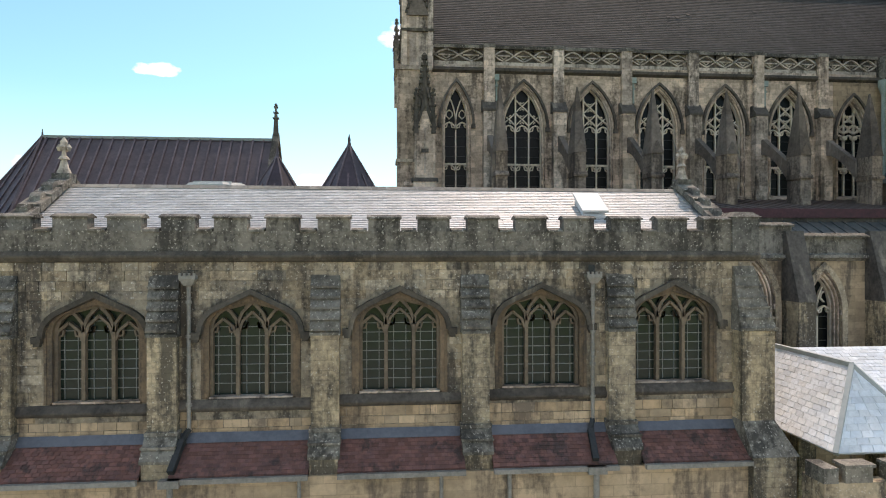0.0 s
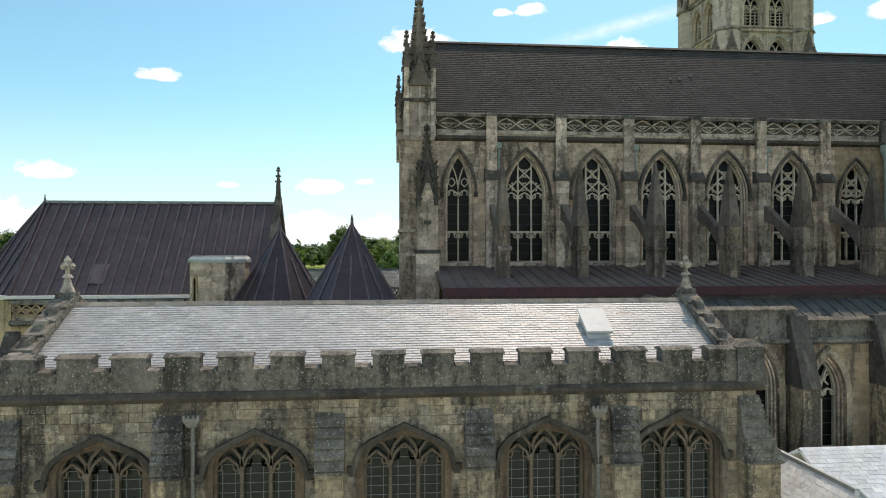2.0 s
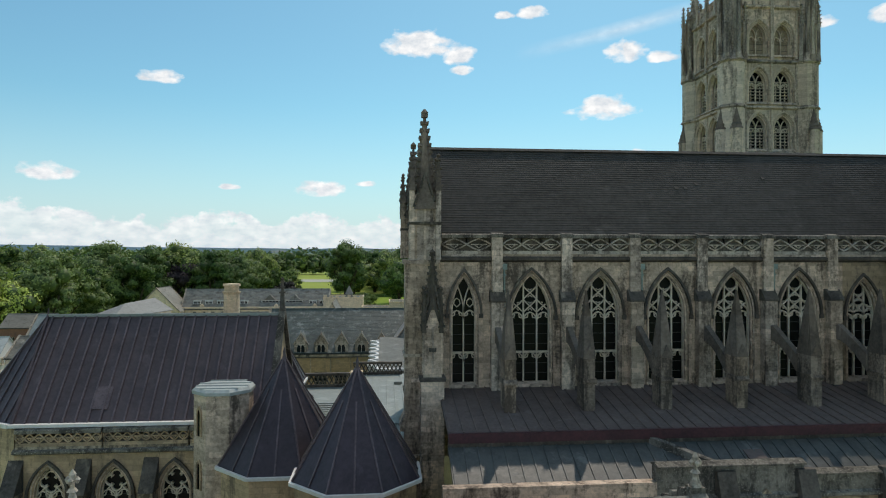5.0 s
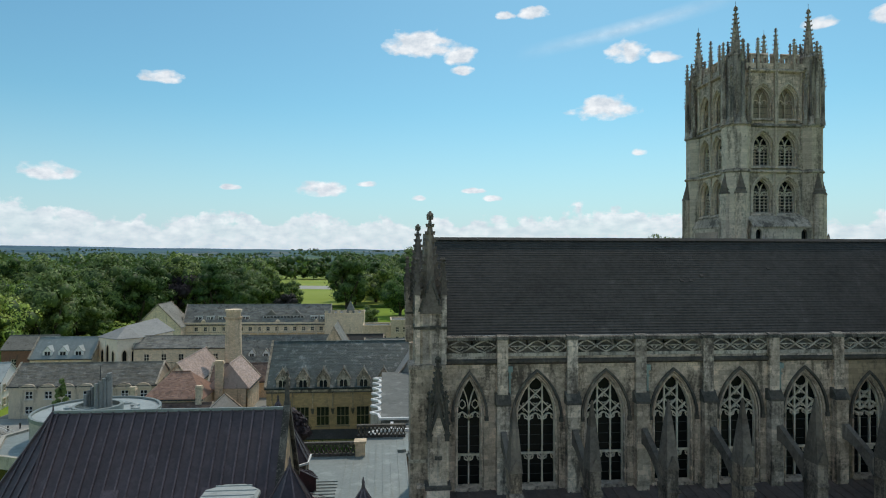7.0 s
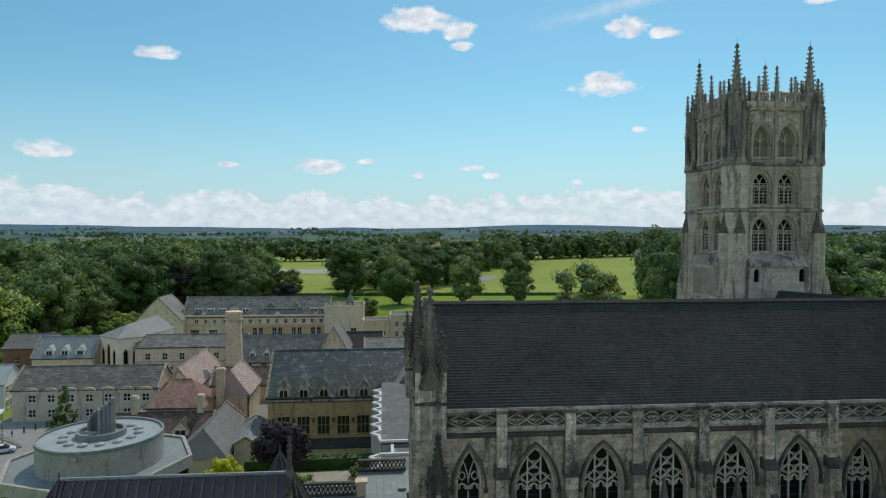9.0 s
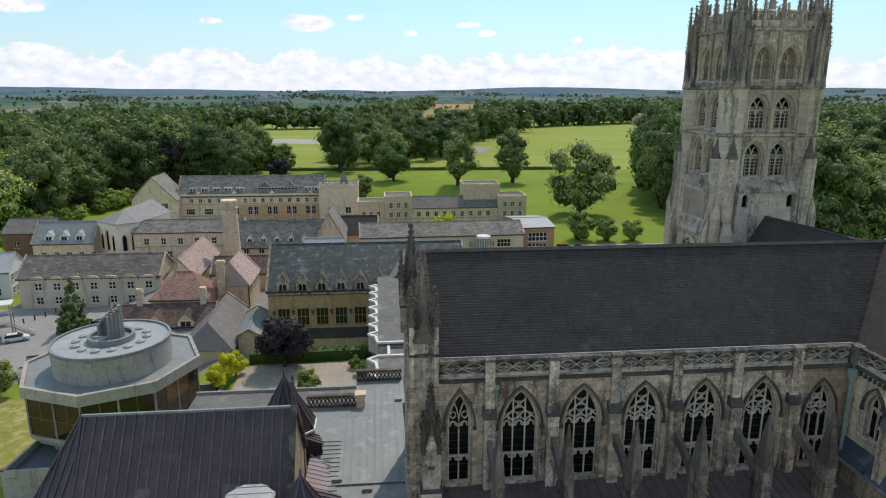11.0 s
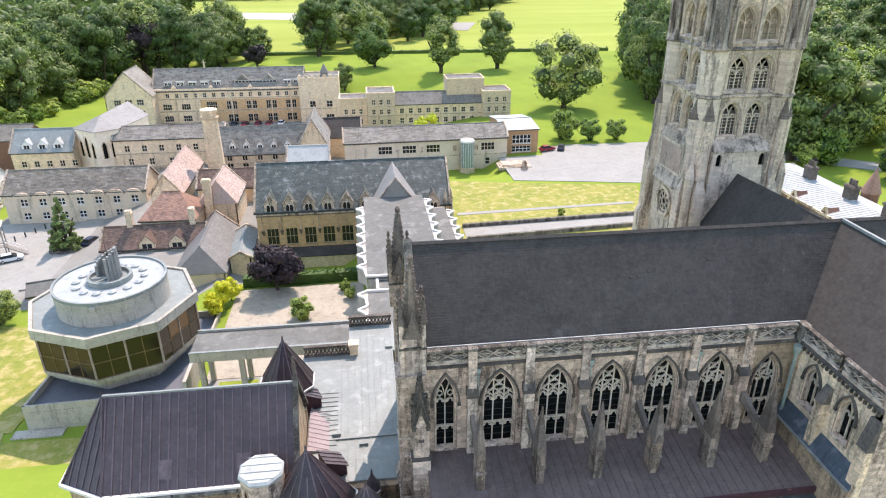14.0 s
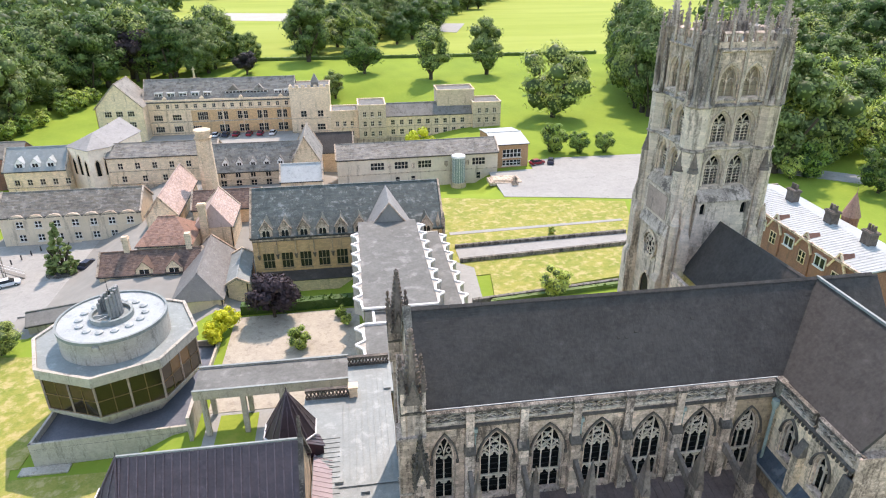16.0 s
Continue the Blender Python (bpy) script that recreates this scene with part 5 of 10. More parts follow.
    for (px, py, top) in ((1.95, 36.25, 31.1), (1.75, 45.4, 30.8)):
        p = part("pinnacle", B(), STONE_NAVE, church, "tall crocketed stone pinnacle")
        bm = B()
        box(bm, px - 0.75, px + 0.75, py - 0.75, py + 0.75, 22.85, 26.4)
        for s in (-1, 1):
            for t in (-1, 1):
                box(bm, px + s * 0.72 - 0.14, px + s * 0.72 + 0.14, py + t * 0.72 - 0.14, py + t * 0.72 + 0.14, 22.85, 27.0)
        for s in (-1, 0, 1):
            for z0, z1 in ((22.9, 24.7), (24.95, 26.3)):
                box(bm, px + s * 0.5 - 0.06, px + s * 0.5 + 0.06, py - 0.82, py - 0.74, z0, z1)
        for s in (-1, 1):
            line(bm, [(px + s * 0.25 + x, 26.0 + z) for x, z in arch(0.25, 0.35, 4)], 0.07, py - 0.82, py - 0.74)
        part("shaft", bm, STONE_NAVE, p)
        bm = B()
        box(bm, px - 0.9, px + 0.9, py - 0.9, py + 0.9, 24.75, 24.9)
        rnd = random.Random(3)
        for i in range(30):
            s, t = rnd.choice((-1, 1)), rnd.random()
            x, z = px + s * (0.62 - 0.62 * t), 25.7 + 1.8 * t
            drum(bm, x, py - 0.9, 0.1, 0.04, z - 0.05, z + 0.16, 5)
            drum(bm, px + s * 0.86, py + (x - px), 0.1, 0.04, z - 0.05, z + 0.16, 5)
        part("foliage", bm, STONE_BLACK, p, "dark carved crockets")
        bm = B()
        for s in (-1, 1):
            prism(bm, [(px - 0.62, 25.6), (px, 27.3), (px + 0.62, 25.6)], "y", py + s * 0.84 - 0.08, py + s * 0.84 + 0.08)
            prism(bm, [(py - 0.62, 25.6), (py, 27.3), (py + 0.62, 25.6)], "x", px + s * 0.84 - 0.08, px + s * 0.84 + 0.08)
            for t in (-1, 1):
                spire(bm, px + s * 0.72, py + t * 0.72, 0.26, 26.6, 28.5, 4, 4)
        part("gablet", bm, STONE_SOOT, p)
        bm = B()
        spire(bm, px, py, 0.72, 26.4, top - 0.15, 11)
        part("spire", bm, STONE_SOOT, p)
    # the slim pinnacle that stands before the corner
    p = part("pinnacle", B(), STONE_NAVE, church, "slim crocketed pinnacle on a square pier")
    bm = box(B(), 1.68, 2.9, 34.3, 35.28, 0.3, 16.5)
    box(bm, 1.8, 2.78, 34.42, 35.28, 16.6, 20.2)
    for x in (1.8, 2.29, 2.78):
        box(bm, x - 0.06, x + 0.06, 34.36, 34.5, 16.9, 19.3)
    part("shaft", bm, STONE_NAVE, p)
    part("string_course", box(box(B(), 1.6, 2.98, 34.22, 35.27, 16.45, 16.65), 2.1, 2.48, 34.34, 34.5, 18.0, 18.2), STONE_DARK, p)
    bm = B()
    for dy in (34.34, 34.98):
        prism(bm, [(1.8, 19.5), (2.29, 21.0), (2.78, 19.5), (2.62, 19.5), (2.29, 20.5), (1.96, 19.5)], "y", dy, dy + 0.12)
    for s in (-1, 1):
        for t in (-1, 1):
            spire(bm, 2.29 + s * 0.46, 34.82 + t * 0.42, 0.17, 19.0, 21.3, 4, 4)
    rnd = random.Random(8)
    for i in range(60):
        f = rnd.random()
        q = rnd.choice((-1, 1)) * (0.52 - 0.42 * f)
        drum(bm, 2.29 + q, 34.32 + 0.2 * f, 0.09, 0.03, 19.4 + 2.1 * f, 19.62 + 2.1 * f, 5)
    spire(bm, 2.29, 34.82, 0.48, 20.2, 23.2, 9)
    part("spire", bm, STONE_BLACK, p)


def aisles():
    bm = B()
    slope(bm, [(2.7, 30.2, 14.85), (29.3, 30.2, 14.85), (29.3, NY, 15.75), (2.7, NY, 15.75)], 0.15)
    part("aisle_roof", bm, AISLE_METAL, church, "grey-brown metal aisle roof with standing seams")
    seams(church, (2.8, 30.2, 14.87), (29.2, 30.2, 14.87), (2.8, NY, 15.77), (29.2, NY, 15.77), 0.62, AISLE_METAL, 0.07)
    part("fascia", box(B(), 2.7, 29.3, 30.02, 30.2, 14.42, 14.87), COPPER_RED, church, "maroon metal fascia")
    # strip in black stone paints the shade of the gap under the fascia
    part("wall", box(B(), 2.7, 29.3, 30.12, 30.4, 13.8, 14.6), STONE_BLACK, church)
    bm = B()
    slope(bm, [(2.7, 27.7, 13.05), (29.0, 27.7, 13.05), (29.0, 30.1, 14.22), (2.7, 30.1, 14.22)], 0.15)
    part("aisle_roof", bm, SLATE_LEAD, church, "green-grey metal roof of the chapels")
    seams(church, (2.8, 27.7, 13.07), (28.9, 27.7, 13.07), (2.8, 30.1, 14.24), (28.9, 30.1, 14.24), 0.62, SLATE_LEAD, 0.06)
    part("roof_divider", hexa(B(), [(15.0, 28.0, 13.1), (15.35, 28.0, 13.1), (12.6, 30.05, 14.1), (12.25, 30.05, 14.1)], [(15.0, 28.0, 13.65), (15.35, 28.0, 13.65), (12.6, 30.05, 14.5), (12.25, 30.05, 14.5)]), STONE_COPE, church, "raised stone divider across the lower roof")
    part("roof_hatch", slope(B(), [(16.6, 28.9, 13.72), (17.5, 28.9, 13.72), (17.5, 29.5, 13.97), (16.6, 29.5, 13.97)], 0.12), AISLE_METAL, church)
    # chapel wall towards the camera
    holes = [(16.5, 1.6, 7.6, 10.5, 12.25), (19.8, 1.4, 7.6, 10.2, 11.7), (24.3, 1.5, 7.6, 9.9, 11.6)]
    bm = B()
    arched_wall(bm, 11.5, 29.0, 0.3, 12.6, 27.6, 28.1, holes)
    part("wall", bm, STONE_YELLOW, church)
    for cx, w, sill, spring, apex in holes:
        gothic_window(church, w, sill, spring, apex, 2, pose(cx, 27.6, 0))
        bm = B()
        line(bm, [(cx - w * 0.7, sill)] + [(cx + x, spring - 0.1 + z) for x, z in arch(w * 0.7, apex - spring + 0.55)] + [(cx + w * 0.7, sill)], 0.26, 27.38, 27.62)
        part("outer_arch", bm, STONE_FRONT, church)
    for x0, x1, top in ((11.5, 18.3, 14.1), (18.3, 29.0, 13.62)):
        bm = B()
        box(bm, x0, x1, 27.5, 27.95, 12.6, top - 0.2)
        prism(bm, [(27.3, top - 0.2), (28.1, top - 0.2), (28.1, top - 0.12), (27.7, top), (27.3, top - 0.12)], "x", x0, x1)
        prism(bm, [(27.6, 12.35), (27.3, 12.5), (27.3, 12.62), (27.6, 12.75)], "x", x0, x1)
        part("parapet", bm, STONE_COPE, church)
    for x in (14.6, 18.3, 22.3, 26.3):
        b = part("buttress", box(B(), x - 0.4, x + 0.4, 26.4, 27.6, 0.3, 10.6), STONE_BUTT, church, "stepped chapel buttress")
        bm = B()
        prism(bm, [(26.35, 10.6), (27.3, 13.7), (27.6, 13.7), (27.6, 10.6)], "x", x - 0.42, x + 0.42)
        part("weathering", bm, STONE_DARK, b)
    part("end_wall", box(B(), 2.2, 11.5, 27.4, 27.9, 0.3, 13.3), STONE_NAVE, church)


def transept():
    west = 29.7
    m = pose(west, NY, 0, 0, 0, -90)
    bm = B()
    holes = [(2.2, 1.35, 18.7, 20.7, 21.9), (5.7, 1.35, 18.7, 20.7, 21.9)]
    arched_wall(bm, 0.0, 8.2, 10.0, 22.8, 0, 0.6, holes)
    shared_mesh("wall", bm, STONE_WEST, church, m)
    # the same added filler behind the transept parapet
    shared_mesh("gutter_wall", box(B(), 0.0, 8.2, 0.25, 0.5, 22.8, 24.1), STONE_DARK, church, m)
    for h in holes:
        gothic_window(church, h[1], h[2], h[3], h[4], 2, m @ pose(h[0], 0, 0), hood_stone=STONE_SOOT, stone=STONE_TRACERY)
    bm = B()
    prism(bm, [(0, 22.7), (-0.22, 22.82), (-0.22, 22.95), (0, 23.05)], "x", 0, 8.2)
    shared_mesh("string_course", bm, STONE_DARK, church, m)
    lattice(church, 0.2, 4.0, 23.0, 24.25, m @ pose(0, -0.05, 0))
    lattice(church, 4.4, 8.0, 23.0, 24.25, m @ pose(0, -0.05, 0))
    bm = B()
    box(bm, 3.5, 4.15, -0.6, 0.02, 10.0, 20.4)
    box(bm, 3.44, 4.21, -0.66, 0.02, 20.2, 20.4)
    box(bm, 7.6, 8.4, -0.5, 0.02, 10.0, 20.0)
    shared_mesh("buttress", bm, STONE_WEST, church, m)
    bm = B()
    hexa(bm, [(3.44, -0.66, 20.4), (4.21, -0.66, 20.4), (4.21, 0, 20.4), (3.44, 0, 20.4)], [(3.5, -0.1, 21.6), (4.15, -0.1, 21.6), (4.15, 0, 21.6), (3.5, 0, 21.6)])
    hexa(bm, [(7.55, -0.56, 20.0), (8.45, -0.56, 20.0), (8.45, 0, 20.0), (7.55, 0, 20.0)], [(7.6, -0.2, 22.2), (8.4, -0.2, 22.2), (8.4, 0, 22.2), (7.6, 0, 22.2)])
    shared_mesh("weathering", bm, STONE_DARK, church, m)
    for i in range(20):
        shared_mesh("corbel", box(B(), 0.3 + i * 0.4, 0.46 + i * 0.4, -0.16, 0.02, 22.45, 22.68), STONE_DARK, church, m)
    # lean-to roof and wall below it
    bm = B()
    slope(bm, [(29.0, 27.8, 16.7), (29.0, 35.9, 16.7), (29.7, 35.9, 18.0), (29.7, 27.8, 18.0)], 0.12)
    part("aisle_roof", bm, LEAD_BLUE, church, "blue lead lean-to roof")
    part("gutter_edge", rod(B(), (28.92, 27.8, 16.75), (28.92, 35.9, 16.75), 0.14), LEAD, church)
    seams(church, (29.0, 27.9, 16.72), (29.0, 35.8, 16.72), (29.7, 27.9, 18.02), (29.7, 35.8, 18.02), 0.8, LEAD_BLUE, 0.07)
    part("wall", box(B(), 28.92, 29.3, 27.7, 35.9, 10.0, 16.65), STONE_YELLOW, church)
    part("wall", box(B(), 29.7, 40.0, 27.7, 28.3, 0.3, 24.0), STONE_NAVE, church)
    # roof
    x0, xr, x1 = 29.95, 34.8, 39.65
    bm = B()
    slope(bm, [(x0, 28.2, 24.05), (x0, 36.3, 24.05), (xr, 41.1, 29.75), (xr, 28.2, 29.75)], 0.2)
    part("transept_roof", bm, SLATE_DARK, church)
    bm = B()
    slope(bm, [(x1, 28.2, 24.05), (x1, 36.3, 24.05), (xr, 41.1, 29.75), (xr, 28.2, 29.75)], 0.2)
    part("transept_roof", bm, SLATE_DARK, church)
    bm = B()
    slope(bm, [(30.9, 54.7, 23.9), (30.9, 45.8, 23.9), (34.1, 41.0, 29.7), (34.1, 54.7, 29.15)], 0.2)
    part("transept_roof", bm, SLATE_DARK, church)
    bm = B()
    slope(bm, [(39.4, 54.7, 23.9), (39.4, 45.8, 23.9), (34.1, 41.0, 29.7), (34.1, 54.7, 29.15)], 0.2)
    part("transept_roof", bm, SLATE_DARK, church)
    bm = B()
    prism(bm, [(x0, 23.5), (x1, 23.5), (xr, 29.6)], "y", 28.3, 28.5)
    part("gable", bm, STONE_NAVE, church)
    tiles("tile", church, (x0, 36.3, 24.07), (x0, 28.2, 24.07), (xr, 41.1, 29.77), (xr, 28.2, 29.77), 0.62, 0.19, SLATE_DARK, 0.034, 0.0, None, 0, 0.045)
    part("ridge_roll", rod(B(), (xr, 28.2, 29.85), (xr, 41.1, 29.85), 0.2), LEAD, church)
    part("wall", box(B(), 29.7, 30.1, 46.2, 54.7, 0.3, 24.0), STONE_NAVE, church)
    # filler box added over the hole where nave and transept parapets meet
    part("corner_pier", box(B(), 29.45, 30.3, 35.6, 36.5, 22.75, 24.24), STONE_COPE, church)
    pipe = part("downpipe", drum(B(), 29.3, 35.5, 0.12, 0.12, 17.0, 22.6, 8), COPPER_GREEN, church, "pale green lead downpipe in the corner")
    part("hopper", drum(drum(B(), 29.3, 35.5, 0.14, 0.3, 21.9, 22.4, 8), 29.3, 35.5, 0.3, 0.3, 22.4, 22.75, 8), COPPER_GREEN, pipe)


nave()
aisles()
transept()

# ---- the tower ----
tower = thing("church_tower", "tall square limestone bell tower with pierced battlements and pinnacles", "tower")
TX0, TX1, TY0, TY1 = 30.66, 37.54, 55.6, 62.5      # the axes of its corner turrets
TL = 6.89


def tower_face(m, west):
    """One face between the axes of two turrets, x = 0 to TL; the belfry wall is at y = 0 and the stages below stand proud."""
    c = TL / 2
    pairs = [c - 1.18, c + 1.18]
    for z0, z1, sill, spring, apex, louvre in ((31.6, 36.2, 32.5, 34.3, 35.6, True), (36.2, 40.3, 36.7, 38.35, 39.65, True), (40.3, 45.2, 40.95, 42.5, 43.85, False)):
        bm = B()
        arched_wall(bm, 0.3, TL - 0.3, z0, z1, 0.0, 0.7, [(x, 1.96, sill, spring, apex + 0.12) for x in pairs])
        shared_mesh("wall", bm, STONE_TOWER if z0 < 40 else STONE_NAVE, tower, m)
        for x in pairs:
            win = gothic_window(tower, 1.7, sill, spring, apex, 2, m @ pose(x, 0.12, 0), louvre=louvre, stone=STONE_TRACERY if louvre else STONE_TOWER, hood_stone=STONE_TOWER, glass=GLASS_DARK if louvre else STONE_BROWN, d=0.32)
            bm = B()
            line(bm, opening(0, 1.92, 0, spring - sill, apex - sill + 0.12), 0.12, -0.04, 0.25)
            line(bm, opening(0, 2.18, 0.1, spring - sill, apex - sill + 0.3), 0.11, -0.2, -0.07)
            prism(bm, [(-0.3, -0.2), (0.1, -0.2), (0.1, 0.08), (-0.2, -0.06)], "x", -1.1, 1.1)
            part("arch_order", bm, STONE_TOWER, win)
            if not louvre:
                bm = B()
                for i in range(-5, 6):
                    for s in (-1, 1):
                        bar(bm, (i * 0.34 - s * 0.9, 0.1), (i * 0.34 + s * 0.9, 2.2), 0.05, 0.4, 0.46)
                lat = [v for v in bm.verts if abs(v.co.x) > 0.84]
                bmesh.ops.delete(bm, geom=lat, context="VERTS")
                part("lattice", bm, STONE_TOWER, win, "pierced stone lattice")
            else:
                bm = B()
                for i in (-1, 1):
                    bar(bm, (i * 0.425, 0.0), (i * 0.425, spring - sill + 0.2), 0.06, 0.36, 0.44)
                for i in range(7):
                    bar(bm, (-0.83, 0.15 + 0.3 * i), (0.83, 0.15 + 0.3 * i), 0.055, 0.37, 0.43)
                part("lattice", bm, STONE_TOWER, win, "pierced stone lattice")
        for x in (c - 2.4, c, c + 2.4):
            bm = B()
            drum(bm, x, -0.06, 0.09, 0.09, z0 + 0.3, z1, 8)
            drum(bm, x, -0.06, 0.14, 0.14, z0 + 0.3, z0 + 0.5, 8)
            shared_mesh("wall_shaft", bm, STONE_TOWER, tower, m)
        bm = B()
        prism(bm, [(0.0, z1 - 0.14), (-0.24, z1 - 0.05), (-0.24, z1 + 0.05), (0.0, z1 + 0.22)], "x", 0.8, TL - 0.8)
        shared_mesh("string_course", bm, STONE_TURRET if z1 > 40 else STONE_TOWER, tower, m)
    # the stages below: a panelled wall with two small lights, then the thicker base
    low = -0.42 if west else -0.92
    bm = B()
    if west:
        box(bm, 0.5, TL - 0.5, -0.5, 0.3, 0.3, 31.3)
    else:
        box(bm, 0.5, TL - 0.5, -0.95, 0.3, 0.3, 26.5)
        arched_wall(bm, 0.6, TL - 0.6, 26.5, 31.3, low, 0.3, [(c - 2.1, 0.55, 29.9, 30.7, 31.1), (c + 2.1, 0.55, 29.9, 30.7, 31.1)])
        for x in (c - 2.1, c + 2.1):
            ob = glass_sheet("louvre", opening(x, 0.55, 29.9, 30.7, 31.1), low + 0.3, GLASS_DARK, tower)
            ob.matrix_basis = m
    shared_mesh("wall", bm, STONE_TOWER, tower, m)
    bm = B()
    prism(bm, [(low - 0.12, 31.22), (low - 0.12, 31.36), (0.0, 32.4), (0.2, 32.4), (0.2, 31.22)], "x", 0.7, TL - 0.7)
    shared_mesh("weathering", bm, STONE_TURRET, tower, m)
    if west:
        bm = B()
        prism(bm, [(-0.95, 26.9), (-0.95, 27.0), (-0.5, 28.1), (0.0, 28.1), (0.0, 26.9)], "x", 0.9, TL - 0.9)
        shared_mesh("weathering", bm, STONE_TURRET, tower, m)
    # pierced battlements
    bm = B()
    box(bm, 0.7, TL - 0.7, -0.02, 0.28, 45.2, 45.9)
    prism(bm, [(0.0, 45.0), (-0.25, 45.12), (-0.25, 45.24), (0.0, 45.36)], "x", 0.7, TL - 0.7)
    shared_mesh("parapet", bm, STONE_NAVE, tower, m)
    for i in range(5):
        x = c - 2.3 + i * 0.98
        bm = B()
        box(bm, x, x + 0.2, -0.02, 0.28, 45.9, 46.62)
        box(bm, x + 0.44, x + 0.64, -0.02, 0.28, 45.9, 46.62)
        box(bm, x + 0.2, x + 0.44, -0.02, 0.28, 46.36, 46.62)
        prism(bm, [(-0.1, 46.62), (0.36, 46.62), (0.13, 46.8)], "x", x - 0.05, x + 0.69)
        shared_mesh("merlon", bm, STONE_NAVE, tower, m)
    for x, top, w in ((c, 48.9, 0.15), (c - 1.7, 48.0, 0.1), (c + 1.7, 48.0, 0.1)):
        bm = B()
        z = 40.4 if x == c else 45.2
        box(bm, x - w, x + w, -0.22, -0.22 + 2 * w, z, 46.9)
        spire(bm, x, -0.22 + w, w * 1.3, 46.9, top, 5, 4)
        shared_mesh("pinnacle", bm, STONE_TURRET, tower, m)
    if west:
        shared_mesh("panel", box(B(), 1.3, TL - 1.3, -0.56, -0.4, 28.4, 30.9), STONE_PINK, tower, m)
        bm = B()
        n, cx, cz, y = 32, c, 24.9, -0.5
        for r, w in ((1.4, 0.34), (1.02, 0.1), (0.36, 0.1)):
            line(bm, [(cx + r * math.cos(2 * math.pi * i / n), cz + r * math.sin(2 * math.pi * i / n)) for i in range(n + 1)], w, y - (0.22 if r > 1.2 else 0.06), y + 0.1)
        for i in range(8):
            a = 2 * math.pi * i / 8
            bar(bm, (cx + 0.35 * math.cos(a), cz + 0.35 * math.sin(a)), (cx + 1.3 * math.cos(a), cz + 1.3 * math.sin(a)), 0.1, y - 0.06, y + 0.1)
            b = a + math.pi / 8
            line(bm, [(cx + 0.74 * math.cos(b) + 0.22 * math.cos(2 * math.pi * j / 10), cz + 0.74 * math.sin(b) + 0.22 * math.sin(2 * math.pi * j / 10)) for j in range(11)], 0.06, y - 0.05, y + 0.08)
        win = shared_mesh("rose_window", bm, STONE_TOWER, tower, m)
        glass_sheet("pane", [(cx + 1.3 * math.cos(2 * math.pi * i / n), cz + 1.3 * math.sin(2 * math.pi * i / n)) for i in range(n)], y - 0.02, GLASS_DARK, win)
        bm = B()
        line(bm, [(cx - 1.1, 17.0)] + [(cx + x, 20.0 + z) for x, z in arch(1.1, 1.6)] + [(cx + 1.1, 17.0)], 0.25, y - 0.15, y + 0.1)
        lo = shared_mesh("window", bm, STONE_TOWER, tower, m)
        glass_sheet("pane", opening(cx, 2.1, 17.0, 20.0, 21.5), y - 0.02, GLASS_DARK, lo)


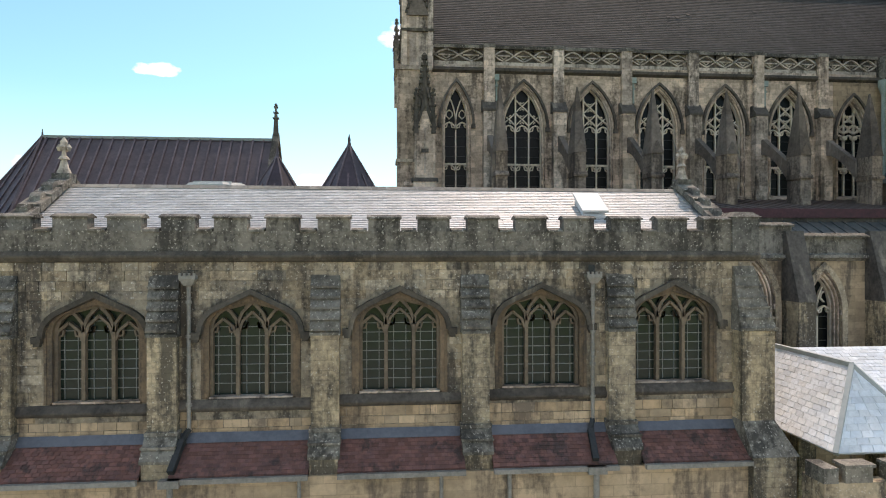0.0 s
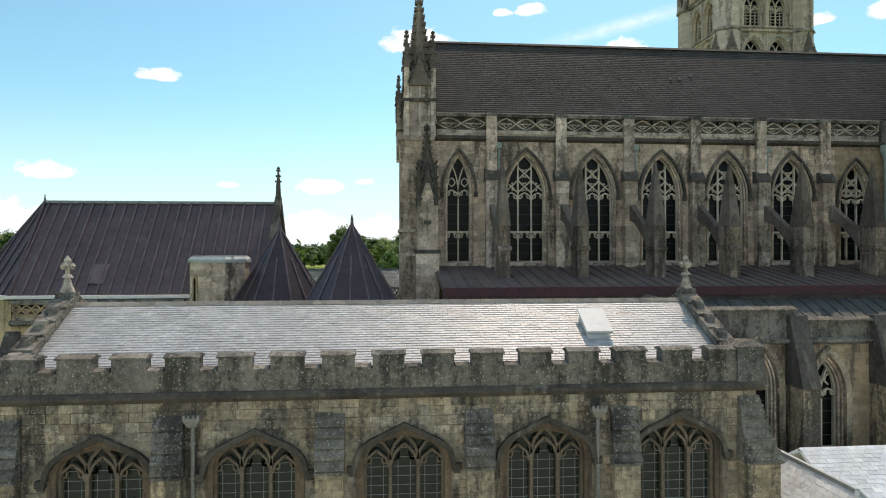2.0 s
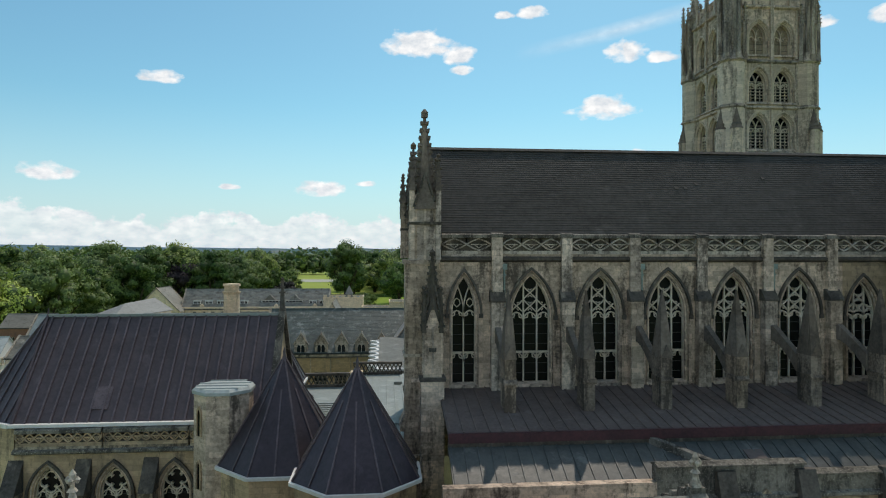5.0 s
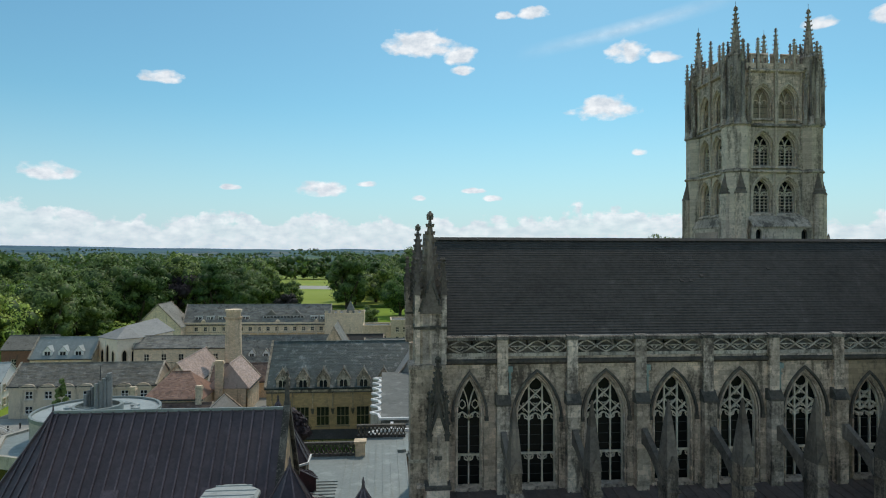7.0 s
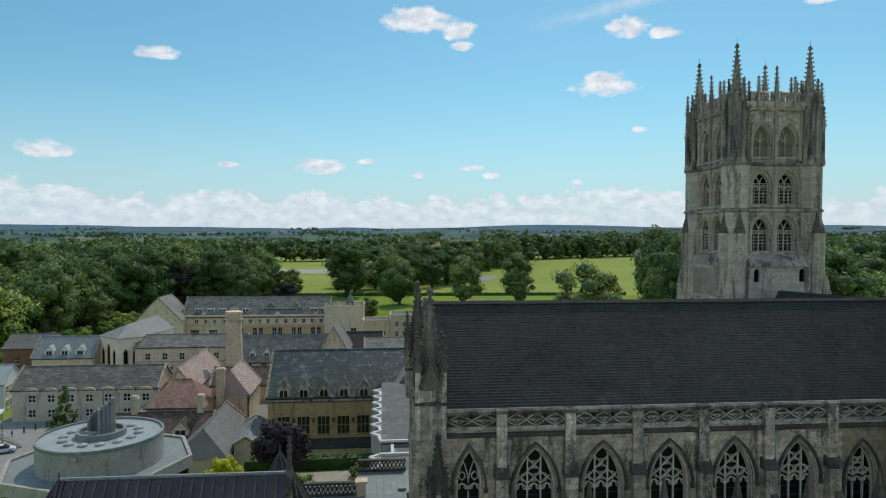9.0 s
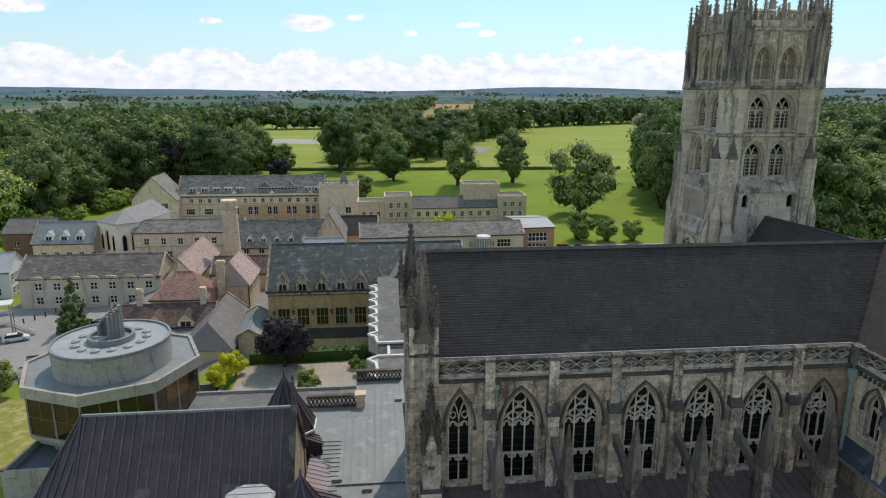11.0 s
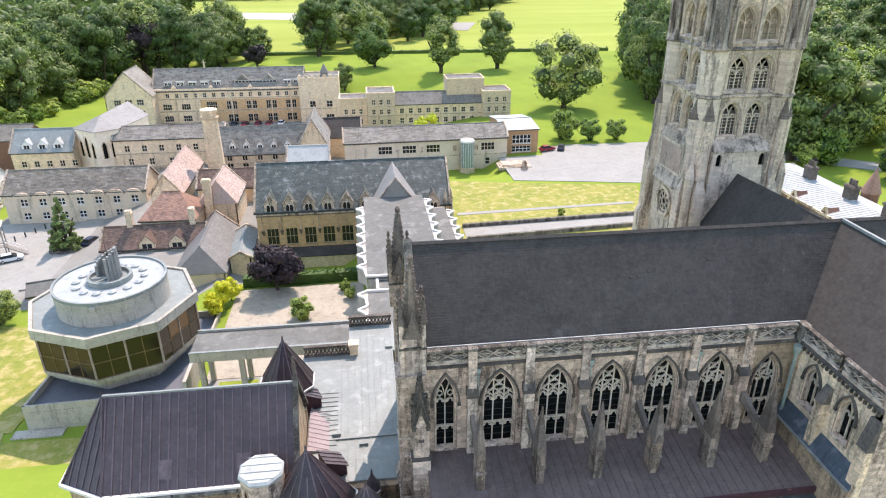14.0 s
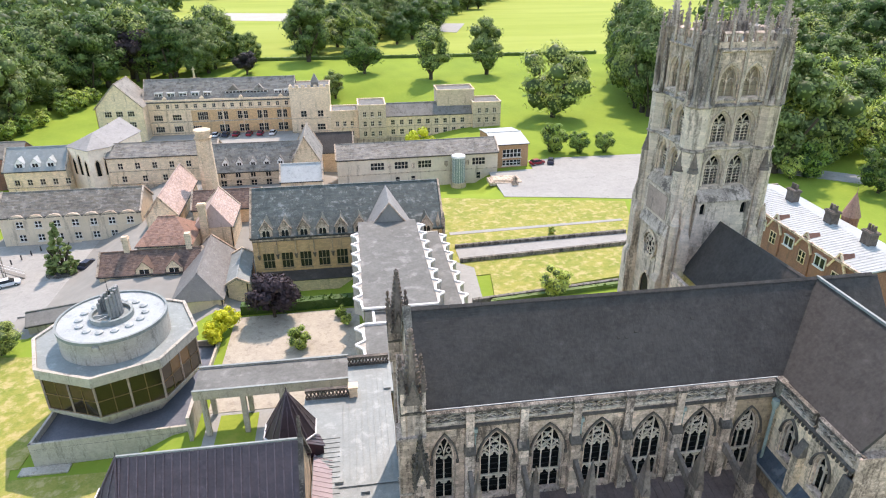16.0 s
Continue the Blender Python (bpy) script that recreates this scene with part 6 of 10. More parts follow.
def build_tower():
    tower_face(pose(TX0, TY0 - 0.45, 0), False)
    tower_face(pose(TX0 - 0.45, TY1, 0, 0, 0, -90), True)
    tower_face(pose(TX1 + 0.45, TY0, 0, 0, 0, 90), False)
    tower_face(pose(TX1, TY1 + 0.45, 0, 0, 0, 180), False)
    part("tower_roof", box(B(), TX0, TX1, TY0, TY1, 45.2, 45.5), LEAD, tower)
    for cx, cy, sx, sy in ((TX0, TY0, -1, -1), (TX1, TY0, 1, -1), (TX0, TY1, -1, 1), (TX1, TY1, 1, 1)):
        t = part("corner_turret", B(), STONE_TOWER, tower, "clasping corner turret with crocketed spire")
        bm = B()
        drum(bm, cx, cy, 1.17, 1.17, 24.0, 40.2, 8)
        part("shaft", bm, STONE_TOWER, t)
        for z in (36.08, 40.16):
            bm = B()
            drum(bm, cx, cy, 1.2, 1.33, z, z + 0.1, 8)
            drum(bm, cx, cy, 1.33, 1.33, z + 0.1, z + 0.18, 8)
            drum(bm, cx, cy, 1.33, 1.15, z + 0.18, z + 0.36, 8)
            part("string_course", bm, STONE_TURRET, t)
        # the dark upper stage: a core with slim pinnacled shafts round it
        bm = B()
        drum(bm, cx, cy, 1.17, 0.86, 40.4, 41.3, 8)
        drum(bm, cx, cy, 0.86, 0.78, 41.3, 46.6, 8)
        stage = part("upper_stage", bm, STONE_TURRET, t)
        for i in range(8):
            a = 2 * math.pi * (i + 0.5) / 8
            part("shaft", drum(B(), cx + 0.84 * math.cos(a), cy + 0.84 * math.sin(a), 0.1, 0.08, 41.2, 46.2, 6), STONE_TURRET, stage)
        for i in range(8):
            a = 2 * math.pi * i / 8
            x, y = cx + 1.16 * math.cos(a), cy + 1.16 * math.sin(a)
            z = 45.9 if i % 2 == 0 else 43.6
            bm = B()
            drum(bm, x, y, 0.19, 0.17, 40.4, z, 4, 0.5 + i / 2)
            drum(bm, x, y, 0.24, 0.24, z - 0.1, z + 0.05, 4, 0.5 + i / 2)
            drum(bm, x, y, 0.26, 0.2, 40.35, 40.9, 4, 0.5 + i / 2)
            spire(bm, x, y, 0.19, z, z + 1.75, 5, 4)
            part("pinnacle", bm, STONE_TURRET, t)
        bm = B()
        drum(bm, cx, cy, 0.86, 0.62, 46.5, 46.9, 8)
        for i in range(4):
            a = math.pi / 4 + i * math.pi / 2
            spire(bm, cx + 0.66 * math.cos(a), cy + 0.66 * math.sin(a), 0.14, 46.5, 47.9, 3, 4)
        spire(bm, cx, cy, 0.46, 46.8, 50.85, 10)
        drum(bm, cx, cy, 0.02, 0.015, 50.8, 51.5, 4)
        part("spire", bm, STONE_TURRET, t)
        # set-back buttresses with ribbed stone caps, stepping out below
        for dx, dy in ((sx, 0), (0, sy)):
            side = (0, sy) if dx else (sx, 0)
            px, py = cx + dx * 1.06 + side[0] * 0.15, cy + dy * 1.06 + side[1] * 0.15
            bm = B()
            drum(bm, px, py, 0.5, 0.5, 28.6, 34.2, 8)
            for w, reach, z0, z1 in ((0.55, 1.7, 0.3, 27.4), (0.62, 2.05, 0.3, 22.5)):
                ex, ey = cx + dx * reach, cy + dy * reach
                x0, x1 = (min(cx, ex), max(cx, ex)) if dx else (px - w, px + w)
                y0, y1 = (min(cy, ey), max(cy, ey)) if dy else (py - w, py + w)
                mx, my = cx + dx * 1.1, cy + dy * 1.1
                box(bm, x0, x1, y0, y1, z0, z1)
                if dx:
                    a0, a1 = min(cx, mx), max(cx, mx)
                    hexa(bm, [(x0, y0, z1), (x1, y0, z1), (x1, y1, z1), (x0, y1, z1)], [(a0, py - 0.12, z1 + 2.0), (a1, py - 0.12, z1 + 2.0), (a1, py + 0.12, z1 + 2.0), (a0, py + 0.12, z1 + 2.0)])
                else:
                    a0, a1 = min(cy, my), max(cy, my)
                    hexa(bm, [(x0, y0, z1), (x1, y0, z1), (x1, y1, z1), (x0, y1, z1)], [(px - 0.12, a0, z1 + 2.0), (px + 0.12, a0, z1 + 2.0), (px + 0.12, a1, z1 + 2.0), (px - 0.12, a1, z1 + 2.0)])
            b = part("buttress", bm, STONE_TOWER, t)
            bm = B()
            for j in range(5):
                drum(bm, px, py, 0.56 - 0.095 * j, 0.50 - 0.095 * j, 34.2 + 0.34 * j, 34.38 + 0.34 * j, 8)
            drum(bm, px, py, 0.49, 0.05, 34.2, 36.1, 8)
            part("cap", bm, STONE_SOOT, b, "ribbed conical stone cap")
        qx, qy = cx + sx * 1.1, cy + sy * 1.1
        bm = B()
        drum(bm, qx, qy, 0.42, 0.42, 20.0, 28.9, 8)
        for j in range(4):
            drum(bm, qx, qy, 0.48 - 0.1 * j, 0.42 - 0.1 * j, 28.9 + 0.36 * j, 29.06 + 0.36 * j, 8)
        drum(bm, qx, qy, 0.42, 0.05, 28.9, 30.7, 8)
        part("angle_shaft", bm, STONE_TOWER, t)


build_tower()

# ---- the copper-roofed hall beside the church, its turret and pavilions ----
hall = thing("chapter_hall", "stone hall with pierced parapet and steep brown copper roof", "building")


def chapter_hall():
    wy = 35.9
    holes = [(x, 1.6, 7.6, 10.5, 12.0) for x in (-17.7, -14.4, -11.3)]
    bm = B()
    arched_wall(bm, -19.4, -6.3, 0.3, 12.8, wy, wy + 0.6, holes)
    part("wall", bm, STONE_YELLOW, hall)
    end = [(-19.4, wy), (-22.5, 37.8), (-22.5, 43.0), (-19.4, 44.5)]
    bm = B()
    hexa(bm, [(x, y, 0.3) for x, y in end], [(x, y, 14.0) for x, y in end])
    box(bm, -19.4, -6.3, 44.0, 44.5, 0.3, 14.0)
    box(bm, -19.4, -6.9, wy + 0.35, wy + 0.6, 12.8, 14.0)
    prism(bm, [(wy + 0.6, 0.3), (44.0, 0.3), (44.0, 14.0), (40.4, 19.3), (wy + 0.6, 14.0)], "x", -6.9, -6.4)
    part("wall", bm, STONE_YELLOW, hall)
    for h in holes:
        gothic_window(hall, h[1], h[2], h[3], h[4], 2, pose(h[0], wy, 0), hood_stone=STONE_SOOT, rose=True)
    bm = B()
    prism(bm, [(wy, 12.65), (wy - 0.25, 12.77), (wy - 0.25, 12.9), (wy, 13.0)], "x", -19.4, -6.3)
    part("string_course", bm, STONE_COPE, hall)
    for a in (-19.3, -14.9, -10.5):
        lattice(hall, a, a + (4.3 if a < -11 else 3.4), 12.95, 14.0, pose(0, wy - 0.1, 0), STONE_FRONT)
    for x in (-19.3, -15.9, -12.5):
        b = part("buttress", box(B(), x - 0.35, x + 0.35, wy - 0.9, wy, 0.3, 10.8), STONE_FRONT, hall)
        bm = B()
        prism(bm, [(wy - 0.95, 10.8), (wy, 12.4), (wy, 10.8)], "x", x - 0.38, x + 0.38)
        part("weathering", bm, STONE_DARK, b)
    ridge, L, R = 19.45, -19.9, -6.5
    eave = 14.2
    top = (L, 40.35, ridge)
    c0, c1, c2, c3 = (-19.6, 36.05, eave), (-22.8, 37.75, eave), (-22.8, 43.0, eave), (-19.6, 44.7, eave)
    part("roof", slope(B(), [c0, (R, 36.05, eave), (R, 40.35, ridge), top], 0.15), COPPER, hall)
    part("roof", slope(B(), [c3, (R, 44.7, eave), (R, 40.35, ridge), top], 0.15), COPPER, hall)
    for p, q in ((c0, c1), (c1, c2), (c2, c3)):
        part("roof", slope(B(), [p, q, top], 0.15), COPPER, hall)
    n = 21
    for i in range(n + 1):
        x = -19.6 + (R + 19.6) * i / n
        part("seam", rod(B(), (x, 36.05, eave + 0.04), (x, 40.35, ridge + 0.04), 0.10), COPPER_SEAM_LIT, hall)
    for p, q, m in ((c0, c1, 6), (c1, c2, 8), (c2, c3, 6)):
        for i in range(1, m):
            f = i / m
            a = Vector(p).lerp(Vector(q), f)
            mid = (Vector(p) + Vector(q)) / 2
            up = (Vector(top) - mid)
            h = 1 - abs(2 * f - 1)
            part("seam", rod(B(), a + Vector((0, 0, 0.04)), a + up * h * 0.98 + Vector((0, 0, 0.04)), 0.09), COPPER_SEAM_LIT, hall)
    part("ridge_roll", rod(B(), (L, 40.35, ridge + 0.05), (R, 40.35, ridge + 0.05), 0.16), LEAD, hall)
    for p in (c0, c1, c2):
        part("hip_roll", rod(B(), Vector(p) + Vector((0, 0, 0.05)), Vector(top) + Vector((0, 0, 0.05)), 0.14), COPPER, hall)
    for x in (-15.9, -10.6):
        part("roof_hatch", slope(B(), [(x, 36.5, 14.84), (x + 0.9, 36.5, 14.84), (x + 0.9, 37.35, 15.88), (x, 37.35, 15.88)], 0.05), COPPER_SEAM_LIT, hall)
    bm = B()
    box(bm, -19.7, -10.3, 35.82, 36.08, eave - 0.12, eave + 0.05)
    for p, q in ((c0, c1), (c1, c2)):
        rod(bm, Vector(p) - Vector((0.1, 0.1, 0.04)), Vector(q) - Vector((0.1, 0.1, 0.04)), 0.22)
    part("gutter", bm, WHITE_TRIM, hall, "white gutter edge")
    bm = B()
    prism(bm, [(35.9, 13.9), (40.35, 19.5), (44.8, 13.9), (44.8, 14.25), (40.35, 19.9), (35.9, 14.25)], "x", -6.6, -6.2)
    part("gable_coping", bm, STONE_COPE, hall)
    bm = B()
    drum(bm, -6.4, 40.35, 0.22, 0.16, 19.6, 20.6, 4)
    spire(bm, -6.4, 40.35, 0.16, 20.6, 21.6, 3, 4)
    part("finial", bm, STONE_DARK, hall)
    part("finial", drum(B(), L, 40.35, 0.07, 0.02, ridge, ridge + 0.5, 6), COPPER, hall)


chapter_hall()
turret = thing("stair_turret", "octagonal stone stair turret with flat white lead cap", "turret")
bm = B()
drum(bm, -8.6, 35.2, 1.5, 1.5, 0.3, 16.0, 8)
part("shaft", bm, STONE_NAVE, turret)
bm = B()
drum(bm, -8.6, 35.2, 1.6, 1.6, 16.0, 16.16, 8)
drum(bm, -8.6, 35.2, 1.6, 1.45, 16.16, 16.3, 8)
cap = part("cap", bm, LEAD_PALE, turret, "white lead cap")
for i in range(4):
    y = 34.15 + i * 0.7
    h = math.sqrt(1.48 ** 2 - (y - 35.2) ** 2) * 0.92
    part("seam", rod(B(), (-8.6 - h, y, 16.32), (-8.6 + h, y, 16.32), 0.06), LEAD_PALE, cap)
for z in (13.9, 11.2):
    bm = B()
    line(bm, opening(0, 0.36, z, z + 1.1, z + 1.45), 0.11, -1.46, -1.3)
    w = part("window", bm, STONE_YELLOW, turret)
    w.matrix_basis = pose(-8.6, 35.2, 0, 0, 0, -45)
    glass_sheet("pane", opening(0, 0.36, z, z + 1.1, z + 1.45), -1.42, GLASS_DARK, w)


def pavilion(cx, cy, r, base, tip, wall=True, turn=0.5):
    p = thing("copper_pavilion", "octagonal pavilion with steep brown copper pyramid roof", "pavilion", group="copper-roofed pavilions")
    a = ring(cx, cy, r, 8, turn)
    bm = B()
    hexa(bm, [(x, y, base) for x, y in a], [(cx + (x - cx) * 0.01, cy + (y - cy) * 0.01, tip) for x, y in a])
    roof = part("roof", bm, COPPER_CONE, p)
    for (x0, y0), (x1, y1) in zip(a, a[1:] + a[:1]):
        for f in (0.0, 0.5):
            x, y = x0 + (x1 - x0) * f, y0 + (y1 - y0) * f
            g = 0.0 if f == 0 else 0.3
            part("seam", rod(B(), (x, y, base + 0.03), (x + (cx - x) * (1 - g), y + (cy - y) * (1 - g), base + (tip - base) * (1 - g) + 0.03), 0.08), COPPER_SEAM_LIT, roof)
    part("finial", drum(drum(B(), cx, cy, 0.12, 0.05, tip - 0.1, tip + 0.25, 6), cx, cy, 0.09, 0.01, tip + 0.2, tip + 0.5, 6), COPPER, p)
    bm = B()
    hexa(bm, [(cx + (x - cx) * 1.05, cy + (y - cy) * 1.05, base - 0.15) for x, y in a], [(cx + (x - cx) * 1.05, cy + (y - cy) * 1.05, base) for x, y in a])
    part("gutter", bm, WHITE_TRIM, p)
    bm = B()
    hexa(bm, [(cx + (x - cx) * 0.96, cy + (y - cy) * 0.96, 0.3) for x, y in a], [(cx + (x - cx) * 0.96, cy + (y - cy) * 0.96, base - 0.15) for x, y in a])
    part("wall", bm, STONE_YELLOW, p)


pavilion(-5.46, 34.85, 3.3, 12.55, 17.8)
pavilion(-1.53, 31.15, 3.1, 12.9, 17.85)
pavilion(-8.2, 48.2, 2.4, 14.0, 18.2)
pavilion(-1.2, 36.0, 0.6, 12.8, 14.1)

# the lead flat roof between hall and church
flat = thing("lead_flat_roof", "flat grey lead roof with raised seams and stone balustrades", "roof")
bm = B()
box(bm, -6.3, 1.3, 37.5, 46.9, 11.9, 12.15)
box(bm, -7.4, 1.3, 46.9, 54.7, 11.9, 12.15)
box(bm, -3.0, 1.6, 54.7, 60.0, 11.9, 12.15)
part("deck", bm, LEAD, flat)
bm = B()
box(bm, -6.3, 1.0, 37.0, 54.6, 0.3, 11.9)
box(bm, -2.9, 1.5, 54.6, 59.9, 0.3, 11.9)
part("wall", bm, STONE_YELLOW, flat)
for i in range(9):
    x = -3.6 + i * 0.6
    part("seam", rod(B(), (x, 37.6, 12.18), (x, 59.8 if x > -2.8 else 54.4, 12.18), 0.07), LEAD, flat)
for i in range(12):
    y = 41.6 + i * 0.62
    part("seam", rod(B(), (-6.0, y, 12.18), (-3.9, y, 12.18), 0.07), LEAD, flat)
part("step", box(B(), -4.0, 1.0, 42.1, 42.25, 12.15, 12.3), LEAD, flat)
for x, y in ((-2.1, 41.2), (-4.3, 42.6), (0.6, 55.0)):
    part("vent", box(B(), x, x + 0.7, y, y + 0.35, 12.15, 12.4), LEAD, flat)


bm = B()
strip = [(-6.2, 40.9), (-4.5, 40.9), (-4.6, 44.3), (-6.2, 46.4)]
hexa(bm, [(x, y, 12.1) for x, y in strip], [(x, y, 12.17 + 0.25 * (-4.5 - x) / 1.7) for x, y in strip])
strip = part("copper_strip", bm, COPPER_FADED, flat, "faded pink copper strip with seams")
for i in range(9):
    y = 41.2 + i * 0.55
    part("seam", rod(B(), (-6.2, y + 0.3, 12.43), (-4.55, y - 0.15, 12.19), 0.045), COPPER_SEAM_LIT, strip)


def copper_dormer(x, y, turn):
    """A small box dormer with a sloping seamed roof beside a pavilion."""
    d = thing("copper_dormer", "small brown copper box dormer on the lead roof", "dormer", (x, y, 12.15), turn)
    bm = B()
    prism(bm, [(-0.8, 0), (0.8, 0), (0.8, 0.95), (-0.8, 1.9)], "y", -0.75, 0.75)
    part("body", bm, COPPER_RED, d)
    bm = B()
    slope(bm, [(0.95, -0.85, 0.9), (0.95, 0.85, 0.9), (-0.85, 0.85, 1.97), (-0.85, -0.85, 1.97)], 0.06)
    roof = part("roof", bm, COPPER, d)
    for v in (-0.5, 0.0, 0.5):
        part("seam", rod(B(), (0.95, v, 0.93), (-0.85, v, 2.0), 0.07), COPPER_SEAM_LIT, roof)


copper_dormer(-4.1, 38.6, 25)
copper_dormer(-6.3, 47.0, 20)


def balustrade(parent, x0, x1, y, z):
    b = part("balustrade", box(box(B(), x0, x1, y, y + 0.35, z, z + 0.25), x0, x1, y - 0.03, y + 0.38, z + 1.0, z + 1.2), STONE_DARK, parent, "pierced stone balustrade")
    n = int((x1 - x0) / 0.36)
    p = (x1 - x0) / n
    for i in range(n):
        bm = B()
        x = x0 + (i + 0.5) * p
        for s in (1, -1):
            line(bm, [(x - p / 2, z + 0.62 - s * 0.37), (x, z + 0.62), (x + p / 2, z + 0.62 + s * 0.37)], 0.09, y + 0.06, y + 0.28)
        part("bar", bm, STONE_DARK, b)


balustrade(flat, -3.0, 1.4, 59.6, 12.1)
balustrade(flat, -7.3, -2.9, 54.4, 12.1)
bm = B()
box(bm, -2.9, -2.1, 54.2, 55.0, 12.0, 13.2)
box(bm, -3.0, -2.0, 54.1, 55.1, 13.2, 13.4)
part("pier", bm, STONE_BUFF, flat)

# covered way over the little court
way = thing("covered_way", "covered way with grey felt roof on concrete piers", "walkway")
bm = B()
box(bm, -21.2, -3.2, 64.6, 69.2, 6.5, 6.9)
part("roof", bm, FELT, way)
bm = B()
box(bm, -21.2, -3.2, 64.4, 64.6, 5.9, 7.1)
box(bm, -21.2, -3.2, 69.2, 69.4, 5.9, 7.1)
part("edge_beam", bm, CONCRETE, way)
part("coping", box(box(B(), -21.2, -3.2, 64.35, 64.65, 7.1, 7.2), -21.2, -3.2, 69.15, 69.45, 7.1, 7.2), LEAD, way)
for x in (-20.5, -16.0, -11.5, -7.0):
    for y in (64.7, 68.7):
        part("pier", box(B(), x, x + 0.6, y, y + 0.5, 0.3, 5.9), CONCRETE, way)

# ---- the drum-topped library ----
lib = thing("library", "modern concrete library with octagonal bronze-glazed storey and round drum", "library")
CX, CY = -32.9, 77.1
DX, DY = -32.5, 76.4


def octo(r, turn=0.0):
    return ring(CX, CY, r, 8, turn)


def library():
    bm = B()
    hexa(bm, [(x, y, 7.1) for x, y in octo(10.2)], [(x, y, 8.1) for x, y in octo(10.2)])
    part("roof_slab", bm, CONCRETE, lib)
    a, b = octo(10.2), octo(9.75)
    for i in range(8):
        j = (i + 1) % 8
        bm = B()
        hexa(bm, [(*a[i], 8.1), (*a[j], 8.1), (*b[j], 8.1), (*b[i], 8.1)], [(*a[i], 8.4), (*a[j], 8.4), (*b[j], 8.4), (*b[i], 8.4)])
        part("kerb", bm, CONCRETE, lib)
    bm = B()
    hexa(bm, [(x, y, 8.1) for x, y in octo(9.7)], [(x, y, 8.16) for x, y in octo(9.7)])
    part("roof_deck", bm, LEAD, lib)
    part("drum_wall", drum(B(), DX, DY, 6.5, 6.5, 8.15, 11.1, 64), CONCRETE, lib)
    bm = B()
    o, inn = ring(DX, DY, 6.58, 64), ring(DX, DY, 6.3, 64)
    for i in range(64):
        j = (i + 1) % 64
        hexa(bm, [(*o[i], 11.0), (*o[j], 11.0), (*inn[j], 11.0), (*inn[i], 11.0)], [(*o[i], 11.4), (*o[j], 11.4), (*inn[j], 11.4), (*inn[i], 11.4)])
    part("rim", bm, LEAD, lib)
    part("drum_roof", drum(B(), DX, DY, 6.3, 6.3, 11.1, 11.16, 64), LEAD_PALE, lib)
    bm = B()
    o, inn = ring(DX, DY, 2.6, 32), ring(DX, DY, 2.25, 32)
    for i in range(32):
        j = (i + 1) % 32
        hexa(bm, [(*o[i], 11.16), (*o[j], 11.16), (*inn[j], 11.16), (*inn[i], 11.16)], [(*o[i], 11.85), (*o[j], 11.85), (*inn[j], 11.85), (*inn[i], 11.85)])
    drum(bm, DX, DY, 2.25, 2.25, 11.16, 11.4, 32)
    part("lantern_base", bm, LEAD, lib)
    lan = part("lantern", B(), LEAD, lib, "curved upright shell of ribbed grey metal with mast")
    for i in range(15):
        a = radians(-70 + i * 17)
        x, y = DX - 0.2 + 1.35 * math.cos(a), DY + 0.2 + 1.35 * math.sin(a)
        top = 12.3 + 3.1 * (1 - abs(i - 4.5) / 10.5) ** 0.7
        bm = B()
        drum(bm, x, y, 0.23, 0.21, 11.3, top, 8)
        part("flute", bm, SLATE_MID, lan)
    for i in range(3):
        a = radians(200 + i * 40)
        part("strut", rod(B(), (DX, DY, 11.5), (DX + 2.1 * math.cos(a), DY + 2.1 * math.sin(a), 11.7), 0.16), LEAD_PALE, lan)
    part("mast", drum(B(), DX - 0.3, DY + 1.3, 0.06, 0.03, 11.7, 16.0, 6), IRON_DARK, lan)
    for i in range(14):
        a = 2 * math.pi * (i + 0.3) / 14
        x, y = DX + 3.9 * math.cos(a), DY + 3.9 * math.sin(a)
        bm = B()
        drum(bm, x, y, 0.5, 0.5, 11.16, 11.36, 16)
        drum(bm, x, y, 0.46, 0.2, 11.36, 11.5, 16)
        part("roof_dome", bm, LEAD_PALE, lib, "small white round roof light")
    part("spout", box(B(), DX - 0.35, DX + 0.35, DY - 6.9, DY - 6.4, 10.4, 10.9), CONCRETE, lib)
    bm = B()
    hexa(bm, [(x, y, 2.3) for x, y in octo(9.2)], [(x, y, 2.35) for x, y in octo(9.2)])
    hexa(bm, [(x, y, 2.0) for x, y in octo(6.5)], [(x, y, 7.1) for x, y in octo(6.5)])
    part("floor_slab", bm, CONCRETE, lib)
    g0 = octo(9.7)
    for i in range(8):
        j = (i + 1) % 8
        p, q = Vector((*g0[i], 0)), Vector((*g0[j], 0))
        bm = B()
        for z in (2.55, 4.7, 7.05):
            rod(bm, p + Vector((0, 0, z)), q + Vector((0, 0, z)), 0.12)
        for s in range(5):
            c = p.lerp(q, s / 4)
            rod(bm, c + Vector((0, 0, 2.5)), c + Vector((0, 0, 7.1)), 0.1)
        fr = part("window", bm, BRONZE, lib, "bronze window band")
        for v in (p, p.lerp(q, 0.5)):
            part("mullion", rod(B(), v + Vector((0, 0, 2.4)), v + Vector((0, 0, 7.15)), 0.22), STONE_PINK, fr, "pale fawn window post")
        for s in range(4):
            for z0, z1 in ((2.55, 4.7), (4.7, 7.05)):
                c, d = p.lerp(q, s / 4), p.lerp(q, (s + 1) / 4)
                bm = B()
                bm.faces.new([bm.verts.new(v) for v in ((c.x, c.y, z0), (d.x, d.y, z0), (d.x, d.y, z1), (c.x, c.y, z1))])
                part("pane", bm, GLASS_ORANGE if (c.x + d.x) / 2 > DX + 7.4 and c.y > DY - 6 and s in (1, 2) and z0 > 4 else GLASS_BRONZE, fr)
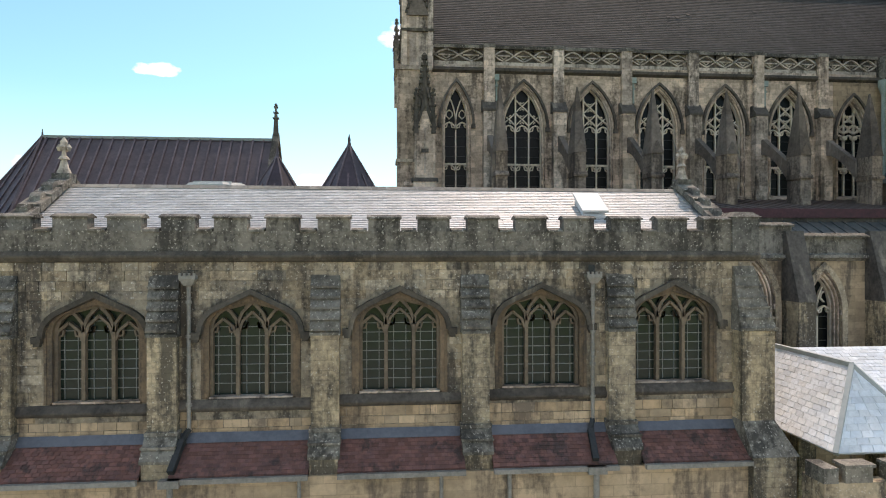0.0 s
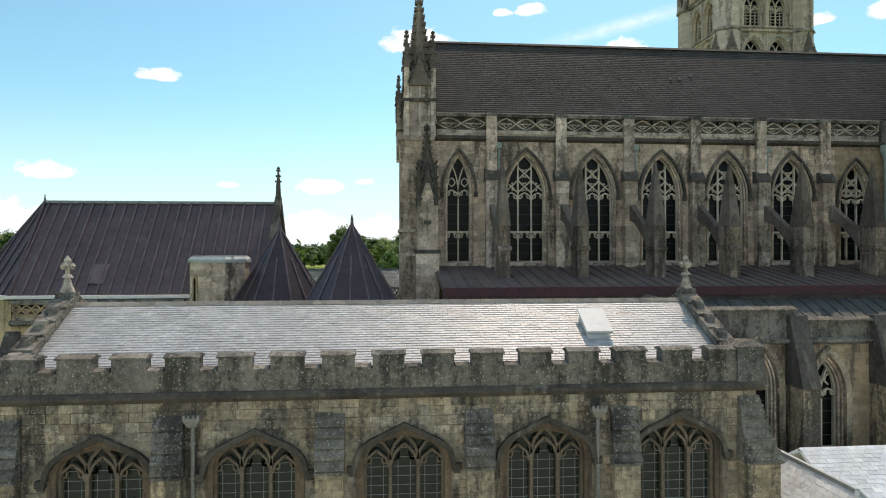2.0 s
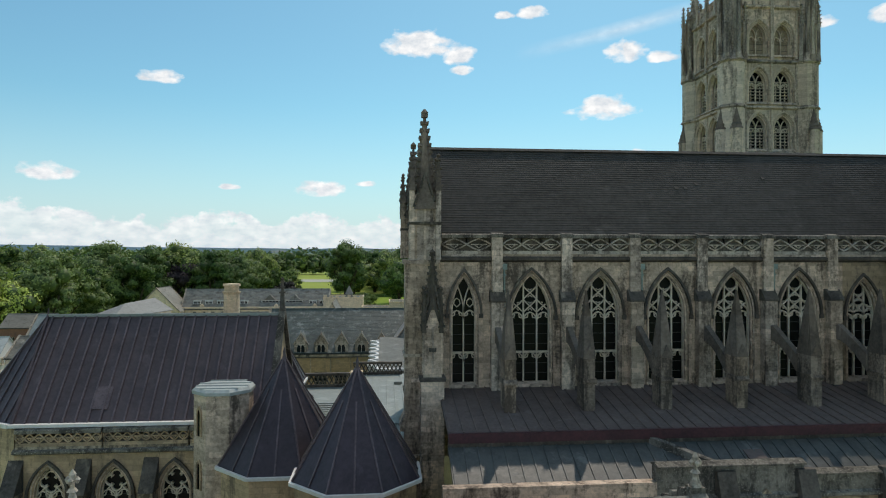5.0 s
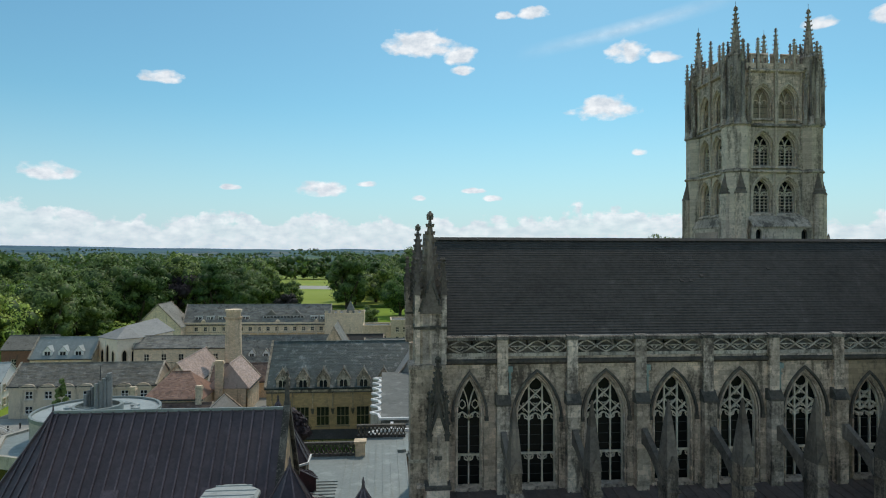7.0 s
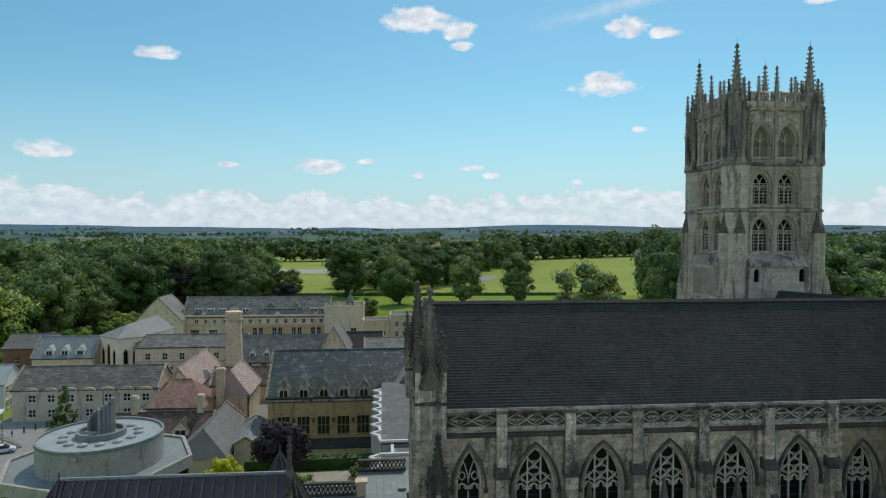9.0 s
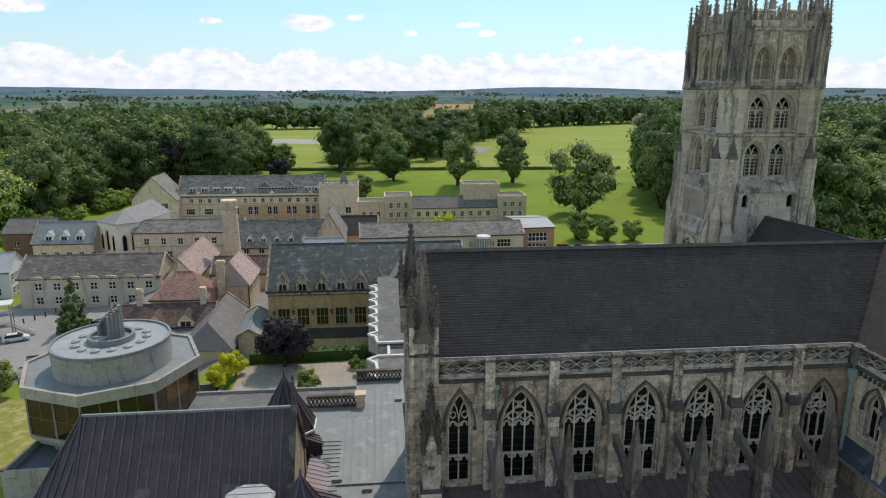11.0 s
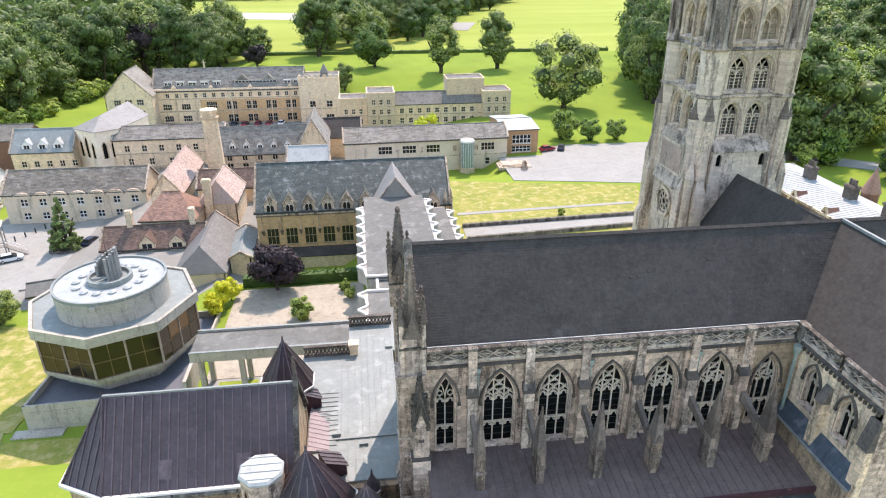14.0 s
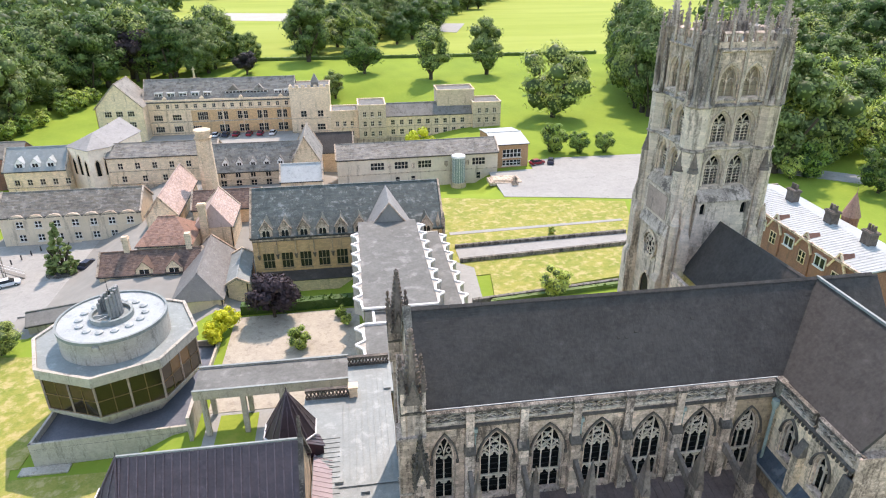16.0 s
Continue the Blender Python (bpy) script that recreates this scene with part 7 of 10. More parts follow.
        for r0, r1, z0, z1 in ((9.7, 9.9, 1.9, 2.5), (8.9, 9.3, 1.0, 1.7)):
            u0, u1, v0, v1, i0, i1 = octo(r0)[i], octo(r0)[j], octo(r1)[i], octo(r1)[j], octo(8.0)[i], octo(8.0)[j]
            bm = B()
            hexa(bm, [(*u0, z0), (*u1, z0), (*i1, z0), (*i0, z0)], [(*v0, z1), (*v1, z1), (*i1, z1), (*i0, z1)])
            part("ledge", bm, CONCRETE, lib)
    pod = [(-41.2, 66.0), (-22.9, 66.8), (-22.4, 86.0), (-39.6, 87.0)]
    bm = B()
    hexa(bm, [(x, y, -3.6) for x, y in pod], [(x, y, -0.4) for x, y in pod])
    hexa(bm, [(x, y, -0.4) for x, y in octo(7.6)], [(x, y, 1.2) for x, y in octo(7.6)])
    part("podium", bm, CONCRETE, lib)
    for (x0, y0), (x1, y1) in zip(pod, pod[1:] + pod[:1]):
        d = Vector((x1 - x0, y1 - y0)).normalized() * 0.3
        n = Vector((-d.y, d.x))
        bm = B()
        hexa(bm, [(x0, y0, -0.4), (x1, y1, -0.4), (x1 + n.x, y1 + n.y, -0.4), (x0 + n.x, y0 + n.y, -0.4)], [(x0, y0, 0.5), (x1, y1, 0.5), (x1 + n.x, y1 + n.y, 0.5), (x0 + n.x, y0 + n.y, 0.5)])
        part("podium_parapet", bm, CONCRETE, lib)
    bm = B()
    hexa(bm, [(x, y, -0.4) for x, y in pod], [(x, y, -0.34) for x, y in pod])
    part("podium_deck", bm, LEAD_FLASH, lib)
    part("side_wall", box(B(), -22.6, -22.2, 64.8, 72.0, -3.0, 3.2), CONCRETE, lib)
    part("plinth", box(B(), -42.6, -37.0, 64.6, 66.0, -3.5, -2.8), CONCRETE, lib)


library()

# ---- school buildings ----
SCHOOL_WIN = {}


def casement(parent, m, w, h, cols, rows, frame_mat, glass=GLASS_HOUSE, label=""):
    key = (w, h, cols, rows, frame_mat.name, glass.name)
    if key not in SCHOOL_WIN:
        bm = B()
        t = 0.14 if frame_mat is WHITE_TRIM else 0.1
        for i in range(cols + 1):
            x = -w / 2 + i * w / cols
            box(bm, x - t / 2, x + t / 2, 0.0, 0.16, 0, h)
        for i in range(rows + 1):
            z = i * h / rows
            box(bm, -w / 2 - t / 2, w / 2 + t / 2, 0.002, 0.158, z - t / 2, z + t / 2)
        box(bm, -w / 2 - 0.2, w / 2 + 0.2, -0.12, 0.1, -0.2, -0.06)
        f = bpy.data.meshes.new("window")
        bm.to_mesh(f)
        bm.free()
        f.materials.append(frame_mat)
        g = bpy.data.meshes.new("pane")
        g.from_pydata([(-w / 2, 0.12, 0), (w / 2, 0.12, 0), (w / 2, 0.12, h), (-w / 2, 0.12, h)], [], [(0, 1, 2, 3)])
        g.materials.append(glass)
        SCHOOL_WIN[key] = (f, g)
    f, g = SCHOOL_WIN[key]
    ob = shared("window", f, parent, m)
    shared("pane", g, ob)
    return ob


def house(name, label, at, turn, w, d, eave, ridge, wall, roof, rows=(), frame_mat=STONE_TRACERY, hip=(0, 0), over=0.3, tile=None, flat_roof=False, side_rows=(), category="building"):
    """A block with its front along x from the corner `at`. rows: (z, height, width, columns, list of x) of windows in the front; ridge along x."""
    t = thing(name, label, category, at, turn)
    holes = [(x - ww / 2, x + ww / 2, z, z + h) for z, h, ww, c, xs in rows for x in xs]
    bm = B()
    holed_wall(bm, 0, w, -4, eave, 0, 0.25, holes)
    part("wall", bm, wall, t)
    bm = B()
    box(bm, 0, w, d - 0.3, d, -4, eave)
    for x, hp in ((0, hip[0]), (w - 0.3, hip[1])):
        top = [(0.25, -4), (d - 0.3, -4), (d - 0.3, eave)] + ([(d / 2, ridge)] if not hp and not flat_roof else []) + [(0.25, eave)]
        prism(bm, top, "x", x, x + 0.3)
    box(bm, 0.3, w - 0.3, 1.5, 1.7, -4, eave)
    part("wall", bm, wall, t)
    if wall is STONE_BUFF or wall is STONE_YELLOW:
        for z in sorted({r[0] for r in rows}):
            if z > 1.0:
                part("string_course", box(B(), -0.06, w + 0.06, -0.14, 0, z - 0.62, z - 0.42), STONE_WORN, t)
        if rows:
            part("plinth", box(B(), -0.08, w + 0.08, -0.12, 0, -4, 0.35), STONE_WORN, t)
    for z, h, ww, c, xs in rows:
        for x in xs:
            casement(t, pose(x, 0.08, z), ww, h, c, 2 if h > 1.2 else 1, frame_mat)
    for z, h, ww, c, ys in side_rows:
        for y in ys:
            casement(t, pose(w, y, z, 0, 0, 90) @ pose(0, -0.17, 0), ww, h, c, 2, frame_mat)
            casement(t, pose(0, y, z, 0, 0, -90) @ pose(0, -0.17, 0), ww, h, c, 2, frame_mat)
    o = over
    if flat_roof:
        part("roof", box(B(), 0.3, w - 0.3, 0.3, d - 0.3, eave - 0.3, eave - 0.1), roof, t)
        bm = B()
        box(bm, -0.15, w + 0.15, -0.15, 0.25, eave, eave + 0.35)
        box(bm, -0.15, w + 0.15, d - 0.25, d + 0.15, eave, eave + 0.35)
        box(bm, -0.15, 0.25, 0.25, d - 0.25, eave, eave + 0.35)
        box(bm, w - 0.25, w + 0.15, 0.25, d - 0.25, eave, eave + 0.35)
        part("parapet", bm, wall, t)
        return t
    h0, h1 = hip
    k = (ridge - eave) / (d / 2)
    ez = eave - o * k
    bm = B()
    xa, xb = (-o if h0 == 0 else -o), (w + o)
    r0, r1 = (h0 if h0 else -o), (w - h1 if h1 else w + o)
    slope(bm, [(xa, -o, ez + 0.1), (xb, -o, ez + 0.1), (r1, d / 2, ridge + 0.1), (r0, d / 2, ridge + 0.1)], 0.15)
    slope(bm, [(xa, d + o, ez + 0.1), (xb, d + o, ez + 0.1), (r1, d / 2, ridge + 0.1), (r0, d / 2, ridge + 0.1)], 0.15)
    if h0:
        slope(bm, [(xa, -o, ez + 0.1), (xa, d + o, ez + 0.1), (r0, d / 2, ridge + 0.1)], 0.15)
    if h1:
        slope(bm, [(xb, -o, ez + 0.1), (xb, d + o, ez + 0.1), (r1, d / 2, ridge + 0.1)], 0.15)
    part("roof", bm, roof, t)
    if tile:
        tiles("tile", t, (xa, -o, ez + 0.12), (xb, -o, ez + 0.12), (r0, d / 2, ridge + 0.12), (r1, d / 2, ridge + 0.12), tile[0], tile[1], roof, 0.03, 0.1, None, 0, 0.02)
    # dark strip added along the eave to draw its shadow line
    part("gutter", box(B(), xa, xb, -o - 0.16, -o - 0.02, ez - 0.12, ez + 0.05), IRON_DARK, t)
    for x, hp in ((xa - 0.06, h0), (xb - 0.3, h1)):
        if not hp and wall in (STONE_BUFF, STONE_YELLOW, RENDER_CREAM, STONE_ORANGE, STONE_CREAM):
            bm = B()
            for e in (-o - 0.05, d + o + 0.05):
                slope(bm, [(x, e, ez + 0.34), (x + 0.36, e, ez + 0.34), (x + 0.36, d / 2, ridge + 0.42), (x, d / 2, ridge + 0.42)], 0.3)
            part("gable_coping", bm, STONE_WORN, t, "pale weathered gable coping")
    part("ridge", rod(B(), (r0, d / 2, ridge + 0.14), (r1, d / 2, ridge + 0.14), 0.22), roof, t)
    return t


def gablet(parent, x, y0, z, w, h, back, wall, roof, win=True, stone_edge=None):
    """A small gabled dormer with its face at y0 and its roof running back."""
    d = part("dormer", B(), wall, parent, "small gabled dormer")
    bm = B()
    pts = [(x - w / 2, z), (x + w / 2, z), (x + w / 2, z + h * 0.5), (x, z + h), (x - w / 2, z + h * 0.5)]
    prism(bm, pts, "y", y0, y0 + 0.25)
    box(bm, x - w / 2, x + w / 2, y0 + 0.25, back, z, z + h * 0.5)
    part("front", bm, wall, d)
    bm = B()
    for s in (-1, 1):
        slope(bm, [(x + s * (w / 2 + 0.12), y0 - 0.1, z + h * 0.47), (x, y0 - 0.1, z + h + 0.05), (x, back, z + h + 0.05), (x + s * (w / 2 + 0.12), back, z + h * 0.47)], 0.1)
    part("roof", bm, roof, d)
    if stone_edge:
        bm = B()
        line(bm, [(x - w / 2 - 0.1, z + h * 0.5), (x, z + h + 0.12), (x + w / 2 + 0.1, z + h * 0.5)], 0.18, y0 - 0.12, y0 + 0.1)
        drum(bm, x, y0, 0.1, 0.03, z + h, z + h + 0.6, 4)
        part("coping", bm, stone_edge, d)
    if win:
        bm = B()
        ww, hh = w * 0.58, h * 0.42
        box(bm, x - 0.04, x + 0.04, y0 - 0.04, y0, z + 0.15, z + 0.15 + hh)
        box(bm, x - ww / 2 - 0.06, x + ww / 2 + 0.06, y0 - 0.05, y0, z + 0.1, z + 0.17)
        if stone_edge:
            line(bm, [(x + 0.22 * math.cos(2 * math.pi * i / 12), z + 0.5 * h + 0.18 + 0.22 * math.sin(2 * math.pi * i / 12)) for i in range(13)], 0.08, y0 - 0.05, y0)
            for q in (-1, 1):
                line(bm, [(x + q * ww / 4 + u, z + 0.13 + hh * 0.75 + v) for u, v in arch(ww / 4, hh * 0.35, 4)], 0.07, y0 - 0.05, y0)
        fr = part("window", bm, STONE_TRACERY if stone_edge else WHITE_TRIM, d)
        for s in (-1, 1):
            glass_sheet("pane", [(x + (0.05 if s > 0 else -ww / 2), z + 0.17), (x + (ww / 2 if s > 0 else -0.05), z + 0.17), (x + (ww / 2 if s > 0 else -0.05), z + 0.15 + hh), (x + (0.05 if s > 0 else -ww / 2), z + 0.15 + hh)], y0 - 0.02, GLASS_HOUSE, fr)
    return d


def box_dormer(parent, x, y0, z, w, h, back, roof):
    """A white flat-topped dormer with a pair of small-paned sashes."""
    d = part("dormer", box(B(), x - w / 2, x + w / 2, y0, back, z, z + h), WHITE_TRIM, parent, "white flat-topped dormer")
    part("roof", box(B(), x - w / 2 - 0.15, x + w / 2 + 0.15, y0 - 0.15, back + 0.1, z + h, z + h + 0.14), LEAD_PALE, d)
    for s in (-1, 1):
        c = x + s * w * 0.24
        part("pane", box(B(), c - w * 0.18, c + w * 0.18, y0 - 0.03, y0 + 0.01, z + 0.3, z + h - 0.25), GLASS_HOUSE, d)
        part("glazing_bar", box(box(B(), c - 0.03, c + 0.03, y0 - 0.05, y0 - 0.03, z + 0.3, z + h - 0.25), c - w * 0.18, c + w * 0.18, y0 - 0.05, y0 - 0.03, z + h / 2 - 0.03, z + h / 2 + 0.03), WHITE_TRIM, d)


def span(a, b, n):
    return [a + (b - a) * (i + 0.5) / n for i in range(n)]


# the great hall with gothic dormers
great = house("great_hall", "gothic stone hall with green-grey slate roof and stone dormers", (-19.6, 108.3, 0.3), 0, 34.0, 14.5, 6.7, 13.0, STONE_ORANGE, SLATE_GREEN,
              [(0.35, 3.0, 2.0, 3, [2.55 + 3.26 * i for i in range(6)]), (-3.0, 0.9, 0.7, 1, [3.0 + 3.26 * i for i in range(5)])], frame_mat=STONE_BROWN, tile=(0.9, 0.32))
part("eaves_band", box(B(), 0, 20.2, -0.32, 0, 5.95, 6.35), STONE_NAVE, great)
part("string_course", box(B(), 0, 20.2, -0.22, 0, 5.72, 5.92), STONE_SOOT, great)
for i in range(6):
    x = 0.92 + 3.26 * i
    boss = part("carved_boss", hexa(B(), [(x - 0.12, -0.1, 2.2), (x + 0.12, -0.1, 2.2), (x + 0.12, 0, 2.2), (x - 0.12, 0, 2.2)], [(x - 0.3, -0.4, 3.1), (x + 0.3, -0.4, 3.1), (x + 0.3, 0, 3.1), (x - 0.3, 0, 3.1)]), STONE_SOOT, great, "dark carved bracket")
    part("shaft", box(B(), x - 0.09, x + 0.09, -0.22, 0, 3.1, 5.7), STONE_YELLOW, boss)
for i in range(6):
    gablet(great, 2.6 + 3.28 * i, -0.15, 6.3, 2.1, 3.3, 3.6, STONE_NAVE, SLATE_GREEN, True, STONE_NAVE)
part("canopy", slope(B(), [(0, -2.2, -1.3), (19, -2.2, -1.3), (19, 0, -0.3), (0, 0, -0.3)], 0.15), SLATE_DARK, great)
part("canopy_wall", box(B(), 0, 19, -2.0, -1.8, -4, -1.45), STONE_BUFF, great)
d = part("cross_gable", B(), SLATE_MID, great, "big cross gable with pale grey slates")
bm = B()
prism(bm, [(20.3, 7.2), (28.2, 7.2), (24.25, 12.5)], "y", -2.72, 5.0)
part("front", bm, SLATE_MID, d)
bm = B()
for s in (-1, 1):
    slope(bm, [(24.25 + s * 4.7, -2.8, 6.9), (24.25, -2.8, 12.8), (24.25, 6.6, 12.8), (24.25 + s * 4.7, 1.2, 6.9)], 0.18)
part("roof", bm, SLATE_MID, d)
bm = B()
line(bm, [(19.8, 7.1), (24.25, 12.85), (28.7, 7.1)], 0.2, -2.9, -2.7)
part("verge", bm, STONE_NAVE, d)
part("corner_mass", box(B(), 20.3, 28.2, -2.5, 0.0, 0.0, 7.2), STONE_BUFF, d)
gablet(great, 31.0, -0.6, 5.5, 2.2, 3.6, 4.0, STONE_NAVE, SLATE_GREEN, True, STONE_NAVE)
for x in (33.2, 34.2):
    part("pinnacle", drum(drum(B(), x, 0.2, 0.35, 0.35, 0, 7.6, 8), x, 0.2, 0.4, 0.05, 7.6, 9.4, 8), STONE_NAVE, great)

# the flat-roofed link with a saw-tooth edge
link = thing("link_building", "flat-roofed modern link with white saw-tooth eaves", "building")
bm = B()
box(bm, -0.8, 9.2, 75.8, 106.5, 0.3, 9.2)
box(bm, 0.3, 9.2, 72.9, 75.8, 0.3, 8.9)
box(bm, -0.8, 9.2, 62.0, 72.9, 0.3, 8.9)
box(bm, 9.2, 13.0, 72.0, 105.0, 0.3, 7.6)
part("wall", bm, CONCRETE, link)
part("roof", box(B(), -0.9, 9.2, 76.0, 106.2, 9.2, 9.6), FELT, link)
part("lower_roof", box(box(B(), 0.3, 9.2, 72.9, 76.0, 8.9, 9.1), -0.9, 9.2, 62.0, 72.7, 8.9, 9.1), FELT, link)
part("lower_roof", box(B(), 9.2, 12.9, 72.0, 104.0, 7.6, 7.9), FELT, link)


def saw_edge(x0, s, y0, n, pitch, z, deep):
    """A run of wedge-shaped teeth with a white capping along the zig-zag."""
    for i in range(n):
        y = y0 + i * pitch
        a, b, c = (x0, y), (x0 + s * 0.2, y + pitch * 0.5), (x0 + s * 1.15, y + pitch * 0.78)
        bm = B()
        prism(bm, [(x0 - s * 0.1, y), b, c, (x0 - s * 0.1, y + pitch)], "z", z - deep, z)
        tooth = part("eave_tooth", bm, CONCRETE, link, "concrete wedge under the eave")
        bm = B()
        pts = [(x0, y), b, c, (x0, y + pitch)]
        for (ax, ay), (bx, by) in zip(pts, pts[1:]):
            d = Vector((bx - ax, by - ay)).normalized() * 0.16
            nx, ny = -d.y, d.x
            hexa(bm, [(ax - nx, ay - ny, z), (bx - nx, by - ny, z), (bx + nx, by + ny, z), (ax + nx, ay + ny, z)], [(ax - nx, ay - ny, z + 0.22), (bx - nx, by - ny, z + 0.22), (bx + nx, by + ny, z + 0.22), (ax + nx, ay + ny, z + 0.22)])
        part("edge", bm, WHITE_TRIM, tooth, "white capping")


saw_edge(-1.0, -1, 76.2, 7, 3.55, 9.6, 2.2)
saw_edge(9.3, 1, 76.2, 8, 3.45, 9.6, 1.7)
saw_edge(13.0, 1, 74.5, 8, 3.5, 7.9, 1.7)
saw_edge(-1.0, -1, 65.2, 2, 3.8, 9.1, 2.2)
bm = B()
box(bm, -1.1, 9.2, 75.7, 76.05, 9.6, 9.85)
box(bm, 0.2, 0.55, 72.9, 75.7, 9.1, 9.45)
box(bm, -1.1, 9.2, 72.55, 72.9, 9.1, 9.4)
part("capping", bm, WHITE_TRIM, link, "white upstand between the flat roofs")

# the classroom range with its glass stair and the brick block
cls = house("classroom_range", "long two-storey buff stone classroom range with grey slate roof", (-5.0, 157.0, -2.6), 1.5, 41.0, 9.5, 7.8, 10.3, STONE_CREAM, SLATE_GREY,
            [(4.6, 1.9, 3.4, 4, [10.0, 16.0, 22.0, 36.0]), (0.9, 1.7, 1.1, 1, [15.0, 19.0, 36.0])], tile=(1.2, 0.4))
for z in (3.5, 7.35):
    part("band", box(B(), 0, 41, -0.14, 0, z, z + 0.22), STONE_WORN, cls)
for x in (13.0, 19.0, 27.5, 33.0):
    bm = B()
    prism(bm, [(x - 0.45, 5.0), (x, 4.5), (x + 0.45, 5.0), (x + 0.45, 6.1), (x - 0.45, 6.1)], "y", -0.16, 0)
    part("carved_shield", bm, STONE_NAVE, cls)
st = thing("glass_stair", "round glazed stair tower with white cap", "stair tower")
part("base", drum(B(), 25.4, 156.0, 2.0, 2.0, -4.2, -1.6, 24), STONE_BUFF, st)
part("glass", drum(B(), 25.4, 156.0, 1.6, 1.6, -1.6, 4.9, 24), GLASS_PALE, st)
part("cap", drum(B(), 25.4, 156.0, 1.85, 1.7, 4.9, 5.35, 24), WHITE_TRIM, st)
for i in range(16):
    a = 2 * math.pi * i / 16
    part("mullion", rod(B(), (25.4 + 1.62 * math.cos(a), 156.0 + 1.62 * math.sin(a), -1.6), (25.4 + 1.62 * math.cos(a), 156.0 + 1.62 * math.sin(a), 4.9), 0.07), WHITE_TRIM, st)
brk = house("brick_block", "orange brick block with pale flat-pitched roof", (35.8, 160.5, -1.0), 3, 9.0, 16.0, 7.2, 8.2, BRICK_ORANGE, LEAD_PALE, [(1.4, 1.5, 5.0, 5, [4.6]), (3.6, 2.2, 5.0, 5, [4.6])], frame_mat=WHITE_TRIM)
for x, y, w, d, h, lab in ((1.6, 203.5, 8.6, 10.0, 10.8, "three-storey buff stone block with flat roof"), (27.0, 207.0, 12.0, 8.0, 14.0, "flat-topped buff stone block on the lawn"), (38.0, 203.0, 9.0, 9.0, 10.6, "flat-topped buff stone corner block"), (-7.0, 205.0, 8.5, 8.0, 9.0, "two-storey buff stone wing with balustrade")):
    house("school_block", lab, (x, y, -3.0), 0, w, d, h, h, STONE_BUFF, FELT, [(z, 1.5, 1.0, 2, span(0.8, w - 0.8, max(2, int(w / 2.4)))) for z in (1.2, 4.4, 7.4) if z + 2.2 < h], flat_roof=True)
house("school_wing", "two-storey buff stone wing with slate roof", (10.2, 204.5, -3.0), 0, 28.0, 8.0, 7.2, 10.2, STONE_BUFF, SLATE_GREY, [(1.2, 1.6, 1.2, 2, span(0.8, 26, 9)), (4.3, 1.5, 1.2, 2, span(0.8, 26, 9))])

# the far range and its tower
far = house("school_range", "three-storey buff stone school range with dormers and stone slate roof", (-73.0, 243.0, -9.4), -0.5, 52.5, 12.0, 12.4, 19.0, STONE_BUFF, SLATE_GREY,
            [(0.9, 2.6, 3.4, 4, span(23, 51, 4)), (5.4, 2.9, 3.6, 5, span(16, 51, 5)), (9.9, 1.4, 1.2, 2, span(3, 51, 15)), (5.6, 2.0, 3.0, 4, [4.0, 10.5]), (1.4, 2.0, 3.0, 4, [4.0, 10.5, 17.0])], tile=(1.6, 0.5))
bm = B()
holed_wall(bm, 15.6, 51.4, 0.4, 9.0, -0.07, 0.0, [(x - 1.8, x + 1.8, 5.3, 8.4) for x in span(16, 51, 5)] + [(x - 1.7, x + 1.7, 0.8, 3.6) for x in span(23, 51, 4)] + [(15.4, 18.6, 1.3, 3.5)])
part("facing", bm, STONE_ORANGE, far, "orange-tinted stone between the great windows")
for x in span(3, 24, 5) + span(45, 52, 2):
    box_dormer(far, x, 1.3, 13.2, 2.6, 1.9, 5.0, SLATE_GREY)
for x in (1.0, 7.2, 13.8, 26.6, 33.6, 40.6, 47.6):
    part("buttress", box(B(), x - 0.2, x + 0.2, -0.35, 0, 0, 11.8), STONE_BUFF, far)
for x in (7.2, 20.0, 33.6, 47.6):
    bm = B()
    box(bm, x - 0.7, x + 0.7, -0.32, 0.2, 12.9, 13.6)
    drum(bm, x, -0.05, 0.7, 0.1, 13.6, 14.2, 4)
    part("parapet_block", bm, STONE_BUFF, far)
part("parapet", box(B(), 0, 52.5, -0.3, 0.25, 12.4, 13.0), STONE_BUFF, far)
lw = part("dormer", box(B(), 28.0, 43.0, 1.8, 5.2, 13.0, 15.2), WHITE_TRIM, far, "long white window dormer")
part("roof", box(B(), 27.8, 43.2, 1.6, 5.6, 15.2, 15.4), SLATE_GREY, lw)
for x in span(28.2, 42.8, 12):
    glass_sheet("pane", [(x - 0.5, 13.5), (x + 0.5, 13.5), (x + 0.5, 15.0), (x - 0.5, 15.0)], 1.78, GLASS_HOUSE, lw)
for x in (31.0, 40.0):
    bm = B()
    prism(bm, [(x - 2.1, 15.2), (x + 2.1, 15.2), (x, 17.3)], "y", 1.9, 6.0)
    part("gablet", bm, SLATE_GREY, lw)
wing = house("gabled_wing", "gabled buff stone cross wing with mullioned windows", (-87.5, 251.0, -9.4), -90.0, 14.0, 15.5, 12.0, 20.0, STONE_BUFF, SLATE_GREY, [(z, 1.8, 2.2, 3, span(1, 13, 3)) for z in (1.4, 5.2, 9.0)],
             side_rows=[(z, 1.8, 2.2, 3, (4.0, 7.7, 11.5)) for z in (1.4, 5.2, 9.0)])
ft = house("gate_tower", "battlemented buff stone tower with pyramid cap", (-22.0, 239.0, -9.8), 0, 14.2, 13.0, 16.6, 16.6, STONE_BUFF, FELT, [(1.5, 2.2, 2.8, 3, [4.5, 10.5]), (6.4, 2.2, 2.0, 2, [4.5, 10.5])], flat_roof=True)
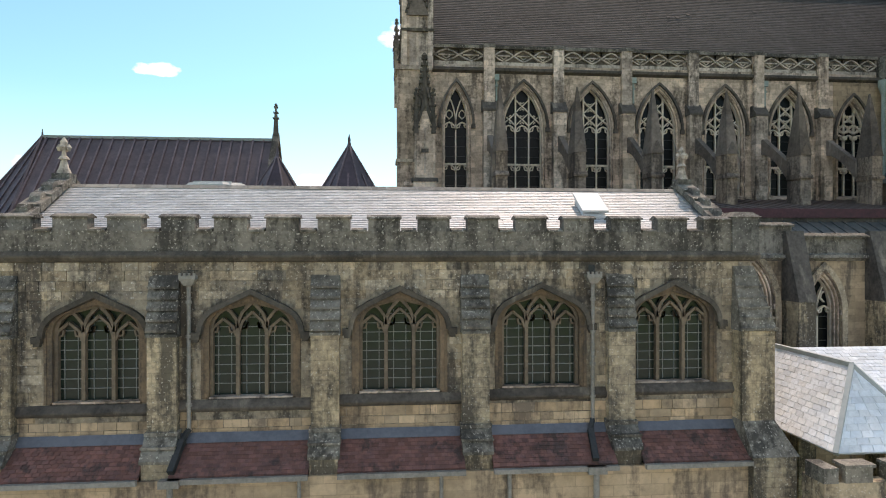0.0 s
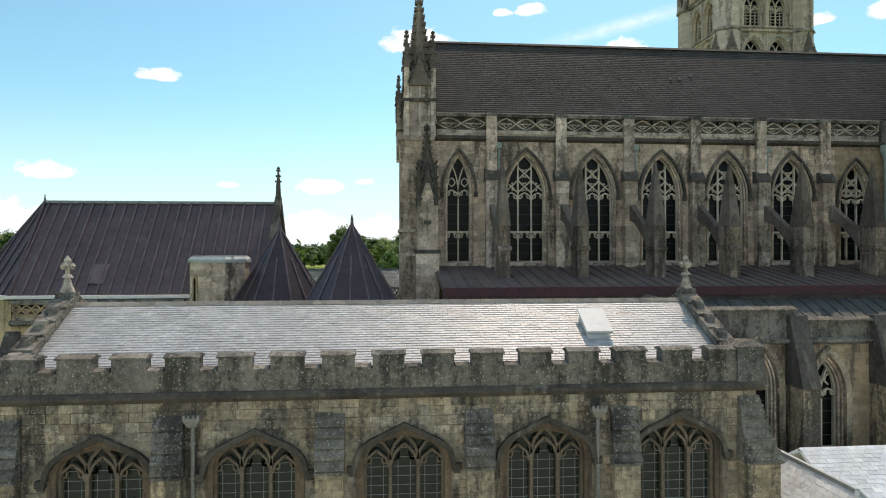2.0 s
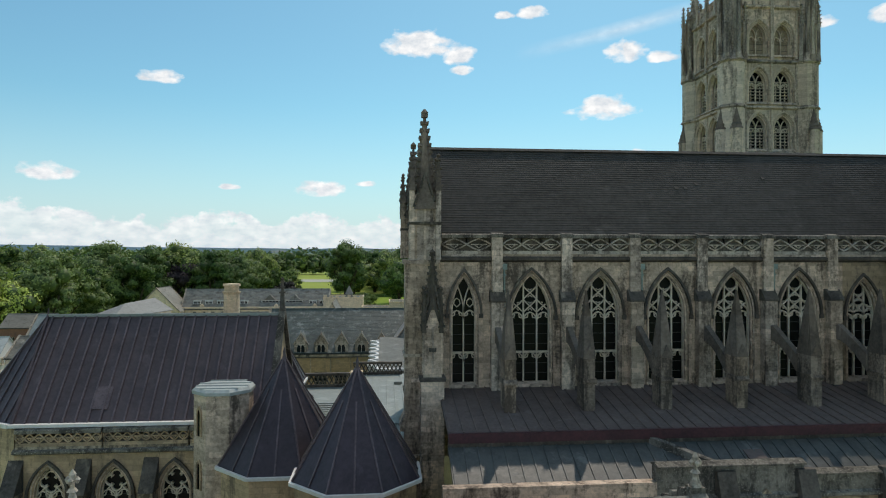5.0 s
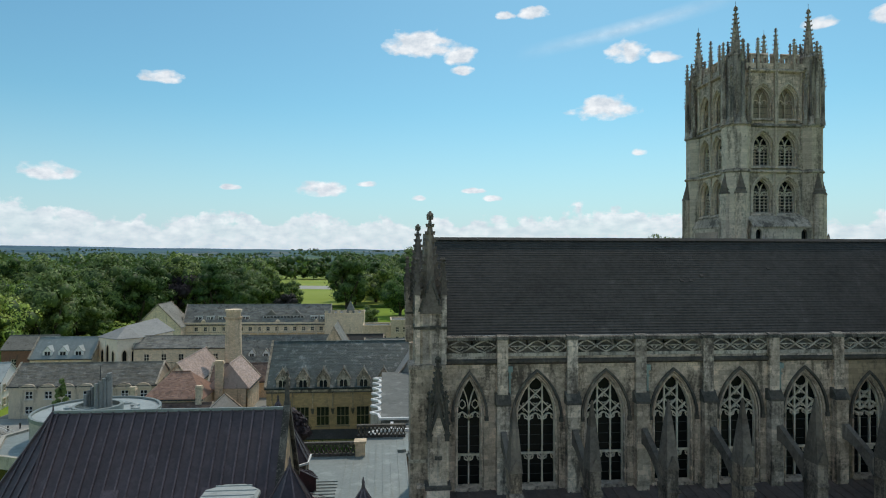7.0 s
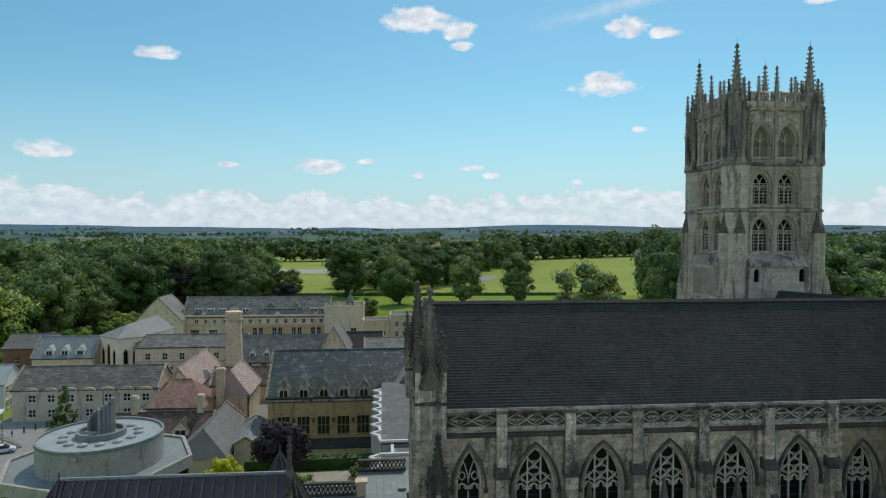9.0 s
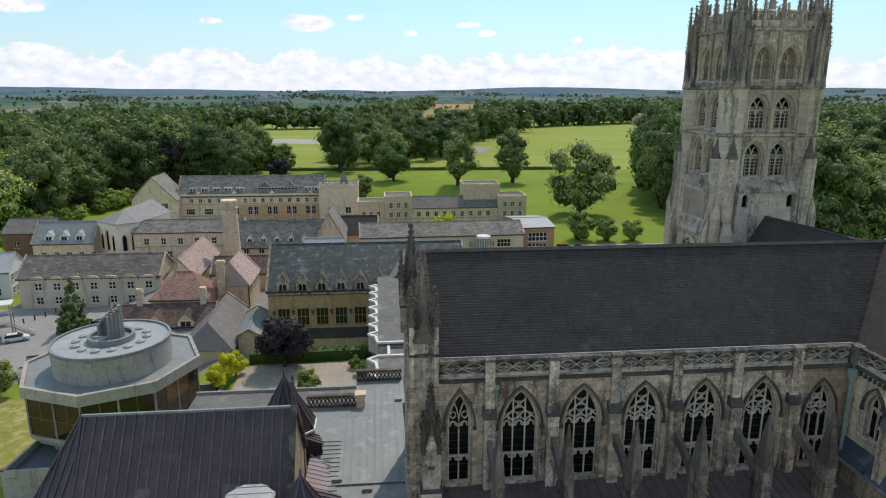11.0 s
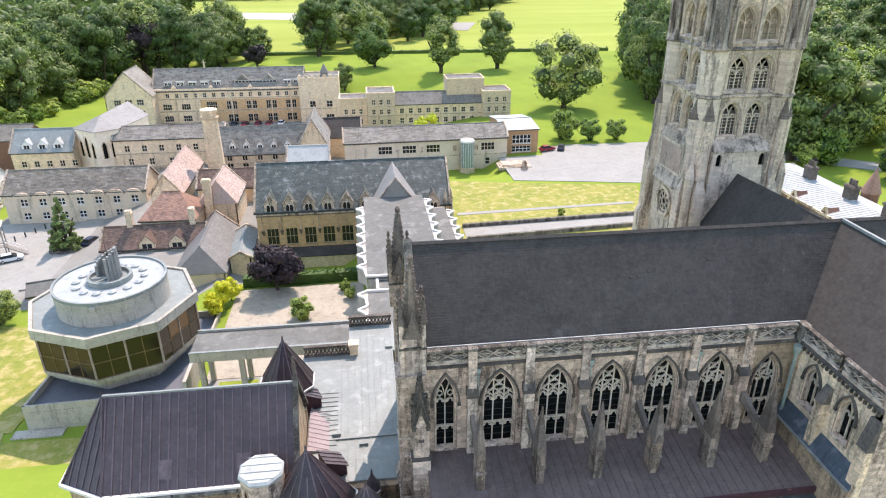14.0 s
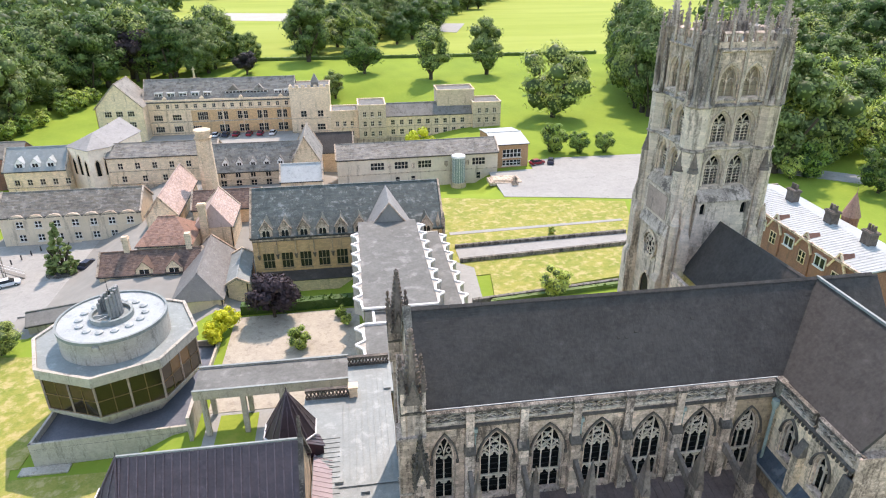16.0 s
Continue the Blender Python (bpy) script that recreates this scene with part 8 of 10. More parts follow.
for i in range(7):
    part("merlon", box(B(), 0.1 + i * 2.15, 1.3 + i * 2.15, -0.15, 0.3, 16.95, 17.8), STONE_BUFF, ft)
part("cap", drum(drum(B(), 9.0, 6.0, 1.8, 1.8, 16.4, 17.8, 4), 9.0, 6.0, 2.1, 0.05, 17.8, 21.0, 4), SLATE_GREY, ft)

# ranges and chapel to the left
house("service_range", "long buff stone range with grey slate roof", (-62.5, 168.0, -2.6), 0, 27.0, 8.0, 7.8, 10.2, STONE_BUFF, SLATE_GREY, [(4.6, 1.6, 1.2, 2, span(1, 26, 6)), (1.2, 1.6, 1.2, 2, span(1, 26, 5))], tile=(1.2, 0.4))
dr = house("dormer_range", "buff stone range with grey slate roof and white dormers", (-36.0, 160.0, -2.2), 0, 24.5, 9.0, 5.0, 10.6, STONE_BUFF, SLATE_GREY, [(0.8, 1.7, 1.4, 2, span(1, 23, 6)), (3.2, 1.2, 1.2, 2, span(1, 23, 6))], tile=(1.2, 0.4))
for x in span(2, 22, 6):
    gablet(dr, x, 0.8, 5.6, 1.6, 2.4, 4.0, WHITE_TRIM, SLATE_GREY, True)
gb = house("gabled_cross_wing", "steep gabled stone cross wing with slate roof", (-16.0, 172.0, -2.5), -90, 14.0, 7.0, 7.4, 13.5, STONE_BUFF, SLATE_GREY)
house("dark_roofed_block", "stone block with black slate roof", (-12.8, 172.0, -3.0), 0, 12.0, 9.0, 6.0, 10.0, STONE_BUFF, SLATE_DARK)
house("white_gabled_block", "white-roofed gabled block behind the hall", (-18.0, 148.0, -1.5), 0, 9.5, 7.0, 5.0, 8.0, RENDER_CREAM, LEAD_PALE)
chap = thing("school_chapel", "buff stone chapel with canted apse and tall lancets", "chapel")


def chapel():
    pts = [(-72.5, 172.0), (-66.0, 167.0), (-61.5, 170.0), (-58.0, 184.0), (-69.0, 188.0)]
    bm = B()
    hexa(bm, [(x, y, -6.0) for x, y in pts], [(x, y, 7.6) for x, y in pts])
    part("wall", bm, STONE_CREAM, chap)
    bm = B()
    r0, r1 = (-66.4, 174.0, 10.2), (-64.0, 189.0, 10.6)
    e = [(x + (x + 65.5) * 0.05, y + (y - 177) * 0.05, 7.6) for x, y in pts]
    slope(bm, [e[0], e[1], r0], 0.15)
    slope(bm, [e[1], e[2], r0], 0.15)
    slope(bm, [e[2], e[3], r1, r0], 0.15)
    slope(bm, [e[4], e[0], r0, r1], 0.15)
    slope(bm, [e[3], e[4], r1], 0.15)
    part("roof", bm, SLATE_MID, chap)
    for (xa, ya), (xb, yb), n in ((pts[0], pts[1], 3), (pts[1], pts[2], 2)):
        dx, dy = xb - xa, yb - ya
        L = math.hypot(dx, dy)
        turn = math.degrees(math.atan2(dy, dx))
        for i in range(n):
            u = L * (i + 0.75) / (n + 0.5)
            h = 5.4 if (n == 3 and i == 1) else 4.2
            bm = B()
            line(bm, opening(u, 1.15, 0.6, 0.6 + h - 1.2, 0.6 + h), 0.2, -0.1, 0.1)
            w = part("window", bm, STONE_BUFF, chap)
            w.matrix_basis = pose(xa, ya, 0, 0, 0, turn)
            glass_sheet("pane", opening(u, 1.15, 0.6, 0.6 + h - 1.2, 0.6 + h), -0.03, GLASS_DARK, w)


chapel()
cream = house("cream_range", "cream rendered two-storey range with scalloped eaves and slate roof", (-75.5, 138.0, -4.6), -0.3, 28.5, 10.0, 6.7, 10.3, RENDER_CREAM, SLATE_BROWN, [(1.0, 1.5, 1.4, 2, span(2, 28, 7)), (4.0, 1.5, 1.4, 2, span(2, 28, 7))], frame_mat=WHITE_TRIM, tile=(1.1, 0.38))
for x in span(2, 28, 7):
    bm = B()
    prism(bm, [(x - 1.85, 5.9), (x + 1.85, 5.9), (x + 1.6, 6.35), (x + 0.9, 6.8), (x, 6.95), (x - 0.9, 6.8), (x - 1.6, 6.35)], "y", -0.42, 0.1)
    e = part("eyebrow", bm, RENDER_CREAM, cream)
    bm = B()
    line(bm, [(x - 1.85, 6.1), (x - 1.6, 6.4), (x - 0.9, 6.85), (x, 7.0), (x + 0.9, 6.85), (x + 1.6, 6.4), (x + 1.85, 6.1)], 0.14, -0.5, 0.12)
    part("coping", bm, STONE_WORN, e, "pale scalloped coping")
mans = house("mansard_range", "buff stone range with pale mansard roof and dormers", (-87.0, 168.0, -4.2), 0, 14.5, 10.0, 7.1, 11.6, STONE_BUFF, LEAD, [(3.2, 1.5, 1.2, 2, span(1, 16, 5))])
for x in span(2, 13, 3):
    gablet(mans, x, 0.6, 7.4, 2.2, 2.6, 3.5, WHITE_TRIM, LEAD_PALE, True)
annex = house("white_annex", "white rendered annex with dormers in its pale roof", (-101.5, 143.5, -5.0), 8, 20.0, 10.0, 6.4, 9.6, WHITE_TRIM, LEAD_PALE, [(z, 1.5, 1.2, 2, span(1, 19, 6)) for z in (1.2, 4.2)], side_rows=[(z, 1.4, 1.1, 2, (1.8, 4.0, 6.2, 8.4)) for z in (1.2, 4.2)])
for x in span(2, 18, 4):
    gablet(annex, x, 0.5, 6.4, 1.8, 2.0, 3.0, WHITE_TRIM, LEAD_PALE, True)


def steel_stair():
    t = thing("outside_stair", "grey steel outside stair with white rails and canopy", "stair", (-70.5, 121.0, -4.5), 20)
    part("canopy", box(B(), -2.6, 2.4, -1.5, 1.8, 6.4, 6.62), WHITE_TRIM, t)
    for x in (-2.2, 2.0):
        for y in (-1.2, 1.5):
            part("post", drum(B(), x, y, 0.11, 0.11, -1.0, 6.4, 8), IRON, t)
    for z in (2.2, 4.4):
        part("landing", box(B(), -2.3, 2.1, -1.3, 1.6, z, z + 0.14), IRON, t)
        part("rail", rod(rod(B(), (-2.3, -1.3, z + 1.1), (2.1, -1.3, z + 1.1), 0.07), (-2.3, -1.3, z + 0.6), (2.1, -1.3, z + 0.6), 0.05), WHITE_TRIM, t)
    for i in range(12):
        part("tread", box(B(), 2.1 + i * 0.27, 2.36 + i * 0.27, -1.2, 0.0, 2.1 - i * 0.18, 2.16 - i * 0.18), IRON, t)
    for y in (-1.22, 0.02):
        part("stringer", rod(B(), (2.1, y, 2.1), (5.4, y, -0.1), 0.14), IRON, t)
        part("rail", rod(B(), (2.1, y, 3.2), (5.4, y, 1.0), 0.07), WHITE_TRIM, t)
    part("wall", box(B(), -8.0, -2.4, -1.6, 4.0, -1.0, 5.8), CONCRETE, t)


steel_stair()
house("chimney_house", "small house with grey roof and red brick chimneys", (-98.0, 176.0, -2.0), 0, 12.0, 9.0, 6.0, 9.0, BRICK_RED, SLATE_GREY, [(2.0, 1.5, 1.2, 2, [3, 8])])

# the tall chimney
chim = thing("chimney_tower", "tall octagonal buff stone chimney", "chimney")
bm = B()
drum(bm, -34.0, 149.0, 2.1, 1.7, -4.0, 14.0, 8)
part("shaft", bm, STONE_BUFF, chim)
bm = B()
drum(bm, -34.0, 149.0, 1.75, 2.1, 14.0, 14.6, 8)
drum(bm, -34.0, 149.0, 1.6, 1.6, 14.6, 15.8, 8)
drum(bm, -34.0, 149.0, 1.9, 1.9, 15.8, 16.3, 8)
part("crown", bm, STONE_BUFF, chim)

# red and brown tiled houses
h1 = house("tile_house", "brown-tiled stone house with stone-fronted dormers", (-47.0, 110.0, -3.2), 0, 17.5, 7.0, 3.8, 6.6, STONE_BUFF, TILE_BROWN, [(0.8, 1.3, 1.6, 2, [4, 9, 14])], tile=(0.5, 0.22))
for x in (7.9, 13.0):
    gablet(h1, x, -0.2, 3.2, 2.8, 3.0, 3.2, STONE_BUFF, TILE_BROWN, True)
for x in (4.0, 14.8):
    bm = B()
    box(bm, x, x + 1.0, 3.2, 4.2, 5.0, 9.6)
    box(bm, x - 0.1, x + 1.1, 3.1, 4.3, 9.0, 9.3)
    part("chimney", bm, STONE_BUFF, h1)
h2 = house("tile_house", "red-tiled hipped stone house among chimneys", (-40.9, 114.0, -3.0), -2, 9.6, 9.0, 7.3, 10.9, STONE_BUFF, TILE_RED, [], hip=(3.2, 3.2), tile=(0.5, 0.24))
h3 = house("tile_house", "steep pink-tiled stone house with long roof", (-37.6, 131.0, -3.0), 91, 22.0, 6.2, 6.4, 10.2, STONE_BUFF, TILE_PINK, [], side_rows=[(2.6, 1.6, 1.4, 2, (3.0,))], tile=(0.5, 0.24))
h4 = house("tile_house", "pink-tiled house with tall stone chimney", (-25.0, 120.0, -2.0), 90, 11.0, 7.0, 6.8, 10.6, STONE_BUFF, TILE_PINK, [], hip=(1.5, 0), tile=(0.5, 0.24))
bm = B()
box(bm, -0.6, 0.4, 4.2, 5.6, 2.0, 11.6)
box(bm, -0.75, 0.55, 4.05, 5.75, 11.0, 11.4)
part("chimney", bm, STONE_BUFF, h4)
h5 = house("tile_house", "long house with grey stone slate roof", (-24.0, 98.6, -3.0), 91, 18.5, 8.0, 3.6, 7.0, RENDER_CREAM, SLATE_ASH, [], hip=(2.8, 0), tile=(0.5, 0.24))
h6 = house("tile_house", "small brown-tiled link house between gables", (-35.0, 133.0, -2.0), 0, 14.0, 7.0, 5.4, 8.2, STONE_BUFF, TILE_BROWN, [(2.0, 1.4, 1.4, 2, [3, 8])], tile=(0.5, 0.24))
shed = house("glass_annex", "low annex with blue-grey lead roof", (-20.2, 102.0, -1.0), 93, 12.0, 3.4, 2.4, 3.3, STONE_BUFF, LEAD)
house("garden_shed", "low shed with grey felt roof", (-54.0, 97.0, -3.6), 15, 8.0, 5.0, 2.6, 3.6, CONCRETE, FELT)

house("pavilion", "cream sports pavilion with faded red roof", (352, 868, -1.5), 8, 40.0, 14.0, 7.0, 15.0, RENDER_CREAM, TILE_PINK, [(1.5, 2.0, 2.0, 2, span(2, 28, 6))], hip=(6, 6))

# brick range beyond the tower
br = thing("brick_range", "red brick range with pale metal roof and tall chimneys", "building")


def brick_range():
    """Runs towards the camera; the front faces the tower."""
    bm = B()
    box(bm, 67.6, 77.2, 70.5, 104.5, -1, 12.3)
    part("wall", bm, BRICK_RED, br)
    bm = B()
    slope(bm, [(67.2, 70.2, 12.35), (67.2, 104.8, 12.35), (73.6, 104.8, 13.3), (73.6, 70.2, 13.3)], 0.15)
    slope(bm, [(77.5, 70.2, 12.6), (77.5, 104.8, 12.6), (73.6, 104.8, 13.3), (73.6, 70.2, 13.3)], 0.15)
    roof = part("roof", bm, LEAD_PALE, br, "pale ribbed metal roof")
    for i in range(50):
        y = 70.3 + i * 0.69
        part("seam", rod(B(), (67.2, y, 12.4), (73.6, y, 13.35), 0.05), LEAD_PALE, roof)
    part("parapet", box(box(B(), 67.0, 67.3, 70.0, 105.0, 12.1, 12.45), 67.3, 77.2, 104.6, 105.0, 12.2, 12.9), STONE_NAVE, br)
    for y in (77.6, 85.8, 95.6):
        bm = B()
        box(bm, 73.0, 74.3, y - 0.9, y + 0.9, 12.8, 15.4)
        box(bm, 72.85, 74.45, y - 1.05, y + 1.05, 15.0, 15.3)
        for i in range(3):
            drum(bm, 73.65, y - 0.6 + i * 0.6, 0.24, 0.19, 15.4, 16.3, 8)
        part("chimney", bm, STONE_SOOT, br, "sooty stone chimney with clay pots")
    for i, y in enumerate((75.0, 82.5, 90.0, 97.5)):
        bm = B()
        prism(bm, [(y - 1.7, 6.5), (y + 1.7, 6.5), (y + 1.7, 10.6), (y, 13.2), (y - 1.7, 10.6)], "x", 67.40, 69.5)
        g = part("gable", bm, BRICK_RED, br, "brick gable with stone coping")
        bm = B()
        for s in (-1, 1):
            rod(bm, (67.35, y + s * 1.9, 10.4), (67.35, y, 13.35), 0.3)
        part("coping", bm, STONE_BUFF, g)
        bm = B()
        for dy in (-0.75, 0, 0.75):
            box(bm, 67.30, 67.42, y + dy - 0.06, y + dy + 0.06, 8.2, 10.2)
        for z in (8.2, 9.2, 10.2):
            box(bm, 67.30, 67.42, y - 0.8, y + 0.8, z - 0.06, z + 0.06)
        w = part("window", bm, STONE_BUFF, g)
        part("pane", box(B(), 67.36, 67.40, y - 0.75, y + 0.75, 8.2, 10.2), GLASS_HOUSE, w)
        y += 3.7
        if i < 3:
            bm = B()
            box(bm, 67.20, 67.65, y - 1.15, y + 1.15, 9.2, 9.35)
            box(bm, 67.20, 67.65, y - 1.15, y + 1.15, 11.0, 11.15)
            for dy in (-1.1, 0, 1.1):
                box(bm, 67.45, 67.62, y + dy - 0.08, y + dy + 0.08, 9.35, 11.0)
            w = part("window", bm, WHITE_TRIM, br, "white-framed window with drip course")
            part("pane", box(B(), 67.55, 67.59, y - 1.05, y + 1.05, 9.35, 11.0), GLASS_HOUSE, w)




spirelet = thing("brick_turret", "round brick turret with pointed red cap beside the range", "turret")
part("shaft", drum(B(), 79.0, 88.0, 1.3, 1.3, -1, 13.2, 12), BRICK_RED, spirelet)
part("cap", drum(drum(B(), 79.0, 88.0, 1.5, 0.05, 13.2, 17.2, 12), 79.0, 88.0, 0.06, 0.02, 17.1, 18.2, 6), TILE_RED, spirelet, "pointed red clay cap")
brick_range()

# ---- ground ----
def ease(v):
    v = min(1.0, max(0.0, v))
    return v * v * (3 - 2 * v)


def ground_z(x, y):
    """Level round the church, falling to the school courts, rolling away to hills."""
    court = ease((y - 140) / 95) * (1 - ease((y - 256) / 34) * ease((x + 98) / 30)) * ease((45 - x) / 50) * (1 - ease((y - 310) / 60))
    yard = ease((-44 - x) / 14) * ease((y - 92) / 14) * (1 - ease((y - 320) / 60))
    bank = ease((-23.5 - x) / 5) * ease((y - 52) / 8) * (1 - ease((y - 96) / 10))
    terrace = ease((y - 139) / 13) * ease((x + 14) / 8) * (1 - ease((x - 30) / 6)) * (1 - ease((y - 172) / 20))
    strip = ease((y - 96.5) / 5) * ease((x + 23) / 3) * (1 - ease((x + 2) / 2)) * (1 - ease((y - 122) / 8))
    z = min(-9.4 * court, -4.6 * yard, -3.0 * bank, -2.9 * terrace, -3.3 * strip)
    r = max(0.0, math.hypot(x, y) - 500)
    z += -6.0 * min(1.0, r / 500) * (1 if x < 100 else 0.4)
    if r > 600:
        g = min(1.0, (r - 600) / 3600)
        z += 78 * g * g * (3 - 2 * g) * (0.75 + 0.45 * noise.noise((x / 1500, y / 1500, 0.3)) + 0.2 * noise.noise((x / 500, y / 500, 1.7)))
    return z


def far_ground_material():
    m = bpy.data.materials.new("grass_and_fields")
    m.use_nodes = True
    k = Nodes(m.node_tree)
    at = k.add("ShaderNodeTexCoord").outputs["Object"]
    warp = k.add("ShaderNodeTexNoise", Vector=at, Scale=0.004, Detail=2.0).outputs["Color"]
    p = k.vec("ADD", k.stretch(at, (1.0, 0.6, 0.0)), k.stretch(warp, (160.0, 160.0, 0.0)))
    v = k.add("ShaderNodeTexVoronoi", Vector=p, Scale=0.0062)
    pick = k.add("ShaderNodeSeparateColor", Color=v.outputs["Color"]).outputs[0]
    fields = k.ramp(pick, [(0.0, (0.08, 0.14, 0.03)), (0.2, (0.12, 0.18, 0.04)), (0.4, (0.24, 0.21, 0.10)), (0.5, (0.10, 0.16, 0.035)), (0.65, (0.28, 0.25, 0.14)), (0.72, (0.13, 0.19, 0.045)), (0.88, (0.07, 0.12, 0.03))])
    fields.node.color_ramp.interpolation = "CONSTANT"
    edge = k.add("ShaderNodeTexVoronoi", Vector=p, Scale=0.0062)
    edge.feature = "DISTANCE_TO_EDGE"
    line_ = k.math("LESS_THAN", edge.outputs["Distance"], 0.035)
    fields = k.mix(line_, fields, (0.025, 0.045, 0.014))
    wood = k.math("GREATER_THAN", k.noise(k.stretch(at, (1.0, 0.35, 0.0)), 0.004, 5.0, 0.6), 0.555)
    fields = k.mix(wood, fields, k.mix(k.noise(at, 0.05, 4.0), (0.03, 0.055, 0.018), (0.015, 0.03, 0.010)))
    near = k.mix(k.math("MULTIPLY_ADD", k.noise(at, 0.045, 5.0, 0.65), 2.2, -0.6, clamp=True), (0.235, 0.33, 0.045), (0.16, 0.25, 0.034))
    near = k.mix(k.math("MULTIPLY", k.math("SUBTRACT", k.noise(at, 0.9, 5.0, 0.7), 0.5), 2.0, clamp=True), near, (0.28, 0.33, 0.07))
    sep = k.add("ShaderNodeSeparateXYZ", Vector=at)
    stripes = k.math("MULTIPLY_ADD", k.math("SINE", k.math("MULTIPLY", k.math("ADD", sep.outputs[0], k.math("MULTIPLY", sep.outputs[1], 0.3)), 0.7)), 0.015, 1.0)
    near = k.mix(1.0, near, k.add("ShaderNodeCombineColor", Red=stripes, Green=stripes, Blue=stripes).outputs[0], "MULTIPLY")
    # the playing fields beyond the hedge are cut shorter and drier
    beyond = k.math("GREATER_THAN", k.math("ADD", sep.outputs[1], k.math("MULTIPLY", sep.outputs[0], 0.04)), 344.0)
    band = k.noise(k.stretch(at, (0.15, 1.0, 0.0)), 0.03, 4.0, 0.6)
    near = k.mix(k.math("MULTIPLY", beyond, 0.8), near, k.mix(k.math("MULTIPLY_ADD", band, 2.6, -0.8, clamp=True), (0.36, 0.40, 0.10), (0.26, 0.33, 0.06)))
    # paved ways between the houses
    for x0, x1, y0, y1 in ((-78, -20, 96, 166), (-62, 0, 150, 243), (-24, 16, 124, 158)):
        inside = None
        for o, lo, hi in ((0, x0, x1), (1, y0, y1)):
            v_ = k.math("ADD", sep.outputs[o], k.math("MULTIPLY_ADD", k.noise(at, 0.25, 2.0), 3.0, -1.5))
            g = k.math("MULTIPLY", k.math("GREATER_THAN", v_, lo), k.math("LESS_THAN", v_, hi))
            inside = g if inside is None else k.math("MULTIPLY", inside, g)
        near = k.mix(inside, near, k.mix(k.noise(at, 0.4, 4.0), (0.32, 0.317, 0.283), (0.215, 0.213, 0.19)))
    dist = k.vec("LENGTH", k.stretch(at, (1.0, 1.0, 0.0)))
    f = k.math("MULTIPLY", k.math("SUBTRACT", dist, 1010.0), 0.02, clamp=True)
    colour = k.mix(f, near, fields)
    # distance haze painted into the ground's base colour, bluer farther out
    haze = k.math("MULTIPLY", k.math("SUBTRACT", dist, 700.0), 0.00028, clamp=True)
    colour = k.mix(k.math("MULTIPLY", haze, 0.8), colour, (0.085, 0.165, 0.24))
    b = k.add("ShaderNodeBump", Height=k.noise(at, 2.0, 5.0), Strength=0.4, Distance=0.1)
    s = k.add("ShaderNodeBsdfPrincipled", Roughness=0.95, Normal=b.outputs[0])
    k.put(s, "Base Color", colour)
    s.inputs["Specular IOR Level"].default_value = 0.1
    out = k.add("ShaderNodeOutputMaterial")
    k.tree.links.new(s.outputs[0], out.inputs[0])
    return m


def build_ground():
    far_ = [330, 400, 500, 560, 640, 750, 900, 1100, 1300, 1500, 1750, 2000, 2300, 2600, 2900, 3200, 3500, 3800, 4100, 4400, 4700, 4950]
    xs = [-v for v in far_[::-1]] + list(range(-280, -150, 20)) + list(range(-150, 121, 5)) + list(range(140, 320, 25)) + far_
    ys = [-v for v in far_[::-1]] + list(range(-280, 40, 40)) + list(range(40, 321, 5)) + far_
    verts = [(x, y, ground_z(x, y)) for y in ys for x in xs]
    n = len(xs)
    faces = [(j * n + i, j * n + i + 1, (j + 1) * n + i + 1, (j + 1) * n + i) for j in range(len(ys) - 1) for i in range(n - 1)]
    me = bpy.data.meshes.new("ground")
    me.from_pydata(verts, [], faces)
    for p in me.polygons:
        p.use_smooth = True
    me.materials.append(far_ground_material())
    return tagged(new("ground", me), "mown lawns running out into hedged fields and low hills", "ground", kind="structure")


build_ground()


def patch(name, label, pts, z, material, thick=0.3, category="paving"):
    bm = B()
    if sum(a[0] * b[1] - b[0] * a[1] for a, b in zip(pts, pts[1:] + pts[:1])) < 0:
        pts = pts[::-1]
    hexa(bm, [(x, y, z - thick) for x, y in pts], [(x, y, z) for x, y in pts])
    return tagged(part(name, bm, material), label, category, kind="structure")


def field(label, a, b, c, d, material, n=12):
    """A field draped over the rising ground between four corners."""
    verts, faces = [], []
    for j in range(n + 1):
        for i in range(n + 1):
            u, v = i / n, j / n
            x = (a[0] * (1 - u) + b[0] * u) * (1 - v) + (d[0] * (1 - u) + c[0] * u) * v
            y = (a[1] * (1 - u) + b[1] * u) * (1 - v) + (d[1] * (1 - u) + c[1] * u) * v
            verts.append((x, y, ground_z(x, y) + 1.5))
    faces = [(j * (n + 1) + i, j * (n + 1) + i + 1, (j + 1) * (n + 1) + i + 1, (j + 1) * (n + 1) + i) for j in range(n) for i in range(n)]
    me = bpy.data.meshes.new("field")
    me.from_pydata(verts, [], faces)
    me.materials.append(material)
    return tagged(new("field", me), label, "field", kind="structure")


field("golden stubble field on the rise", (-40, 1030), (120, 1090), (300, 1900), (140, 1900), STUBBLE)
field("pale ripe corn field on the rise", (130, 1090), (290, 1150), (520, 1900), (310, 1900), STUBBLE)
field("pale ripe corn field beyond the woods", (330, 1500), (620, 1560), (820, 1900), (530, 1930), STUBBLE)
# unseen pale ground, added to bounce neutral sunlight onto the near facade
patch("forecourt", "unseen pale gravel sheet added to bounce light onto the range", [(-60, -60), (60, -60), (60, 16), (-60, 16)], 0.15, GRAVEL)
patch("yard", "pale tarmac yard beside the lawn", [(33.5, 139), (48, 136.4), (62, 133.4), (80, 138), (82, 166), (55, 166.4), (46, 165), (45.5, 158), (33.5, 157)], 0.12, TARMAC)
